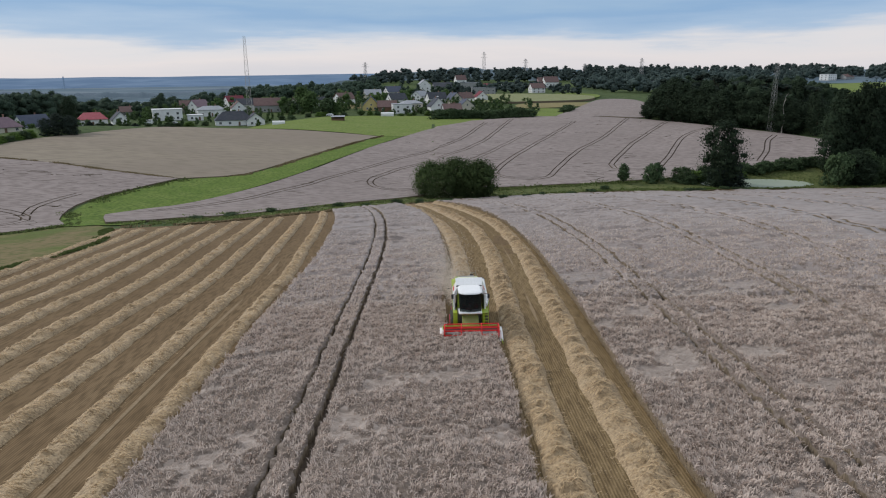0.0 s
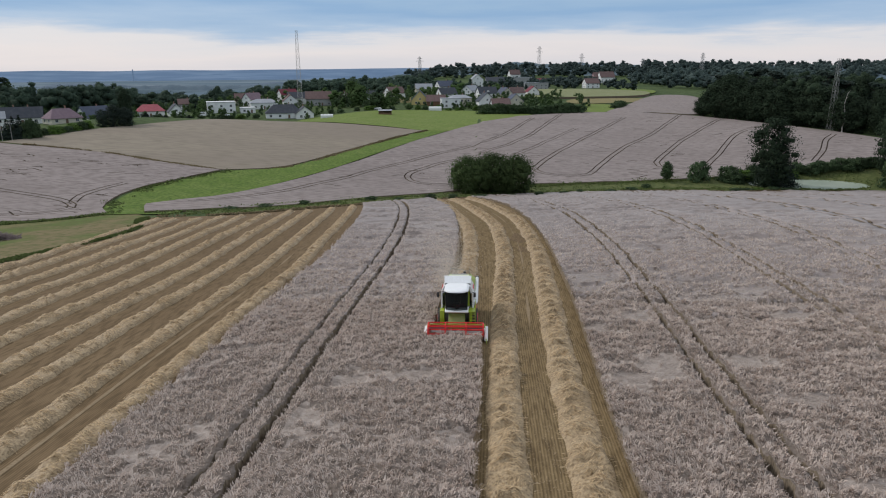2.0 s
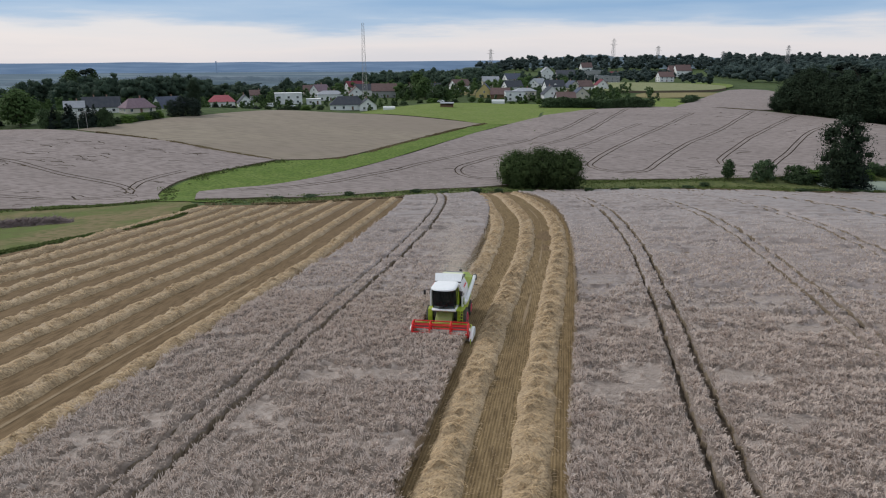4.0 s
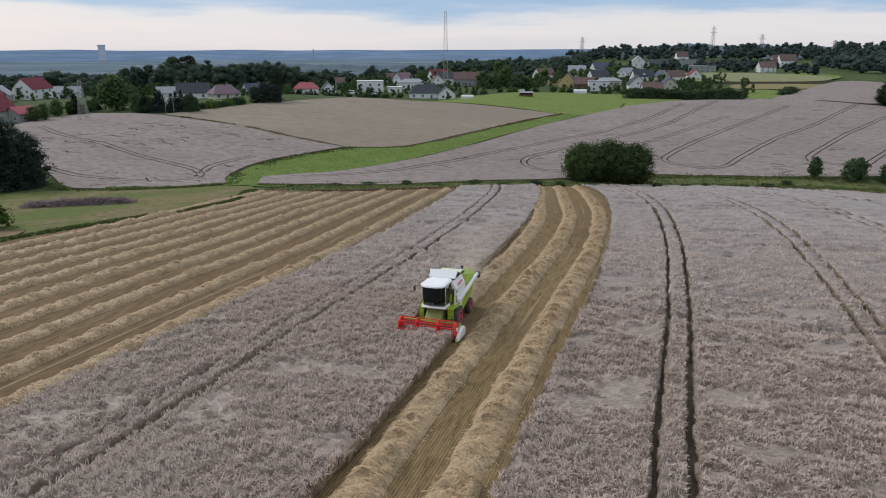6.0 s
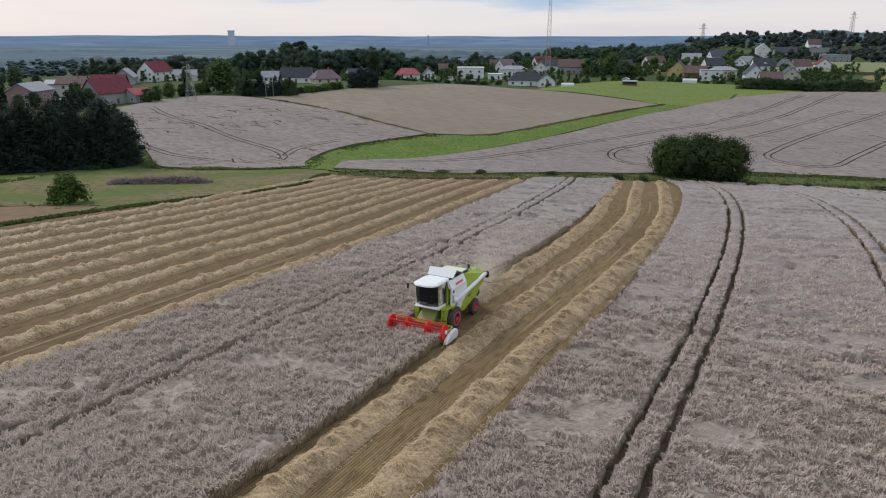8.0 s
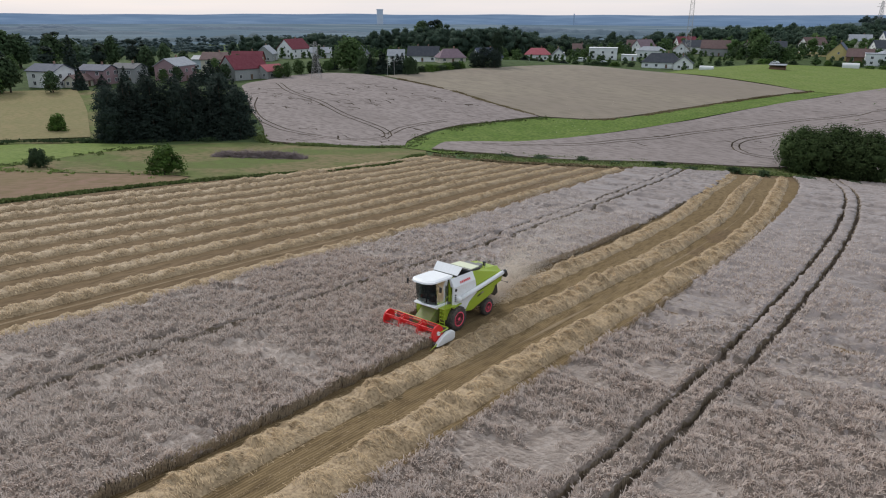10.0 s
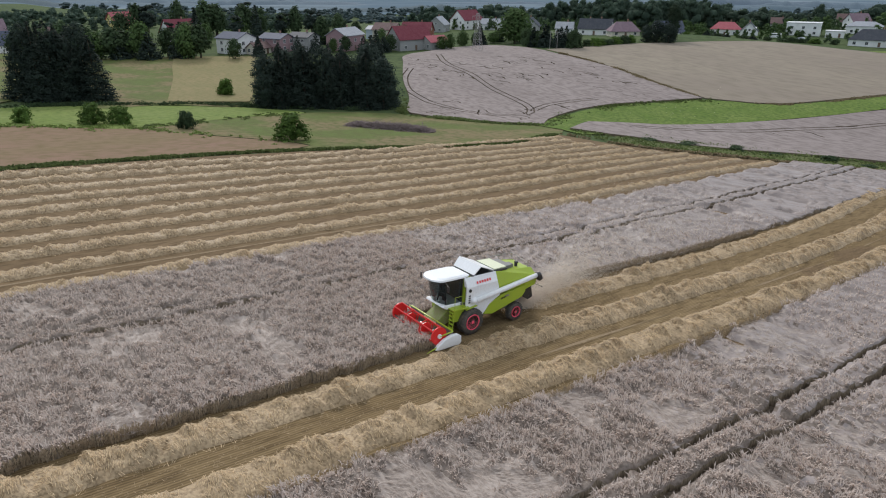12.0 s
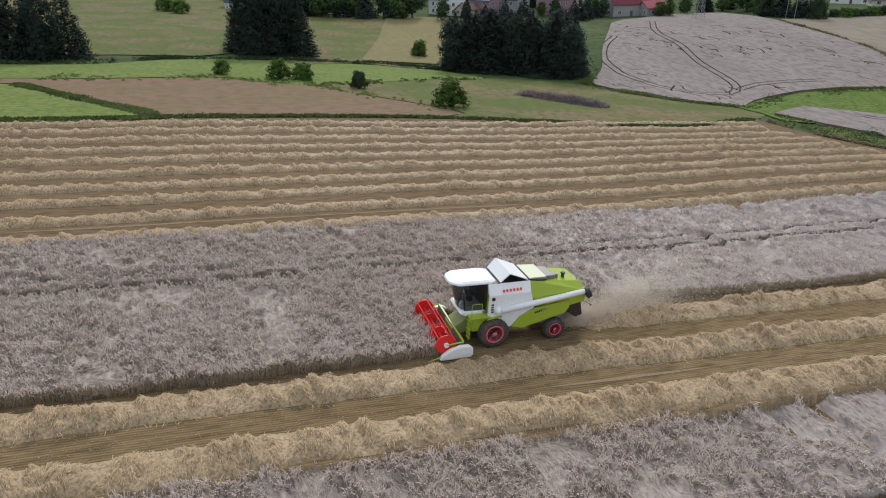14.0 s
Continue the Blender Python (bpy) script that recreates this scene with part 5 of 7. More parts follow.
def leaf_mesh(name, centres, radii, per, size, m, rng, droop=0.0, flat=0.0, core=0.5, whole=True):
    """Many small leaf sprays gathered in clumps."""
    C, R_ = np.asarray(centres, float), np.asarray(radii, float)
    k = np.repeat(np.arange(len(C)), per)
    n = len(k)
    d = rng.standard_normal((n, 3))
    d /= np.linalg.norm(d, axis=1)[:, None]
    r = R_[k] * (0.50 + 0.65 * rng.random(n) ** 0.8)[:, None]
    p = C[k] + d * r
    p[:, 2] -= droop * np.linalg.norm((d * r)[:, :2], axis=1)
    g = p - C.mean(0)
    g /= np.linalg.norm(g, axis=1)[:, None] + 1e-6
    nrm = (g * 0.75 + d * 0.35 if whole else d) + rng.standard_normal((n, 3)) * 0.48
    nrm[:, 2] += 0.30 + flat
    nrm /= np.linalg.norm(nrm, axis=1)[:, None]
    t = np.cross(nrm, rng.standard_normal((n, 3)))
    t /= np.linalg.norm(t, axis=1)[:, None] + 1e-9
    b = np.cross(nrm, t)
    s = size * rng.uniform(0.6, 1.35, n)[:, None]
    q = rng.uniform(0.5, 0.8, n)[:, None]
    V = np.stack([p + t * s, p + b * s * q + nrm * s * 0.15, p - t * s * 0.9, p - b * s * q + nrm * s * 0.1], 1).reshape(-1, 3)
    F = np.arange(4 * n).reshape(-1, 4)
    if core:
        # the shaded mass of twigs and leaves inside each clump
        nc = len(C)
        bump = rng.uniform(0.8, 1.1, (nc, len(BALL_V), 1))
        W = C[:, None, :] + BALL_V[None] * R_[:, None, :] * core * bump
        W[..., 2] -= droop * np.linalg.norm((BALL_V[None] * R_[:, None, :] * core)[..., :2], axis=-1)
        G = (np.arange(nc)[:, None, None] * len(BALL_V) + BALL_F[None]).reshape(-1, 4) + len(V)
        V, F = np.vstack([V, W.reshape(-1, 3)]), np.vstack([F, G])
    return fast_mesh(name, V, F, m)


def trunk_mesh(h, r, limbs, rng, lean=0.03):
    bm = B()
    p = Vector((0, 0, -0.4))
    for k in range(6):
        q = Vector((h * lean * math.sin(k * 1.3), h * lean * math.cos(k * 1.7), h * (k + 1) / 6))
        add_tube(bm, p, q, r * (1 - 0.14 * k) * (1.25 if k == 0 else 1), r * (1 - 0.14 * (k + 1)), n=8, caps=False)
        p = q
    for a, z0, ln in limbs:
        s = Vector((0, 0, z0))
        m_ = s + Vector((math.cos(a) * ln * 0.5, math.sin(a) * ln * 0.5, ln * 0.38))
        e = m_ + Vector((math.cos(a + 0.3) * ln * 0.5, math.sin(a + 0.3) * ln * 0.5, ln * 0.45))
        add_tube(bm, s, m_, r * 0.42, r * 0.26, n=6, caps=False)
        add_tube(bm, m_, e, r * 0.26, r * 0.08, n=5, caps=False)
    me = bpy.data.meshes.new("trunk")
    bm.to_mesh(me)
    bm.free()
    me.materials.append(M_BARK)
    return me


def broad_tree(seed, h=10.0, w=8.0, low=0.22, m=None, per=40, size=0.46, clumps=26, open_=0.8):
    rng = np.random.default_rng(seed)
    C, R_ = [], []
    for k in range(clumps):
        t = (k + 0.5) / clumps
        z = h * (low + (0.95 - low) * t)
        prof = math.sin(math.pi * min(0.97, 0.12 + 0.84 * t)) ** 0.7
        a = k * 2.4 + rng.uniform(-0.5, 0.5)
        rad = w / 2 * prof * rng.uniform(0.35, open_)
        C.append((math.cos(a) * rad, math.sin(a) * rad, z + rng.uniform(-0.04, 0.04) * h))
        q = w * rng.uniform(0.15, 0.25) * (0.7 + 0.4 * prof)
        R_.append((q, q, q * rng.uniform(0.7, 1.0)))
    limbs = [(k * 2.1 + rng.uniform(0, 1), h * rng.uniform(0.2, 0.55), w * rng.uniform(0.3, 0.5)) for k in range(7)]
    return trunk_mesh(h * 0.66, h * 0.026, limbs, rng), leaf_mesh("crown", C, R_, per, size, m or M_LEAF, rng)


def conifer(seed, h=10.0, w=5.0, m=None, per=44, size=0.38, tiers=13, low=0.06):
    rng = np.random.default_rng(seed)
    C, R_ = [], []
    for k in range(tiers):
        t = k / (tiers - 1)
        z = h * (low + (0.97 - low) * t)
        rad = w / 2 * (1 - t) ** 0.82 + 0.12
        for j in range(max(1, int(6 * (1 - t) + 1.5))):
            a = j * 2 * math.pi / max(1, int(6 * (1 - t) + 1.5)) + k * 0.9 + rng.uniform(-0.25, 0.25)
            rr = rad * rng.uniform(0.55, 0.85)
            C.append((math.cos(a) * rr, math.sin(a) * rr, z))
            q = max(0.22, rad * 0.42)
            R_.append((q, q, h * 0.035))
    return trunk_mesh(h * 0.95, h * 0.016, [], rng, 0.0), leaf_mesh("crown", C, R_, per // 2, size, m or M_NEEDLE, rng, droop=0.35, flat=0.5)


def pine(seed, h=10.0, w=4.6, m=None):
    rng = np.random.default_rng(seed)
    C, R_ = [], []
    for k in range(20):
        t = rng.random()
        z = h * (0.42 + 0.55 * t)
        a, rr = rng.uniform(0, 6.28), w / 2 * (1 - 0.55 * t) * rng.uniform(0.2, 0.85)
        C.append((math.cos(a) * rr, math.sin(a) * rr, z))
        q = w * rng.uniform(0.15, 0.24)
        R_.append((q, q, q * 0.6))
    limbs = [(k * 2.1, h * (0.45 + 0.06 * k), w * 0.35) for k in range(7)]
    return trunk_mesh(h * 0.95, h * 0.018, limbs, rng, 0.02), leaf_mesh("crown", C, R_, 80, 0.34, m or M_NEEDLE, rng)


def shrub_mesh(seed, h=4.0, w=4.5, m=None, per=70, size=0.20, clumps=30):
    rng = np.random.default_rng(seed)
    C, R_ = [], []
    for k in range(clumps):
        t = (k + 0.5) / clumps
        a, z = k * 2.4, h * (0.10 + 0.78 * t)
        prof = math.sqrt(max(0.05, 1 - (t * 1.15 - 0.25) ** 2))
        rad = w / 2 * prof * rng.uniform(0.2, 0.95)
        C.append((math.cos(a) * rad, math.sin(a) * rad, z * rng.uniform(0.75, 1.15)))
        q = w * rng.uniform(0.09, 0.20)
        R_.append((q, q, q * 0.9))
    limbs = [(k * 1.3, 0.1, w * rng.uniform(0.35, 0.6)) for k in range(6)]
    return trunk_mesh(h * 0.6, 0.09, limbs, rng), leaf_mesh("crown", C, R_, per, size, m or M_SHRUB, rng)


KINDS = {}


def kind(name, meshes, word, label):
    KINDS[name] = (meshes, word, label)


kind("oak", broad_tree(1), "tree", "dark green broad-leaved tree")
kind("ash", broad_tree(2, 10, 6.4, 0.25), "tree", "dark green broad-leaved tree with a tall crown")
kind("lime", broad_tree(3, 10, 9.0, 0.15, M_LEAF2), "tree", "mid-green rounded broad-leaved tree")
kind("birch", broad_tree(4, 10, 5.2, 0.2, M_LEAF2, 80, 0.38, 22), "tree", "slender mid-green garden tree")
kind("spruce", conifer(5), "conifer", "dark green spruce with branches to the ground")
kind("spruce_wide", conifer(6, 10, 6.4), "conifer", "dark green wide spruce with dense needles")
kind("thuja", conifer(7, 10, 4.0, M_NEEDLE, 70, 0.34, 14), "conifer", "slim dark garden conifer")
kind("pine", pine(8), "conifer", "tall dark pine with a bare lower trunk")
kind("oak_big", broad_tree(21, 10, 7.4, 0.10, M_DARKLEAF, 110, 0.20, 46, 0.9), "tree", "tall dark green broad-leaved tree")
kind("alder_big", broad_tree(22, 10, 5.6, 0.08, M_DARKLEAF, 110, 0.18, 46, 0.95), "tree", "tall dark alder with an uneven crown")
kind("yew_big", broad_tree(23, 10, 6.6, 0.03, M_NEEDLE, 130, 0.16, 48, 0.98), "conifer", "dense dark conifer with branches to the ground")
kind("spruce_big", conifer(41, 10, 4.4, M_NEEDLE, 120, 0.13, 24, 0.02), "conifer", "tall dark spruce with branches to the ground")
kind("alder_fine", broad_tree(24, 10, 5.6, 0.05, M_DARKLEAF, 150, 0.13, 60, 1.0), "tree", "tall dark uneven tree")
kind("shrub", shrub_mesh(9), "shrub", "round fresh green shrub")
kind("willow", broad_tree(31, 10, 11.5, 0.04, M_WILLOW, 160, 0.20, 64, 0.98), "shrub", "broad willow bush")
kind("shrub_dark", shrub_mesh(10, 4, 5.0, M_LEAF), "shrub", "dense dark green bush")


def tree(kind_name, x, y, h, w=None, group="", label="", sink=0.1, turn=None):
    """A tree of a kind at a place: h high and about w wide."""
    (tm, cm), word, lab = KINDS[kind_name]
    base = 4.0 if "shrub" in kind_name else 10.0
    wide = {"oak": 8.0, "ash": 6.4, "lime": 9.0, "birch": 5.2, "spruce": 5.0, "spruce_wide": 6.4, "thuja": 4.0, "spruce_big": 4.4, "oak_big": 7.4, "alder_big": 5.6, "alder_fine": 5.6, "yew_big": 6.6, "pine": 4.6, "willow": 11.5, "shrub": 4.5, "shrub_dark": 5.0}[kind_name]
    s = h / base
    sw = (w / wide) if w else s
    top = empty("shrub" if word == "shrub" else "tree", pose(x, y, gz(x, y) - sink, 0, 0, (x * 37 + y * 91) % 360 if turn is None else turn) @ Matrix.Diagonal((sw, sw, s, 1)), label or lab, word, group)
    for nm, me in (("trunk", tm), ("crown", cm)):
        ob = new(nm, me)
        ob.parent = top
    return top


def line_of(kinds, a, b, n, h, spread, group, seed, w=None):
    rng = random.Random(seed)
    for k in range(n):
        t = (k + 0.5) / n
        x = a[0] + (b[0] - a[0]) * t + rng.uniform(-spread, spread)
        y = a[1] + (b[1] - a[1]) * t + rng.uniform(-spread, spread)
        tree(kinds[rng.randrange(len(kinds))], x, y, rng.uniform(*h), rng.uniform(*w) if w else None, group)


# conifer grove at the meadow, in three close rows
for r in range(3):
    ox, oy = -4.6 * r * 0.86, 4.6 * r * 0.48
    for k in range(7):
        t = k / 6
        j = random.Random(k * 7 + r)
        tree("yew_big" if (k + r) % 3 == 0 else "spruce_big", -137 + 16.0 * t + ox + j.uniform(-1, 1), 101.5 + 27.5 * t + oy + j.uniform(-1, 1), j.uniform(14.2, 16.8) - 1.5 * (k in (0, 6)), j.uniform(8.0, 10.0), "conifer grove")
for k in range(9):
    j = random.Random(k + 60)
    tree(("spruce_big", "yew_big", "spruce_big")[k % 3], -158 + j.uniform(-5, 3), 49.5 + 1.85 * k + j.uniform(-1, 1), j.uniform(15.5, 19) - (2 if k in (0, 8) else 0), j.uniform(8.0, 10), "dark grove")
for k in range(8):
    j = random.Random(k + 80)
    tree(("yew_big", "spruce_big", "spruce_big")[k % 3], -137.5 + j.uniform(-7, 2), -16 + 4.0 * k + j.uniform(-1.5, 1.5), j.uniform(14, 18), j.uniform(8, 10), "conifers by the stream")
# single shrubs of the meadow
for x, y, h, w, kd in ((-77.4, 82.2, 5.1, 6.2, "shrub"), (-98.1, 69.8, 4.0, 3.6, "shrub_dark"), (-107.7, 55.1, 4.3, 5.0, "shrub"), (-107.6, 59.9, 3.6, 4.6, "shrub"), (-111.5, 44.0, 3.3, 3.6, "shrub"), (-161.7, 100.1, 5.2, 5.0, "shrub")):
    tree(kd, x, y, h, w, "meadow shrubs")
for x, y, h, w in ((-282, 30, 6, 8), (-292, 24, 7, 9)):
    tree("shrub", x, y, h, w, "meadow shrubs")
# wide willow bush by the ditch
for dx, dy, h, w in ((-6.5, 0, 10.6, 12.5), (0.5, 1.5, 11.6, 14), (7.0, 0.5, 11.2, 12.5)):
    tree("willow", 6.0 + dx, 203.5 + dy, h, w, "willow bush", "broad dense willow bush beside the ditch")
# east of the willow: a conical shrub, a round bush, the tall tree and the thicket at the pond
tree("ash", 63.5, 227.0, 6.8, 4.6, "", "small conical tree at the ditch")
tree("shrub_dark", 74.6, 229.5, 7.2, 8.0, "", "round dark bush at the ditch")
tree("alder_fine", 94.0, 221.5, 22.5, 13.0, "", "tall dark uneven tree beside the pond")
tree("spruce_big", 96.5, 223.0, 20, 13, "", "dark conifer beside the pond")
line_of(["shrub_dark", "shrub"], (82, 227), (108, 238), 10, (3.5, 6.5), 2.5, "thicket at the pond", 5, (5, 8))
line_of(["shrub_dark"], (108, 240), (150, 244), 13, (3.0, 5.0), 1.5, "thicket at the pond", 6, (5, 7))
line_of(["shrub_dark", "shrub"], (80, 215), (101, 214.5), 6, (0.9, 1.7), 0.6, "reeds and bushes by the pond", 7, (3, 5))
line_of(["alder_fine", "alder_fine", "shrub_dark"], (131, 219), (152, 222), 8, (7, 14), 2.0, "thicket at the pond", 28, (8, 11))
line_of(["alder_fine"], (138, 231), (172, 238), 10, (25, 33), 3.0, "tall trees by the pond", 8, (11, 15))
line_of(["shrub_dark"], (-60, 156), (60, 218), 16, (0.9, 1.8), 1.5, "weeds along the ditch", 9, (2.5, 5))
# wood on the rise
for k in range(36):
    j = random.Random(300 + k)
    t = (k % 18) / 17
    x = 124 + 46 * t ** 1.1 + j.uniform(-2.5, 2.5) + 8 * (k // 18)
    y = 404 - 102 * t + 14 * (k // 18) + j.uniform(-4, 4)
    low = 0.62 if t < 0.07 else 1.0 - 0.22 * max(0.0, t - 0.75) / 0.25
    tree(("oak_big", "alder_big", "oak_big")[k % 3] if k < 18 else ("pine", "oak_big")[k % 2], x, y, (j.uniform(17, 23) + 3.0 * (k // 18)) * low, j.uniform(12, 16) * low, "wood on the rise")
# a bleached dead tree at the edge of the wood
dead = empty("tree", pose(158.5, 312, gz(158.5, 312)), "bare bleached dead tree at the wood's edge", "dead tree")
bm = B()
p_, q_ = Vector((0, 0, -0.3)), None
for k in range(7):
    q_ = Vector((0.5 * math.sin(k * 1.1), 0.3 * math.cos(k * 1.7), 2.4 * (k + 1)))
    add_tube(bm, p_, q_, 0.30 - 0.036 * k, 0.264 - 0.036 * k, n=7, caps=False)
    if k > 1:
        add_tube(bm, q_, q_ + Vector((1.6 * math.cos(k * 2.2), 1.6 * math.sin(k * 2.2), 1.3)), 0.08, 0.02, n=5, caps=False)
    p_ = q_
part("trunk", bm, M_DEADWOOD, dead)
# hedge before the village, east
line_of(["shrub_dark"], (1, 428), (62, 441), 26, (5.5, 7.5), 1.2, "hedge before the village", 11, (7, 10))
line_of(["shrub_dark"], (88, 470), (100, 500), 5, (3, 5), 2, "hedge before the village", 12, (8, 10))
# conifer screen along the barley field, garden trees
line_of(["thuja", "spruce", "shrub_dark"], (-190, 243), (-165, 250), 10, (6.5, 9.5), 1.2, "conifer screen", 13, (4.5, 6))
line_of(["shrub_dark", "shrub"], (-167.5, 256), (-163, 282), 8, (2.5, 5.0), 1.2, "garden hedges", 14, (4, 6))
tree("lime", -212, 257, 15.5, 16, "", "large rounded lime tree behind the field")
tree("lime", -220, 266, 14.5, 14, "", "large rounded lime tree behind the field")
for x, y, h, w in ((-162.5, 290.5, 7.5, 6.5), (-158.5, 292.5, 9.5, 7.5), (-154, 294.5, 8.5, 7)):
    tree("yew_big", x, y, h, w, "dark garden conifers", "dense dark garden conifer at the field's edge")
tree("alder_fine", -158.5, 303, 16, 6.5, "", "slim dark tree rising behind the garden conifers")
for k in range(6):
    j = random.Random(k + 500)
    tree(("oak", "pine", "ash")[k % 3], -403 + 5 * k + j.uniform(-3, 3), 528 + j.uniform(-8, 8), j.uniform(29, 34), j.uniform(14, 18), "tall village trees")
# large garden trees behind the meadow
for x, y, h, w, kd in ((-96.6, 513.6, 18, 15, "lime"), (-85.6, 486.2, 15, 14, "lime"), (-68.7, 445.9, 11, 12, "oak"), (-63.6, 449.3, 8, 9, "lime"), (-101.3, 499.5, 9, 10, "oak"), (-110.7, 519.8, 10, 9, "birch")):
    tree(kd, x, y, h, w, "large garden trees")
# tree row behind the west meadows
line_of(["oak", "spruce_wide", "ash", "lime"], (-300, 66), (-246, 126), 20, (10, 15), 4, "trees below the west houses", 15, (8, 12))
line_of(["oak", "spruce", "lime", "pine"], (-292, 120), (-262, 205), 14, (9, 17), 6, "garden trees of the west houses", 16, (6, 10))
line_of(["ash", "oak", "pine"], (-330, 100), (-330, 210), 12, (12, 18), 10, "trees behind the west houses", 17, (8, 12))
line_of(["birch", "lime", "thuja"], (-214, 214), (-226, 262), 7, (5, 9), 4, "garden trees of the west houses", 18, (4, 7))
line_of(["spruce_wide", "oak", "lime", "thuja"], (-236, 126), (-226, 198), 9, (4, 8.5), 2.5, "garden trees of the west houses", 34, (4, 7))
# village garden trees, kept clear of the houses
# what stands before these fronts stays low, as garden hedges do
OPEN_TO = ((-117, 406), (-105, 407), (-165, 431), (-149, 434), (-228, 520), (-206, 420), (-186, 412), (-225, 390), (-197, 316), (-222, 324), (-210, 288), (-325, 317), (-150, 470), (-138, 492),
           (-124, 520), (-142, 530), (-45, 500), (-33, 492), (-22, 478), (2, 482), (12, 470), (-90, 540), (-170, 505), (2, 596), (27, 604), (-12, 620), (-40, 690), (55, 775), (118, 800), (-12, 860), (47, 930), (160, 960))


def tall_enough(x, y, h):
    for hx, hy in OPEN_TO:
        for ex, ey in ((8, 2), (24, 14)):
            d = math.hypot(hx - ex, hy - ey)
            ux, uy = (hx - ex) / d, (hy - ey) / d
            along, off = (x - ex) * ux + (y - ey) * uy, abs((x - ex) * uy - (y - ey) * ux)
            if along < d + 4 and off < 6:
                h = min(h, 4.2 if along > d - 70 else 6.0)
    return h


def garden_trees(name, n, seed, m, label):
    """Many small garden trees among the houses, each a few clumps of leaves."""
    rv, rng = random.Random(seed), np.random.default_rng(seed)
    C, R_ = [], []
    while n:
        t = rv.random()
        x, y = -335 + 395 * t + rv.uniform(-20, 20), 295 + 175 * t + rv.uniform(-10, 160)
        if x > -100 and y < 455 or x > -160 and y < 392 or x > -185 and y < 345 or x < -215 and y < 300:
            continue
        n -= 1
        h = tall_enough(x, y, rv.uniform(3.5, 9.5))
        if any(abs(x - hx) < 9 and abs(y - hy) < 9 for hx, hy in OPEN_TO):
            continue
        z, w = gz(x, y), h * rv.uniform(0.36, 0.58)
        for k in range(6):
            f = k / 5
            q = w * (0.50 - 0.12 * f) * rv.uniform(0.75, 1.25)
            C.append((x + rv.uniform(-1, 1) * w * 0.6 * (1 - 0.6 * f), y + rv.uniform(-1, 1) * w * 0.6 * (1 - 0.6 * f), z + h * (0.16 + 0.66 * f)))
            R_.append((q, q, max(h * 0.15, q * 0.8)))
    return tagged(new(name, leaf_mesh(name, C, R_, 34, 0.36, m, rng, core=0.75, whole=False)), label, "trees", kind="stuff")


garden_trees("garden_trees", 260, 71, M_LEAF, "dark green garden trees among the village houses")
garden_trees("garden_trees", 300, 72, M_LEAF2, "mid-green garden trees and bushes among the village houses")
line_of(["shrub_dark", "shrub", "thuja"], (-186, 352), (-130, 396), 12, (1.6, 3.2), 2.0, "garden hedges", 31, (4, 7))
line_of(["shrub", "shrub_dark", "birch"], (-96, 436), (6, 458), 16, (1.8, 4.2), 3.0, "garden hedges", 32, (4, 6))
line_of(["oak", "ash", "spruce", "lime"], (-214, 176), (-262, 244), 10, (6, 10), 5, "garden trees of the west houses", 33, (5, 8))


# ---- far woods ----
def crown_heap(name, x, y, h, wide, m, rng, clumps, per, size, label, cones):
    """Trees seen from afar: each crown a heap of uneven leafy lumps down to its skirt, with sprays standing out of it."""
    n = len(x)
    z = ground_z(x, y)
    cone, lump = rng.random(n) < cones, (7 / clumps) ** 0.4
    h = np.where(cone, h * 1.10, h)
    C, R_ = [], []
    for k in range(clumps):
        f = (k + 0.5) / clumps
        a = k * 2.4 + rng.uniform(0, 6.28, n)
        prof = np.where(cone, 1.15 * (1.02 - f), np.sin(math.pi * (0.16 + 0.74 * f)) ** 0.8)
        off = wide * np.where(cone, 0.16, 0.32) * prof * rng.uniform(0.5, 1.15, n)
        q = wide * lump * (0.17 + 0.17 * prof) * rng.uniform(0.7, 1.2, n)
        C.append(np.stack([x + np.cos(a) * off, y + np.sin(a) * off, z + h * (0.16 + 0.70 * f) + rng.normal(0, 0.03, n) * h], 1))
        R_.append(np.stack([q, q, np.minimum(q * 0.95, h * 0.2)], 1))
    C, R_ = np.vstack(C), np.vstack(R_)
    nc = len(C)
    W = C[:, None, :] + LUMP_V[None] * R_[:, None, :] * rng.uniform(0.45, 0.98, (nc, len(LUMP_V), 1))
    G = (np.arange(nc)[:, None, None] * len(LUMP_V) + LUMP_F[None]).reshape(-1, 4)
    k = np.repeat(np.arange(nc), per)
    d = rng.standard_normal((len(k), 3))
    d[:, 2] = np.abs(d[:, 2]) * 0.9 - 0.25
    d /= np.linalg.norm(d, axis=1)[:, None]
    p = C[k] + d * R_[k] * rng.uniform(0.80, 1.18, (len(k), 1))
    t = np.cross(d + rng.standard_normal((len(k), 3)) * 0.5, rng.standard_normal((len(k), 3)))
    t /= np.linalg.norm(t, axis=1)[:, None] + 1e-9
    b = np.cross(d, t)
    sz = size * rng.uniform(0.5, 1.2, (len(k), 1))
    L = np.stack([p + t * sz, p + b * sz * 0.7, p - t * sz, p - b * sz * 0.7], 1).reshape(-1, 3)
    F = np.vstack([G, np.arange(4 * len(k)).reshape(-1, 4) + nc * len(LUMP_V)])
    return tagged(new(name, fast_mesh(name, np.vstack([W.reshape(-1, 3), L]), F, m)), label, "woodland", kind="stuff")


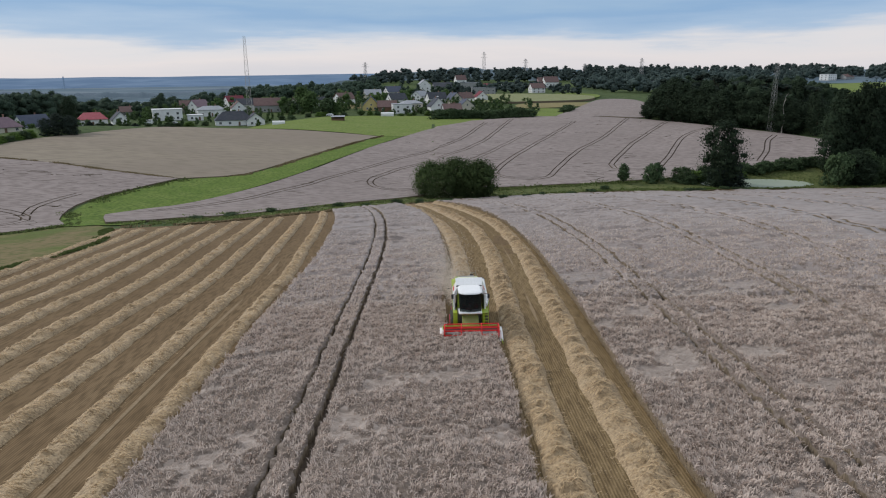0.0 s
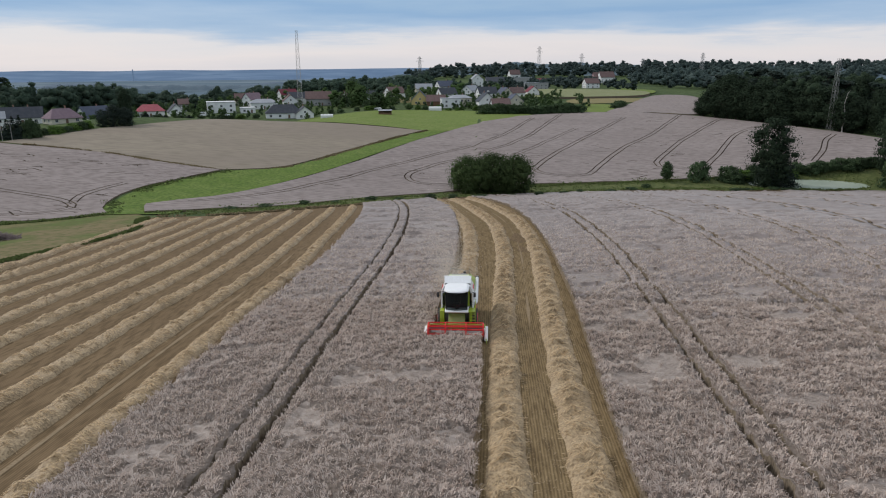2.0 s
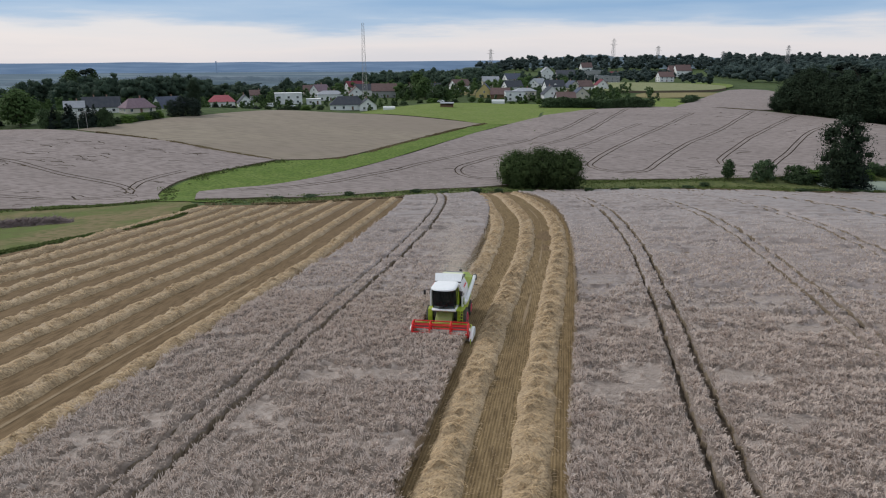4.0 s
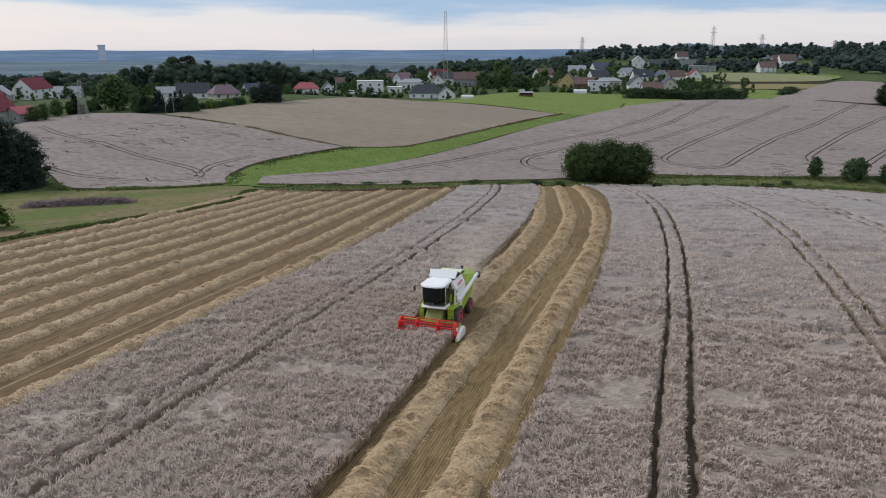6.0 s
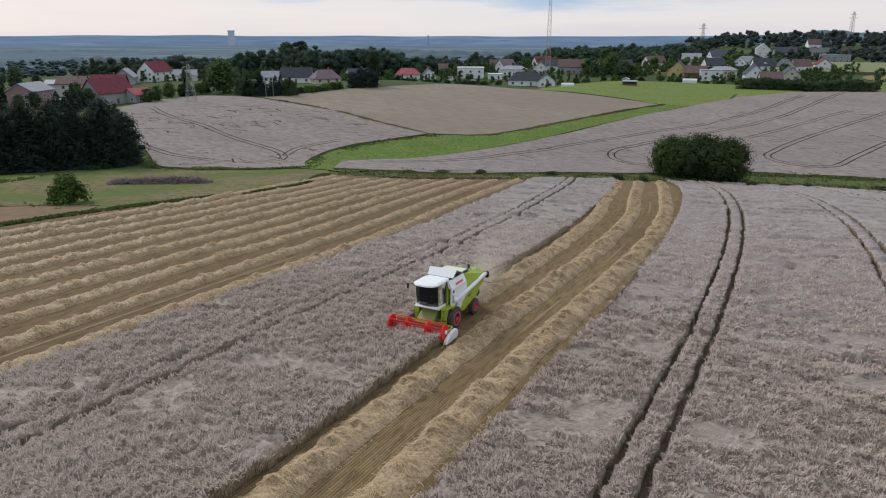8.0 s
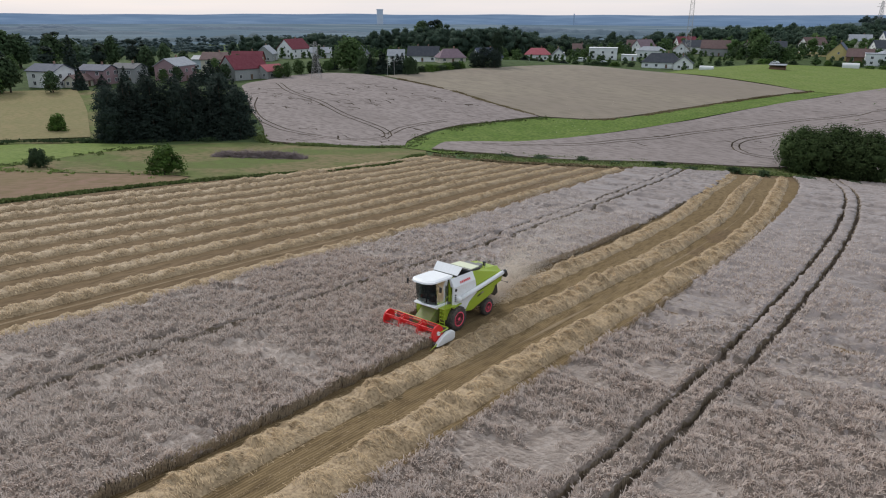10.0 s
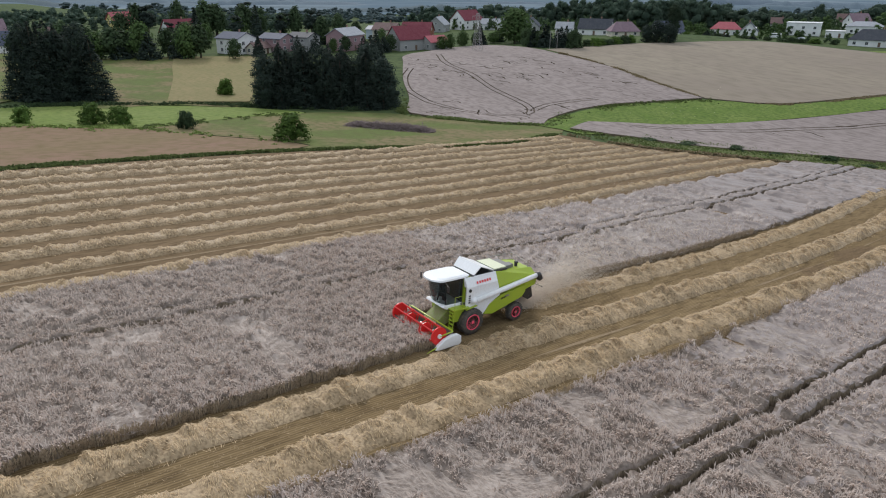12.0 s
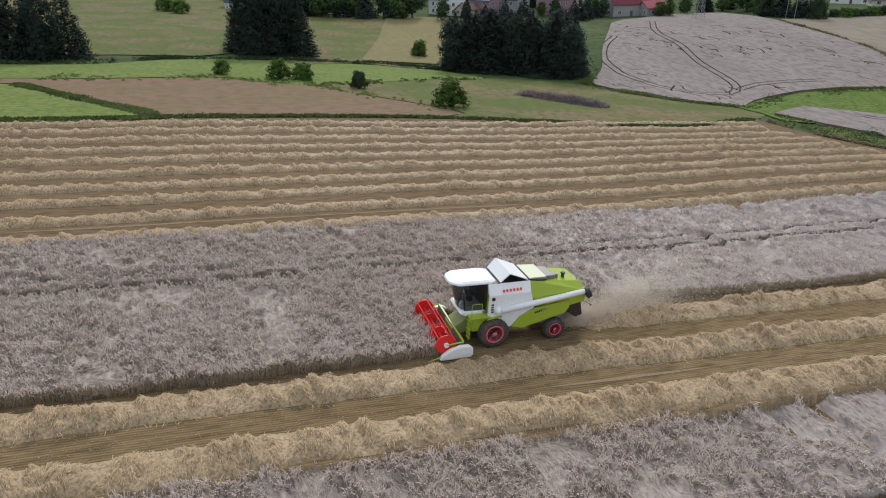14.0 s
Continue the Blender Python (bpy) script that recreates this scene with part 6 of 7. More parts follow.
def far_wood(outline, n, h, seed, label, m=None, size=0.7, per=12, clumps=7, broad=(0.62, 0.95), cones=0.12):
    rng = np.random.default_rng(seed)
    poly = np.array(outline, float)
    lo, hi = poly.min(0), poly.max(0)
    x, y = rng.uniform(lo[0], hi[0], n * 4), rng.uniform(lo[1], hi[1], n * 4)
    ok = inside(x, y, poly)
    x, y = x[ok][:n], y[ok][:n]
    hh = rng.uniform(h[0], h[1], len(x))
    if len(h) > 2:
        hh = np.where(rng.random(len(x)) < 0.25, hh * h[2], hh)
    hh = np.array([tall_enough(*q) for q in zip(x, y, hh)])
    return crown_heap("woodland", x, y, hh, hh * rng.uniform(*broad, len(x)), m or M_WOOD, rng, clumps, per, size, label, cones)


far_wood([(132, 405), (166, 306), (188, 330), (255, 480), (180, 500), (140, 440)], 150, (18, 24), 1, "dense dark wood on the rise", M_DARKLEAF, 0.40, 40, 16, (0.5, 0.7))
far_wood([(186, 322), (200, 322), (420, 500), (300, 560), (260, 480)], 70, (9, 13), 13, "lower dark wood on the rise", M_DARKLEAF, 0.45, 24, 12)
far_wood([(-570, 440), (-385, 330), (-340, 400), (-260, 470), (-190, 540), (-170, 600), (-330, 680), (-620, 620)], 360, (10, 15, 1.2), 2, "dark tree belt behind the village", None, 0.50, 40, 8, (0.7, 1.15))
far_wood([(-345, 400), (-285, 372), (-264, 372), (-246, 402), (-238, 440), (-250, 500), (-300, 540), (-345, 470)], 95, (17, 22, 1.1), 14, "tall dark wood behind the village gardens", M_WOOD, 0.42, 64, 12, (0.5, 0.75), 0.15)
far_wood([(-420, 335), (-345, 330), (-322, 420), (-420, 520), (-600, 530), (-520, 405)], 120, (8, 12), 12, "dark wood behind the village houses", None, 0.50, 40, 8, (0.7, 1.1))
far_wood([(-700, 20), (-380, 60), (-360, 200), (-420, 300), (-700, 300)], 260, (5, 8, 1.3), 3, "trees behind the west houses", None, 0.45, 34, 7, (0.8, 1.2))
far_wood([(-150, 485), (-30, 530), (15, 620), (10, 660), (-120, 615), (-180, 550)], 50, (7, 12), 4, "trees between the village houses", M_LEAF2, 0.45, 30, 7)
far_wood([(-60, 640), (15, 690), (30, 860), (-60, 830)], 35, (7, 11), 15, "trees among the houses on the hill", M_WOOD, 0.6, 24, 8, (0.8, 1.1))
far_wood([(-230, 640), (-70, 612), (-60, 830), (-180, 820)], 170, (10, 15, 1.2), 5, "wooded hill behind the village", M_WOOD, 0.7, 18, 9, (0.75, 1.05))
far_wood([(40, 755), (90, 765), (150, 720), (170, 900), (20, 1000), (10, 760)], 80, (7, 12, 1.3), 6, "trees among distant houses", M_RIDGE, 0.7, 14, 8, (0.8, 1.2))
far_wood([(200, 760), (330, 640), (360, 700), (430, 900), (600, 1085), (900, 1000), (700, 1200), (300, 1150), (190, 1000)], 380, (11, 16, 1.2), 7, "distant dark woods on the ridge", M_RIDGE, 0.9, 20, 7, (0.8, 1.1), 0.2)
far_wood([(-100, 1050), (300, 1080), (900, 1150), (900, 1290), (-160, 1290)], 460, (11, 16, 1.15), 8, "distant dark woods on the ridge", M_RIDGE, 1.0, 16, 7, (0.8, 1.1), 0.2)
# leaf colour greyed and blued to hold the haze of the plain
M_HAZELEAF = leafy("haze_tinted_leaves", (0.080, 0.112, 0.112), (0.102, 0.136, 0.132), (0.066, 0.096, 0.098))
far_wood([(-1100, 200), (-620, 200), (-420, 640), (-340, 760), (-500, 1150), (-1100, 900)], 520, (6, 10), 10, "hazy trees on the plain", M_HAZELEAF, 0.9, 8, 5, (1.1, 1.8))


# ---- houses ----
def wall_paint(name, col):
    return mat(name, col, tuple(c * 0.86 for c in col), 0.85, 2.5, 5, tuple(c * 0.93 for c in col), 0.01, 30, space="Object")


WALLS = {"white": wall_paint("white_render", (0.80, 0.80, 0.78)), "cream": wall_paint("cream_render", (0.60, 0.56, 0.46)), "grey": wall_paint("grey_render", (0.36, 0.36, 0.35)),
         "pink": wall_paint("dusky_pink_render", (0.36, 0.24, 0.25)), "yellow": wall_paint("yellow_render", (0.62, 0.50, 0.22)), "brick": wall_paint("red_brick", (0.30, 0.13, 0.09)),
         "blue": wall_paint("pale_blue_render", (0.45, 0.52, 0.58)), "brown": wall_paint("brown_boards", (0.20, 0.12, 0.08))}
ROOFS = {"red": mat("red_roof_tiles", (0.172, 0.052, 0.066), (0.215, 0.070, 0.084), 0.7, 1.5, 6, (0.16, 0.036, 0.044), 0.03, 9, space="Object"),
         "dark": mat("dark_slate_roof", (0.060, 0.065, 0.078), (0.085, 0.090, 0.10), 0.6, 1.5, 6, (0.05, 0.053, 0.062), 0.03, 9, space="Object"),
         "brown": mat("brown_roof_tiles", (0.15, 0.10, 0.095), (0.19, 0.13, 0.12), 0.7, 1.5, 6, (0.12, 0.08, 0.075), 0.03, 9, space="Object"),
         "grey": mat("grey_sheet_roof", (0.30, 0.31, 0.33), (0.38, 0.39, 0.41), 0.55, 1.5, 6, (0.26, 0.27, 0.29), 0.02, 9, space="Object"),
         "orange": mat("pale_red_roof_tiles", (0.345, 0.110, 0.125), (0.40, 0.145, 0.155), 0.7, 1.5, 6, (0.36, 0.085, 0.10), 0.03, 9, space="Object"),
         "purple": mat("faded_purple_roof", (0.20, 0.14, 0.16), (0.25, 0.18, 0.20), 0.7, 1.5, 6, (0.17, 0.12, 0.14), 0.03, 9, space="Object"),
         "navy": mat("blue_grey_roof", (0.085, 0.095, 0.13), (0.11, 0.12, 0.155), 0.6, 1.5, 6, (0.07, 0.08, 0.11), 0.03, 9, space="Object"),
         "white": mat("pale_flat_roof", (0.70, 0.70, 0.69), (0.60, 0.60, 0.60), 0.7, 1.5, 6, None, 0.01, 9, space="Object")}
M_PANE = paint("window_pane", (0.035, 0.042, 0.052), 0.08, 0.0, spec=0.8)
M_FRAME = paint("white_window_frame", (0.70, 0.70, 0.68), 0.5, 0.03)
M_CHIM = mat("chimney_brick", (0.28, 0.16, 0.12), (0.36, 0.24, 0.19), 0.9, 0.5, 9, space="Object")
M_DOOR = paint("brown_door", (0.13, 0.075, 0.045), 0.5, 0.05)


def house(x, y, w, d, yaw, wall="white", roof="dark", hw=3.2, hr=3.4, style="gable", lead="", chimneys=1, storeys=1, dormer=False):
    """A house w along its ridge, d deep, with eaves at hw and a roof hr high."""
    names = {"white": "white rendered", "cream": "cream rendered", "grey": "grey rendered", "pink": "dusky pink", "yellow": "yellow rendered", "brick": "red brick", "blue": "pale blue", "brown": "brown boarded"}
    rn = {"red": "red tiled", "dark": "dark slate", "brown": "brown tiled", "grey": "grey sheet", "orange": "orange tiled", "purple": "faded purple", "navy": "blue-grey", "white": "pale flat"}
    top = empty("house", pose(x, y, gz(x, y) - 0.15, 0, 0, yaw), lead or f"{names[wall]} village house with a {rn[roof]} roof", "house", "village houses")
    a, b = w / 2, d / 2
    if style == "flat":
        part("wall", add_box(B(), (w, d, hw), (0, 0, hw / 2)), WALLS[wall], top)
        part("roof", add_box(B(), (w + 0.5, d + 0.5, 0.35), (0, 0, hw + 0.175), bevel=0.04), ROOFS[roof], top)
        ridge = hw + 0.3
    else:
        hip = a * 0.45 if style == "hip" else 0.0
        bm = B()
        if style == "gable":
            add_prism(bm, [(-b, 0), (b, 0), (b, hw), (0, hw + hr - 0.1), (-b, hw)], -a, a)
        else:
            add_box(bm, (w, d, hw), (0, 0, hw / 2))
        part("wall", bm, WALLS[wall], top)
        o, t = 0.5, 0.22
        bm = B()
        k = hr / b
        ez = hw - o * k
        if style == "gable":
            for s in (-1, 1):
                q = [(-a - o, s * (b + o), ez), (a + o, s * (b + o), ez), (a + o, 0, hw + hr), (-a - o, 0, hw + hr)]
                lo_ = [bm.verts.new(p) for p in q]
                hi_ = [bm.verts.new((p[0], p[1], p[2] + t)) for p in q]
                bm.faces.new(lo_), bm.faces.new(hi_[::-1])
                for i in range(4):
                    bm.faces.new((lo_[i], lo_[(i + 1) % 4], hi_[(i + 1) % 4], hi_[i]))
        else:
            base = [bm.verts.new(p) for p in ((-a - o, -b - o, ez), (a + o, -b - o, ez), (a + o, b + o, ez), (-a - o, b + o, ez))]
            low_ = [bm.verts.new((v.co.x, v.co.y, ez - 0.15)) for v in base]
            r = [bm.verts.new((-a + hip, 0, hw + hr)), bm.verts.new((a - hip, 0, hw + hr))]
            for f in ((base[0], base[1], r[1], r[0]), (base[2], base[3], r[0], r[1]), (base[1], base[2], r[1]), (base[3], base[0], r[0]), low_[::-1]):
                bm.faces.new(f)
            for i in range(4):
                bm.faces.new((base[i], low_[i], low_[(i + 1) % 4], base[(i + 1) % 4]))
        rf = part("roof", bm, ROOFS[roof], top)
        ridge = hw + hr
        if dormer:
            part("dormer", add_prism(B(), [(-1.1, hw + 0.2), (1.1, hw + 0.2), (1.1, hw + 1.5), (0, hw + 2.2), (-1.1, hw + 1.5)], -b * 0.8, -b * 0.1, axis="y"), WALLS[wall], top)
        for c in range(chimneys):
            part("chimney", add_box(add_box(B(), (0.55, 0.55, 1.7), (a * (0.3 - 0.7 * c), 0.5, ridge + 0.2)), (0.7, 0.7, 0.12), (a * (0.3 - 0.7 * c), 0.5, ridge + 1.08)), M_CHIM, rf)
    n = max(2, int(w / 4.6))

    def window(px, py, pz, turn, ww=1.25, wh=1.3):
        bm = B()
        mm = pose(px, py, pz, 0, 0, turn)
        for sx, sz, ox, oz in ((ww + 0.2, 0.1, 0, wh / 2 + 0.05), (ww + 0.2, 0.1, 0, -wh / 2 - 0.05), (0.1, wh, ww / 2 + 0.05, 0), (0.1, wh, -ww / 2 - 0.05, 0), (0.07, wh, 0, 0)):
            bmesh.ops.create_cube(bm, size=1, matrix=mm @ pose(ox, -0.04, oz) @ Matrix.Diagonal((sx, 0.12, sz, 1)))
        wn_ = part("window", bm, M_FRAME, top)
        bm = B()
        bmesh.ops.create_cube(bm, size=1, matrix=mm @ pose(0, -0.03, 0) @ Matrix.Diagonal((ww, 0.05, wh, 1)))
        part("pane", bm, M_PANE, wn_)
    for st in range(storeys):
        z = 1.6 + 2.75 * st
        for k in range(n):
            px = -a + w * (k + 0.5) / n
            if not (st == 0 and k == n // 2):
                window(px, -b, z, 0)
            window(px, b, z, 180)
        for k in (-1, 1):
            window(a, k * b * 0.45, z, 90)
            window(-a, k * b * 0.45, z, -90)
    if style == "gable" and hr > 2.8:
        window(a, 0, hw + 0.75, 90, 1.0, 1.1)
        window(-a, 0, hw + 0.75, -90, 1.0, 1.1)
    dx = -a + w * (n // 2 + 0.5) / n
    part("door", add_box(B(), (1.1, 0.1, 2.1), (dx, -b - 0.03, 1.2), bevel=0.02), M_DOOR, top)
    return top


# along the barley field
house(-117, 406, 21, 11, 20, "white", "dark", 3.6, 4.4, "hip", "white bungalow with a dark hipped roof at the field's edge", 1)
house(-105, 407, 11, 10, 110, "white", "dark", 3.4, 3.8)
house(-165, 431, 17, 12, 24, "white", "white", 6.6, 0, "flat", "white modern house with a flat pale roof", 0, 2)
house(-149, 434, 9, 9, 24, "white", "white", 3.2, 0, "flat", "low white house with a flat pale roof", 0)
house(-180, 520, 17, 11, 24, "cream", "brown", 4.2, 4.6)
house(-228, 520, 11, 10, 30, "grey", "brown", 6.0, 3.6, "gable", storeys=2)
house(-206, 420, 16, 10.5, 28, "white", "orange", 4.0, 3.6, "hip")
house(-186, 412, 13, 9, 120, "white", "dark", 2.6, 4.6, "gable", dormer=True)
house(-225, 390, 17, 11, 66, "white", "navy", 3.0, 5.8, "gable")
house(-197, 316, 14, 10, 55, "cream", "purple", 3.0, 4.0, "hip")
house(-222, 324, 17, 10, 30, "white", "dark", 3.4, 4.6, "gable", chimneys=2)
house(-210, 288, 8, 7, 36, "white", "grey", 5.6, 2.6, "gable", storeys=2)
# west row
house(-231, 210, 17.5, 11, 92, "grey", "red", 5.0, 5.2, "gable", "grey barn with a large dark red roof", 0)
house(-224.5, 219.5, 10, 8, 92, "grey", "orange", 3.4, 2.4, "gable", "low annexe with a pale red roof", 0)
house(-325, 317, 18, 12, 102, "white", "red", 6.0, 5.6, "gable", "tall white house with a bright red roof", 1, 2)
house(-305, 322, 13, 9, 40, "white", "grey", 3.6, 3.0, "gable")
house(-268, 320, 13, 10, 130, "grey", "dark", 3.2, 4.2, "gable")
house(-318, 290, 15, 10, 130, "grey", "grey", 4.4, 4.4, "gable")
house(-272, 224, 12, 10, 36, "cream", "brown", 6.0, 3.0, "gable", storeys=2)
house(-268, 240, 15, 10, 40, "brick", "red", 4.5, 4.0, "gable")
house(-296, 234, 12, 9, 35, "blue", "grey", 5.0, 1.6, "gable")
house(-239, 182, 15, 10, 118, "pink", "grey", 6.4, 2.8, "gable", "dusky pink house with a grey sheet roof", 1, 2)
house(-232, 193, 9, 6, 30, "white", "white", 2.6, 0, "flat", "low white flat-roofed garage", 0)
house(-246, 153, 12, 9, 24, "pink", "navy", 5.4, 1.8, "gable", storeys=2)
house(-241, 163, 11, 8, 24, "grey", "dark", 5.8, 1.6, "gable", storeys=2)
house(-253, 138, 13, 10, 22, "white", "navy", 6.2, 2.2, "gable", "white two-storey house with a blue-grey roof", 1, 2)
house(-244, 144, 8, 6, 110, "cream", "brown", 2.6, 2.0, "gable")
house(-318, 134, 14, 12, 100, "white", "red", 4.2, 5.6, "gable", "white house with steep red gables", 1, 1)
house(-398, 128, 18, 12, 105, "yellow", "orange", 5.0, 5.5, "gable")
house(-372, 58, 16, 12, 95, "yellow", "purple", 6.5, 5.0, "gable", storeys=2)
house(-322, 56, 15, 11, 90, "white", "navy", 3.6, 5.2, "gable", dormer=True)
house(-345, 84, 12, 9, 80, "white", "brown", 5.0, 3.5, "gable")
# behind, towards the mast
house(-150, 470, 18, 11, 22, "white", "grey", 4.6, 2.2, "hip", storeys=1)
house(-138, 492, 14, 10, 110, "white", "brown", 4.6, 4.4)
house(-124, 520, 19, 12, 15, "grey", "brown", 5.2, 5.0)
house(-106, 528, 13, 11, 100, "cream", "brown", 5.0, 5.0)
house(-90, 540, 11, 10, 20, "white", "dark", 5.4, 3.8)
house(-142, 530, 17, 11, 20, "white", "dark", 4.8, 4.2)
house(-170, 505, 12, 10, 60, "white", "purple", 4.8, 4.4)
house(-72, 560, 14, 11, 40, "white", "brown", 5.4, 4.4)
house(-160, 560, 14, 11, 40, "white", "red", 5.4, 4.4)
# middle of the village
house(-45, 500, 17, 12, 95, "yellow", "navy", 3.4, 6.4, "gable", "yellow house with a steep blue-grey roof", 1, 1)
house(-33, 492, 13, 10, 5, "brown", "brown", 3.4, 4.0)
house(-22, 478, 13, 11, 10, "white", "grey", 6.2, 0, "flat", "white block with a flat roof", 0, 2)
house(-16, 490, 14, 10, 20, "cream", "grey", 6.4, 1.8, "hip", storeys=2)
house(2, 482, 16, 11, 100, "white", "dark", 4.8, 5.4)
house(12, 470, 12, 9, 12, "white", "brown", 3.6, 3.4)
house(22, 486, 13, 10, 100, "cream", "navy", 4.8, 4.6)
house(2, 596, 16, 11, 20, "white", "dark", 4.4, 5.0, dormer=True)
house(17, 590, 14, 10, 110, "cream", "navy", 4.4, 5.0)
house(27, 604, 13, 10, 30, "white", "brown", 4.6, 4.4)
house(-12, 620, 15, 10, 60, "white", "grey", 5.6, 4.0, storeys=2)
house(-30, 562, 14, 11, 30, "white", "dark", 5.0, 4.6)
house(-56, 640, 15, 11, 15, "cream", "grey", 5.0, 4.4)
house(42, 622, 13, 10, 100, "white", "red", 4.8, 4.4)
house(-40, 690, 16, 12, 30, "white", "navy", 6.0, 5.0, storeys=2)
house(55, 775, 26, 13, 0, "grey", "grey", 7.0, 0, "flat", "long grey two-storey building with a flat roof", 0, 2)
house(118, 800, 16, 12, 15, "white", "brown", 5.6, 5.0, storeys=2)
house(-12, 860, 18, 14, 100, "white", "grey", 8.5, 6.0, "gable", "tall white house on the hill", 1, 2)
house(10, 868, 22, 16, 10, "grey", "dark", 6.0, 5.0)
house(47, 930, 27, 15, 0, "grey", "grey", 9.0, 0, "flat", "long grey building with a flat roof", 0, 2)
house(74, 935, 14, 12, 0, "brick", "red", 4.5, 3.0)
house(38, 1000, 15, 11, 20, "white", "brown", 11, 6.0, storeys=2)
house(98, 930, 20, 12, 5, "white", "grey", 4.0, 2.4)
house(160, 960, 20, 14, 15, "white", "brown", 8, 7, storeys=2)
house(150, 965, 14, 12, 15, "pink", "brown", 8, 6, storeys=2)
house(268, 850, 18, 11, 20, "white", "dark", 5.5, 5.0)
house(600, 1060, 22, 14, 30, "white", "grey", 9, 2.5, "flat", "large white building on the far ridge", 0, 3)
house(640, 1080, 22, 12, 30, "grey", "brown", 4, 3.5)

# ---- sheds, greenhouse, vehicles ----
def shed(x, y, yaw, w=6.5, d=4.0, h=2.5, label="weathered dark wooden field shed with a pale roof"):
    top = empty("shed", pose(x, y, gz(x, y) - 0.1, 0, 0, yaw), label, "shed")
    bm = B()
    for sx in (-1, 1):
        for sy in (-1, 1):
            add_box(bm, (0.18, 0.18, h), (sx * (w / 2 - 0.1), sy * (d / 2 - 0.1), h / 2))
    part("post", bm, M_DOOR, top, kind="stuff")
    part("wall", add_box(B(), (w, 0.12, h * 0.9), (0, d / 2, h * 0.45)), WALLS["brown"], top)
    part("wall", add_box(B(), (w, 0.12, h * 0.5), (0, -d / 2, h * 0.25)), WALLS["brown"], top)
    part("wall", add_box(B(), (0.12, d, h * 0.9), (w / 2, 0, h * 0.45)), WALLS["brown"], top)
    part("roof", add_box(B(), (w + 0.7, d + 0.8, 0.15), (0, 0, h), (5, 0, 0)), ROOFS["grey"], top)


shed(-56, 404, 8, 7.5, 4.2, 2.7)


def greenhouse(x, y, yaw, w, d, h, label):
    top = empty("greenhouse", pose(x, y, gz(x, y) - 0.05, 0, 0, yaw), label, "greenhouse")
    arch = [(-d / 2, 0)] + [(-d / 2 * math.cos(math.pi * k / 8), 0.5 * h + 0.5 * h * math.sin(math.pi * k / 8)) for k in range(9)] + [(d / 2, 0)]
    part("cover", add_prism(B(), arch, -w / 2, w / 2), M_FRAME, top)
    bm = B()
    for k in range(5):
        add_box(bm, (0.06, d * 0.98, 0.06), (-w / 2 + w * k / 4, 0, h + 0.02))
    part("hoop", bm, M_STEEL, top, kind="stuff")


greenhouse(-89, 397, 10, 7, 3.4, 2.3, "pale plastic greenhouse tunnel in the meadow")
greenhouse(-30, 446, 10, 8, 4, 2.8, "white plastic greenhouse tunnel by a garden")


def vehicle(x, y, yaw, length, h, m, label, word):
    top = empty(word, pose(x, y, gz(x, y) - 0.02, 0, 0, yaw), label, word.replace("_", " "))
    l2 = length / 2
    van = word == "van"
    prof = [(-l2, 0.35), (l2, 0.35), (l2, 0.9), (l2 - 0.7, 1.0), (l2 - 1.4, h), (-l2 + (0.1 if van else 1.0), h), (-l2, 1.0)]
    part("body", add_prism(B(), prof, -0.9, 0.9, 0.08), m, top)
    part("windscreen", add_prism(B(), [(l2 - 0.80, 1.05), (l2 - 0.76, 1.05), (l2 - 1.36, h - 0.1), (l2 - 1.40, h - 0.1)], -0.8, 0.8), M_PANE, top)
    for sx in (-1, 1):
        for yy in (-l2 + 0.9, l2 - 0.9):
            part("wheel", add_spin(B(), [(-0.1, 0.33), (0.1, 0.33)], sx * 0.82, (yy, 0.33), 14), M_TYRE, top)
        part("side_window", add_box(B(), (0.03, length * 0.4, h * 0.22), (sx * 0.905, 0.1, h * 0.78)), M_PANE, top)


vehicle(-163, 398, 100, 6.2, 2.5, M_WHITE, "white delivery van parked by the gardens", "van")
vehicle(-150, 400, 100, 4.4, 1.5, paint("silver_paint", (0.5, 0.52, 0.55), 0.3, 0.03), "silver car parked by the gardens", "car")
vehicle(-66, 440, 80, 4.4, 1.5, M_WHITE, "white car parked beside the meadow", "car")

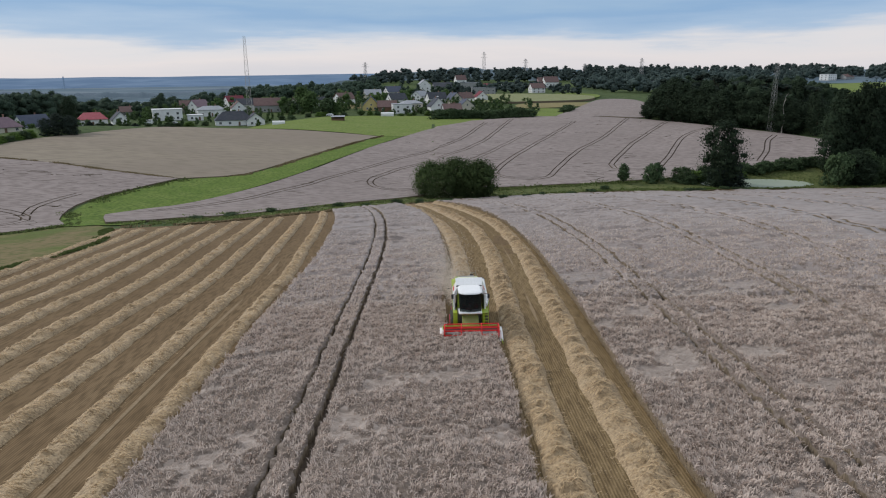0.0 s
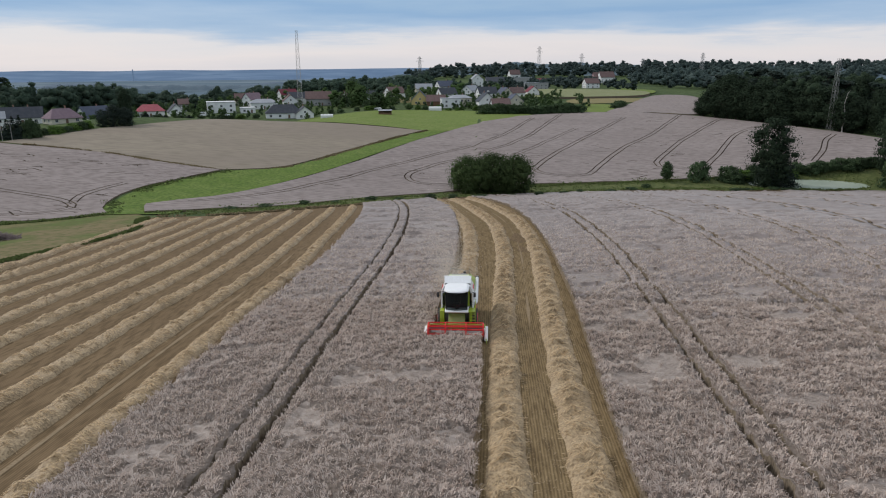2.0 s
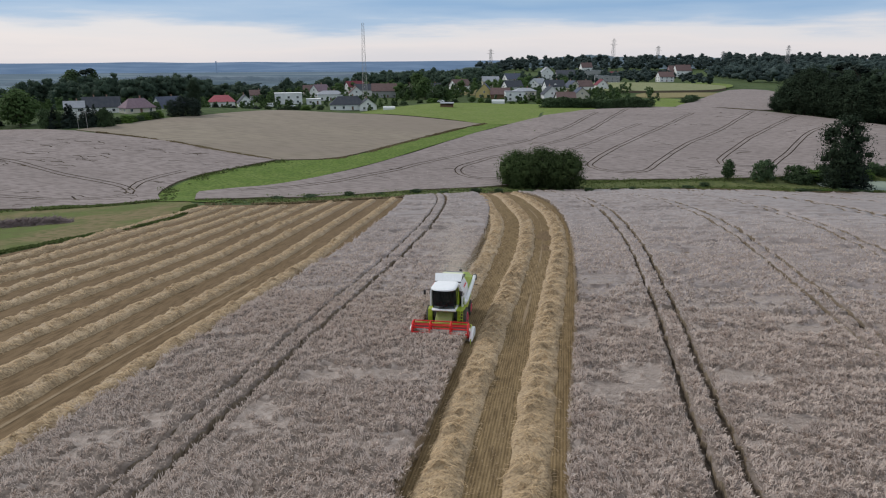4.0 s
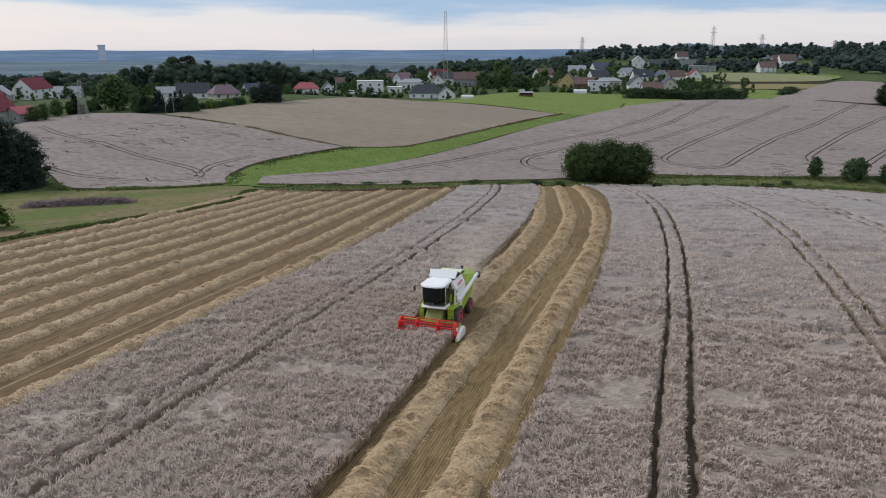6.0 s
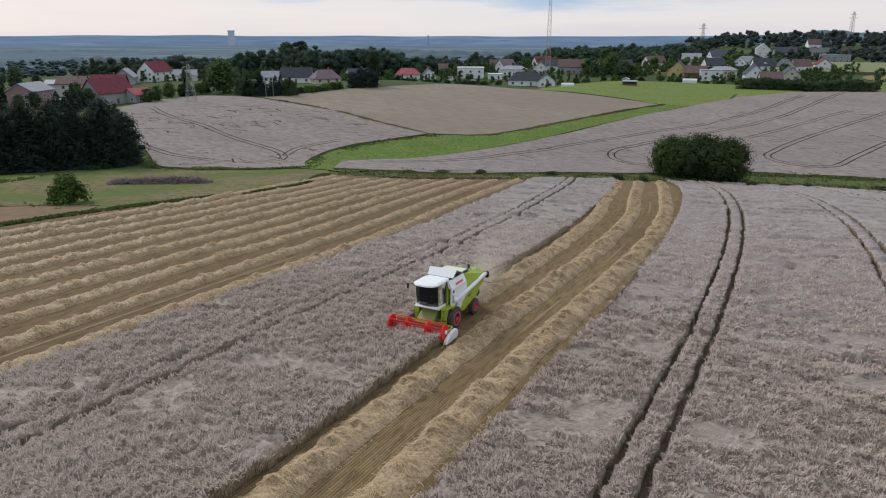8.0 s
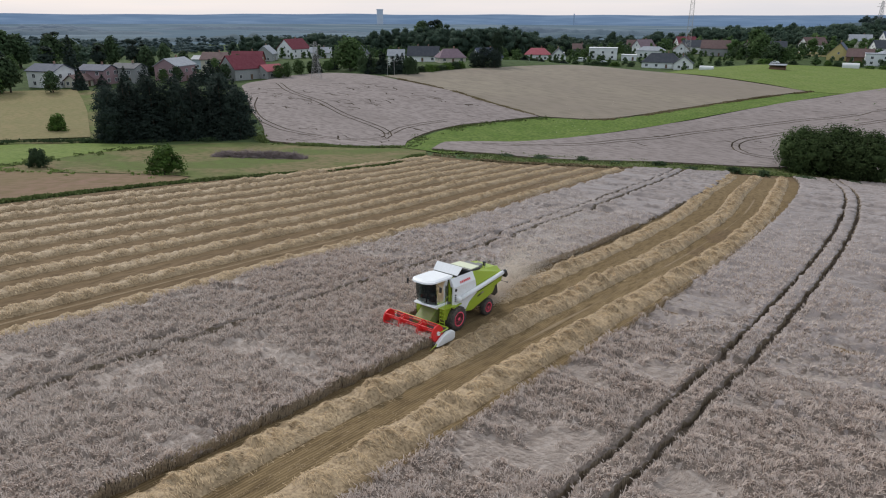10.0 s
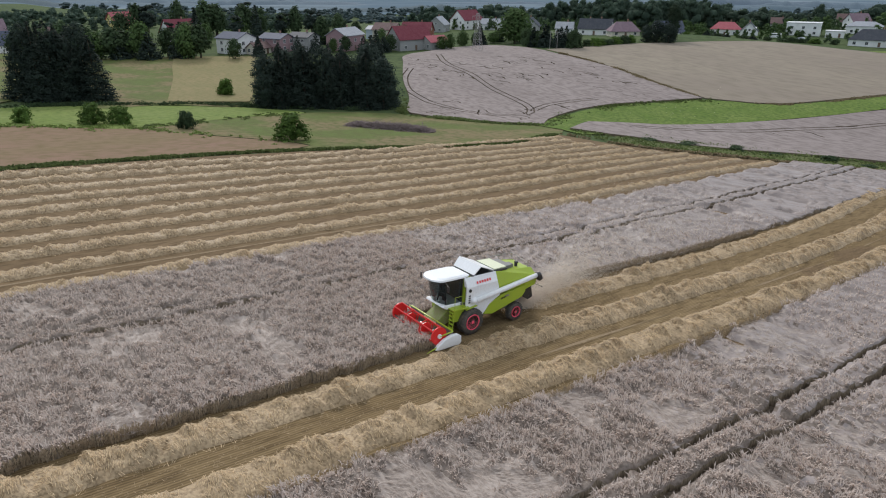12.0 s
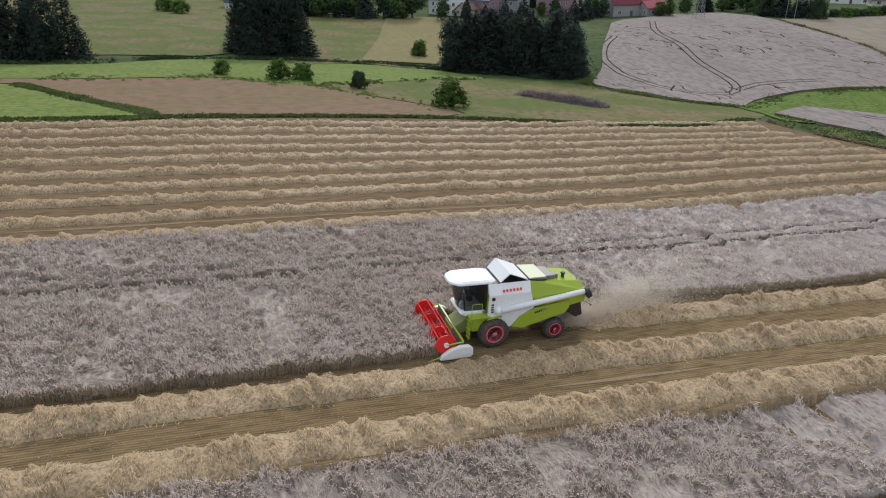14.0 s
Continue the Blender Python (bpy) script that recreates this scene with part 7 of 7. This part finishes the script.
# ---- pylons and masts ----
def lattice(x, y, yaw, h, w0, w1, label, arms=(), bays=9, r=0.09, kind_="pylon", lean=(0, 0)):
    top = empty(kind_, pose(x, y, gz(x, y) - 0.2, lean[0], lean[1], yaw), label, kind_)
    at = lambda sx, sy, t: Vector((sx * (w0 + (w1 - w0) * t) / 2, sy * (w0 + (w1 - w0) * t) / 2, h * t))
    corners = ((-1, -1), (1, -1), (1, 1), (-1, 1))
    for sx, sy in corners:
        part("leg", add_tube(B(), at(sx, sy, 0), at(sx, sy, 1), r, r * 0.7, n=5), M_STEEL, top)
    bm = B()
    for k in range(bays):
        t0, t1 = k / bays, (k + 1) / bays
        for i in range(4):
            a, b = corners[i], corners[(i + 1) % 4]
            add_tube(bm, at(*a, t0), at(*b, t1), r * 0.5, n=4, caps=False)
            add_tube(bm, at(*b, t0), at(*a, t1), r * 0.5, n=4, caps=False)
            add_tube(bm, at(*a, t1), at(*b, t1), r * 0.5, n=4, caps=False)
    part("bracing", bm, M_STEEL, top)
    for t, half in arms:
        bm = B()
        for s in (-1, 1):
            add_tube(bm, (s * w1 / 2, 0, h * t + 0.5), (s * half, 0, h * t), r * 0.6, n=4)
            add_tube(bm, (s * w1 / 2, 0, h * t - 0.4), (s * half, 0, h * t), r * 0.6, n=4)
            add_tube(bm, (s * half, 0, h * t), (s * half, 0, h * t - 1.1), r * 0.7, n=5)
        part("arm", bm, M_STEEL, top, "cross arm with hanging insulators")
    return top


lattice(155.5, 316.5, 25, 31.5, 2.2, 1.1, "grey lattice power pylon on the field's edge", ((0.86, 2.0), (0.93, 1.6)), 9, 0.05)
lattice(-193.5, 219.5, 30, 15.5, 3.6, 0.9, "low grey lattice pylon standing in the wheat", ((0.92, 2.4),), 6, 0.08)
lattice(-119, 450, 10, 51.5, 3.4, 1.3, "tall grey lattice mast behind the village", (), 16, 0.06, "mast")
for x, y, h in ((-114, 1180, 36), (86, 1197, 43), (156, 1191, 31), (252, 1170, 23), (341, 1150, 32)):
    lattice(x, y, 40, h, 6, 2, "distant lattice power pylon on the ridge", ((0.8, 7), (0.92, 5)), 8, 0.22)
bm = B()
for s in (-1, 1):
    add_tube(bm, (s * 1.6, 0, -0.3), (s * 1.6, 0, 7.0), 0.12, 0.09, n=6)
add_tube(bm, (-2.0, 0, 6.6), (2.0, 0, 6.6), 0.09, n=6)
hframe = empty("pole_frame", pose(-172, 242.5, gz(-172, 242.5), 0, 0, 20), "grey two-legged power pole frame at the field's edge", "power pole")
part("frame", bm, M_STEEL, hframe)

# ---- the brush pile ----
M_BRUSH = mat("dry_branches", (0.22, 0.172, 0.162), (0.30, 0.24, 0.225), 0.95, 1.5, 6, (0.10, 0.08, 0.075), 0.05, 8)
rngb = np.random.default_rng(5)
n = 2600
t = rngb.random(n)
cx_, cy_ = -94.6 + 15.0 * t + rngb.normal(0, 0.2, n), 103.3 + 11.5 * t
off = rngb.normal(0, 1.15, n)
px_, py_ = cx_ + off * 0.75, cy_ - off * 0.66
hz = 1.5 * np.clip(1 - (off / 2.6) ** 2, 0, 1) * (0.45 + 0.5 * value_noise(t * 18, t * 0, 2.5, 3)) * np.minimum(1, np.minimum(t, 1 - t) * 9)
pz_ = ground_z(px_, py_) + 0.05 + hz * rngb.uniform(0.3, 1.1, n)
ang, tilt, ln = rngb.uniform(0, 6.28, n), rngb.normal(0, 0.25, n), rngb.uniform(0.5, 1.3, n)
dv = np.stack([np.cos(ang) * ln, np.sin(ang) * ln, np.sin(tilt) * ln], 1)
sd = np.stack([-np.sin(ang) * 0.07, np.cos(ang) * 0.07, 0 * ang], 1)
P = np.stack([px_, py_, pz_], 1)
up_ = np.array([0, 0, 0.07])
V = np.vstack([P - dv - sd, P - dv + sd, P - dv + up_, P + dv - sd * 0.5, P + dv + sd * 0.5, P + dv + up_ * 0.6])
k = np.arange(n)
F = np.vstack([np.stack([k + a * n, k + b * n, k + c * n, k + d * n], 1) for a, b, c, d in ((0, 1, 4, 3), (1, 2, 5, 4), (2, 0, 3, 5))])
tagged(new("brush_pile", fast_mesh("brush_pile", V, F, M_BRUSH)), "long heap of dry grey-brown branches on the grass", "brush pile", kind="stuff")

# ---- pond ----
# Pale green water; part of the sky's reflection is put into the base colour.
M_WATER = mat("sky_paled_pond_water", (0.46, 0.53, 0.43), (0.52, 0.58, 0.48), 0.08, 8, 1.5, None, 0.01, 1.5, spec=0.6)
pond = curve([(91, 222), (99, 217.5), (113, 217), (124, 221), (128, 228), (121, 236), (107, 239), (94, 235), (90, 229)], 2, True)
pz0 = gz(104, 214.5) + 0.05
tagged(new("pond", mesh_of("pond", np.column_stack([pond, np.full(len(pond), pz0)]), [tuple(range(len(pond)))], M_WATER)), "still pale green pond among bushes", "pond", kind="structure")

# ---- weeds along the field edges ----
M_WEED = leafy("rough_weeds", (0.130, 0.170, 0.055), (0.170, 0.205, 0.075), (0.090, 0.120, 0.040))
M_DRYWEED = leafy("dry_edge_grass", (0.235, 0.185, 0.105), (0.28, 0.22, 0.135), (0.165, 0.135, 0.075))


def weeds(name, line, n, h, spread, m, seed, label, gaps=0.18):
    rng = np.random.default_rng(seed)
    L = np.array(line, float)
    i = rng.integers(0, len(L) - 1, n)
    f = rng.random(n)[:, None]
    p = L[i] * (1 - f) + L[i + 1] * f + rng.normal(0, spread, (n, 2))
    p = p[value_noise(p[:, 0], p[:, 1], 7.0, seed) > gaps + 0.4 * rng.random(n)]
    n = len(p)
    z = ground_z(p[:, 0], p[:, 1])
    g = 0.4 + 1.1 * value_noise(p[:, 0], p[:, 1], 4.0, seed + 9)
    C = np.column_stack([p, z + 0.1 + h * 0.40 * g * rng.uniform(0.5, 1.2, n)])
    R_ = np.tile([0.6, 0.6, h * 0.45], (n, 1)) * (g * rng.uniform(0.6, 1.3, n))[:, None]
    return tagged(new(name, leaf_mesh(name, C, R_, 9, 0.24, m, rng, core=0)), label, "weeds", kind="stuff")


def grass_tufts(name, outline, n, h, m, seed, label):
    """Uneven tufts of taller grass over a piece of meadow."""
    rng = np.random.default_rng(seed)
    poly = np.array(outline, float)
    lo, hi = poly.min(0), poly.max(0)
    x, y = rng.uniform(lo[0], hi[0], n * 5), rng.uniform(lo[1], hi[1], n * 5)
    ok = inside(x, y, poly) & (value_noise(x, y, 6.0, seed) > 0.15 + 0.6 * rng.random(n * 5))
    x, y = x[ok][:n], y[ok][:n]
    n = len(x)
    C = np.column_stack([x, y, ground_z(x, y) + 0.2 + h * 0.25])
    R_ = np.tile([0.8, 0.8, h * 0.5], (n, 1)) * rng.uniform(0.5, 1.4, (n, 1))
    return tagged(new(name, leaf_mesh(name, C, R_, 9, 0.20, m, rng, flat=0.6, core=0, whole=False)), label, "grass", kind="stuff")


M_TUFT = leafy("grass_tufts", (0.165, 0.225, 0.062), (0.205, 0.262, 0.085), (0.125, 0.175, 0.048))
grass_tufts("grass_tufts", np.vstack([far_line[1:] + (0, 3), (hill_south + (0, -2))[::-1]]), 2400, 0.5, M_WEED, 33, "rough green grass tufts along the ditch")
weeds("field_edge_weeds", west_line + (-1.2, 0), 2600, 0.10, 0.4, M_WEED, 1, "dark green weeds along the stubble edge", -0.3)
weeds("field_edge_weeds", far_line + (0, 0.7), 2400, 0.35, 0.3, M_DRYWEED, 2, "pale dry grass along the field edge")
weeds("ditch_weeds", far_line + (0, 4.5), 1300, 0.5, 1.0, M_WEED, 6, "tall green weeds along the ditch")
weeds("ditch_weeds", curve([(-60, 160), (-40, 174), (-20, 192), (-4, 204), (15, 215), (54, 228), (115, 241), (150, 244)], 4), 1500, 0.6, 1.4, M_WEED, 3, "tall green weeds along the ditch")
weeds("field_edge_weeds", curve([(-62.8, 31), (-66.9, 33.5), (-79.8, 23.4), (-97.2, 10.2)], 2), 1500, 0.16, 0.4, M_WEED, 51, "dark green weeds between two meadows", -0.3)
weeds("meadow_tufts", curve([(-104, 6), (-105, 24), (-107.3, 43.5), (-103.6, 50.2), (-100.1, 61.7), (-88.5, 69.7), (-77.8, 78.6), (-70, 82.4)], 2), 300, 0.15, 1.8, M_TUFT, 52, "rough grass tufts where two meadows meet")
weeds("meadow_tufts", curve([(-100.8, 62.3), (-111.3, 84.5), (-118.2, 104.5)], 2), 200, 0.15, 1.5, M_WEED, 53, "rough grass tufts where two meadows meet")
weeds("stream_hedge", curve([(-128, -30), (-129, -5), (-134, 16), (-144, 29), (-148, 54), (-146.6, 80), (-140, 98), (-121, 120)], 4), 2200, 0.85, 1.1, M_LEAF, 4, "dark overgrown hedge along the stream")
weeds("strip_weeds", strip_north[strip_north[:, 1] < 215], 400, 0.4, 1.2, M_WEED, 5, "rough tufts along the grass strip")

weeds("field_edge_weeds", curve([(-84, 151), (-88, 142), (-98, 135), (-109, 128), (-132, 143)], 3) + (0, -0.4), 900, 0.5, 0.7, M_WEED, 7, "rough grass along the wheat edge")
weeds("field_edge_weeds", hill_south + (0, -0.8), 2200, 0.5, 0.8, M_WEED, 8, "rough grass along the wheat edge")

weeds("field_edge_weeds", curve([(-161, 234.5), (-152, 232.6), (-129, 227), (-100, 217.6), (-80, 212.8)], 3), 1500, 0.5, 0.35, M_DRYWEED, 41, "dry brown grass between two fields")
weeds("field_edge_weeds", strip_north[strip_north[:, 1] > 213], 1200, 0.45, 0.4, M_DRYWEED, 42, "dry brown grass along the barley edge")

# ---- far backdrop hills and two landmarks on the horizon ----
# The blue of the hills is haze, put straight into their colour.
M_HILLS = mat("haze_tinted_hills", (0.255, 0.345, 0.475), (0.345, 0.440, 0.565), 1.0, 300, 0.006, (0.235, 0.325, 0.45), spec=0.0, stretch_by=(1, 1, 16), spread=(0.42, 0.66))
az = np.radians(np.arange(-125, 70, 0.5))
crest = 19 - 16 + 14 * value_noise(np.degrees(az), 0 * az, 14, 3) + 9 * value_noise(np.degrees(az), 0 * az, 4, 4)
V = np.vstack([np.column_stack([4250 * np.sin(az), 4250 * np.cos(az), np.full(len(az), -60.0)]), np.column_stack([4300 * np.sin(az), 4300 * np.cos(az), crest])])
k = np.arange(len(az) - 1)
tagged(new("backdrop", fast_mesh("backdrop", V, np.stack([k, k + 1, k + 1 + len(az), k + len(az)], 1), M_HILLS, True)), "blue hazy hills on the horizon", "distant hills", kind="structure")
# each farther ring is coloured paler and bluer, painting in the haze
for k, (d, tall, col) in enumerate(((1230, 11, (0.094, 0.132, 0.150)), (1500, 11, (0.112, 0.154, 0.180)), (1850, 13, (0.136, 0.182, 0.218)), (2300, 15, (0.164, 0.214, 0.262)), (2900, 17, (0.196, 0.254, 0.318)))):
    m_ = leafy("haze_tinted_woods", col, tuple(1.16 * q for q in col), tuple(0.86 * q for q in col))
    a_ = np.radians(np.arange(-125, 12, 7.0 / d * 57.3))
    far_ = d * (1 + 0.16 * (value_noise(np.degrees(a_), 0 * a_ + k, 9.0, 90 + k) - 0.5))
    up_ = tall * np.clip(1.9 * value_noise(np.degrees(a_), 0 * a_, 5.0, 80 + k) - 0.55, 0, 1) * (0.55 + 0.6 * value_noise(a_ * d, 0 * a_, 16.0, 85 + k) + 0.25 * np.random.default_rng(k).random(len(a_)))
    rings = []
    for back, lift_ in ((-30, 0.0), (-14, 0.7), (0, 1.0), (30, 1.05), (70, 0.0)):
        X_, Y_ = (far_ + back) * np.sin(a_), (far_ + back) * np.cos(a_)
        rings.append(np.column_stack([X_, Y_, ground_z(X_, Y_) - 0.5 + up_ * lift_]))
    n_ = len(a_)
    q_ = np.arange(n_ - 1)
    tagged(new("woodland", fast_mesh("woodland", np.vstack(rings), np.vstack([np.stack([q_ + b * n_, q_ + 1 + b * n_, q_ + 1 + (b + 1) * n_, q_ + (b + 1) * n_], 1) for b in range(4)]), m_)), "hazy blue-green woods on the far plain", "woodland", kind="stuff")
# Landmark colours are paled for haze too; the stack borrows the hills' blue.
M_PALEWALL = mat("pale_far_wall", (0.50, 0.55, 0.62), (0.54, 0.59, 0.66), 0.95, 20, 0.3)
for a, w, h, nm, lab in ((-43.0, 36, 78, "tower_block", "far-off pale tower block on the horizon"), (-27.65, 9, 62, "chimney_stack", "far-off slim chimney stack on the horizon")):
    x, y = 4150 * math.sin(radians(a)), 4150 * math.cos(radians(a))
    top = empty(nm, pose(x, y, gz(x, y), 0, 0, -a), lab, nm.replace("_", " "))
    if nm == "tower_block":
        part("wall", add_box(B(), (w, 20, h), (0, 0, h / 2), bevel=0.5), M_PALEWALL, top)
        part("roof", add_box(B(), (w + 4, 24, 5), (0, 0, h + 2.5)), M_PALEWALL, top)
    else:
        part("shaft", add_tube(B(), (0, 0, 0), (0, 0, h), w / 2, w / 3, n=12), M_HILLS, top)
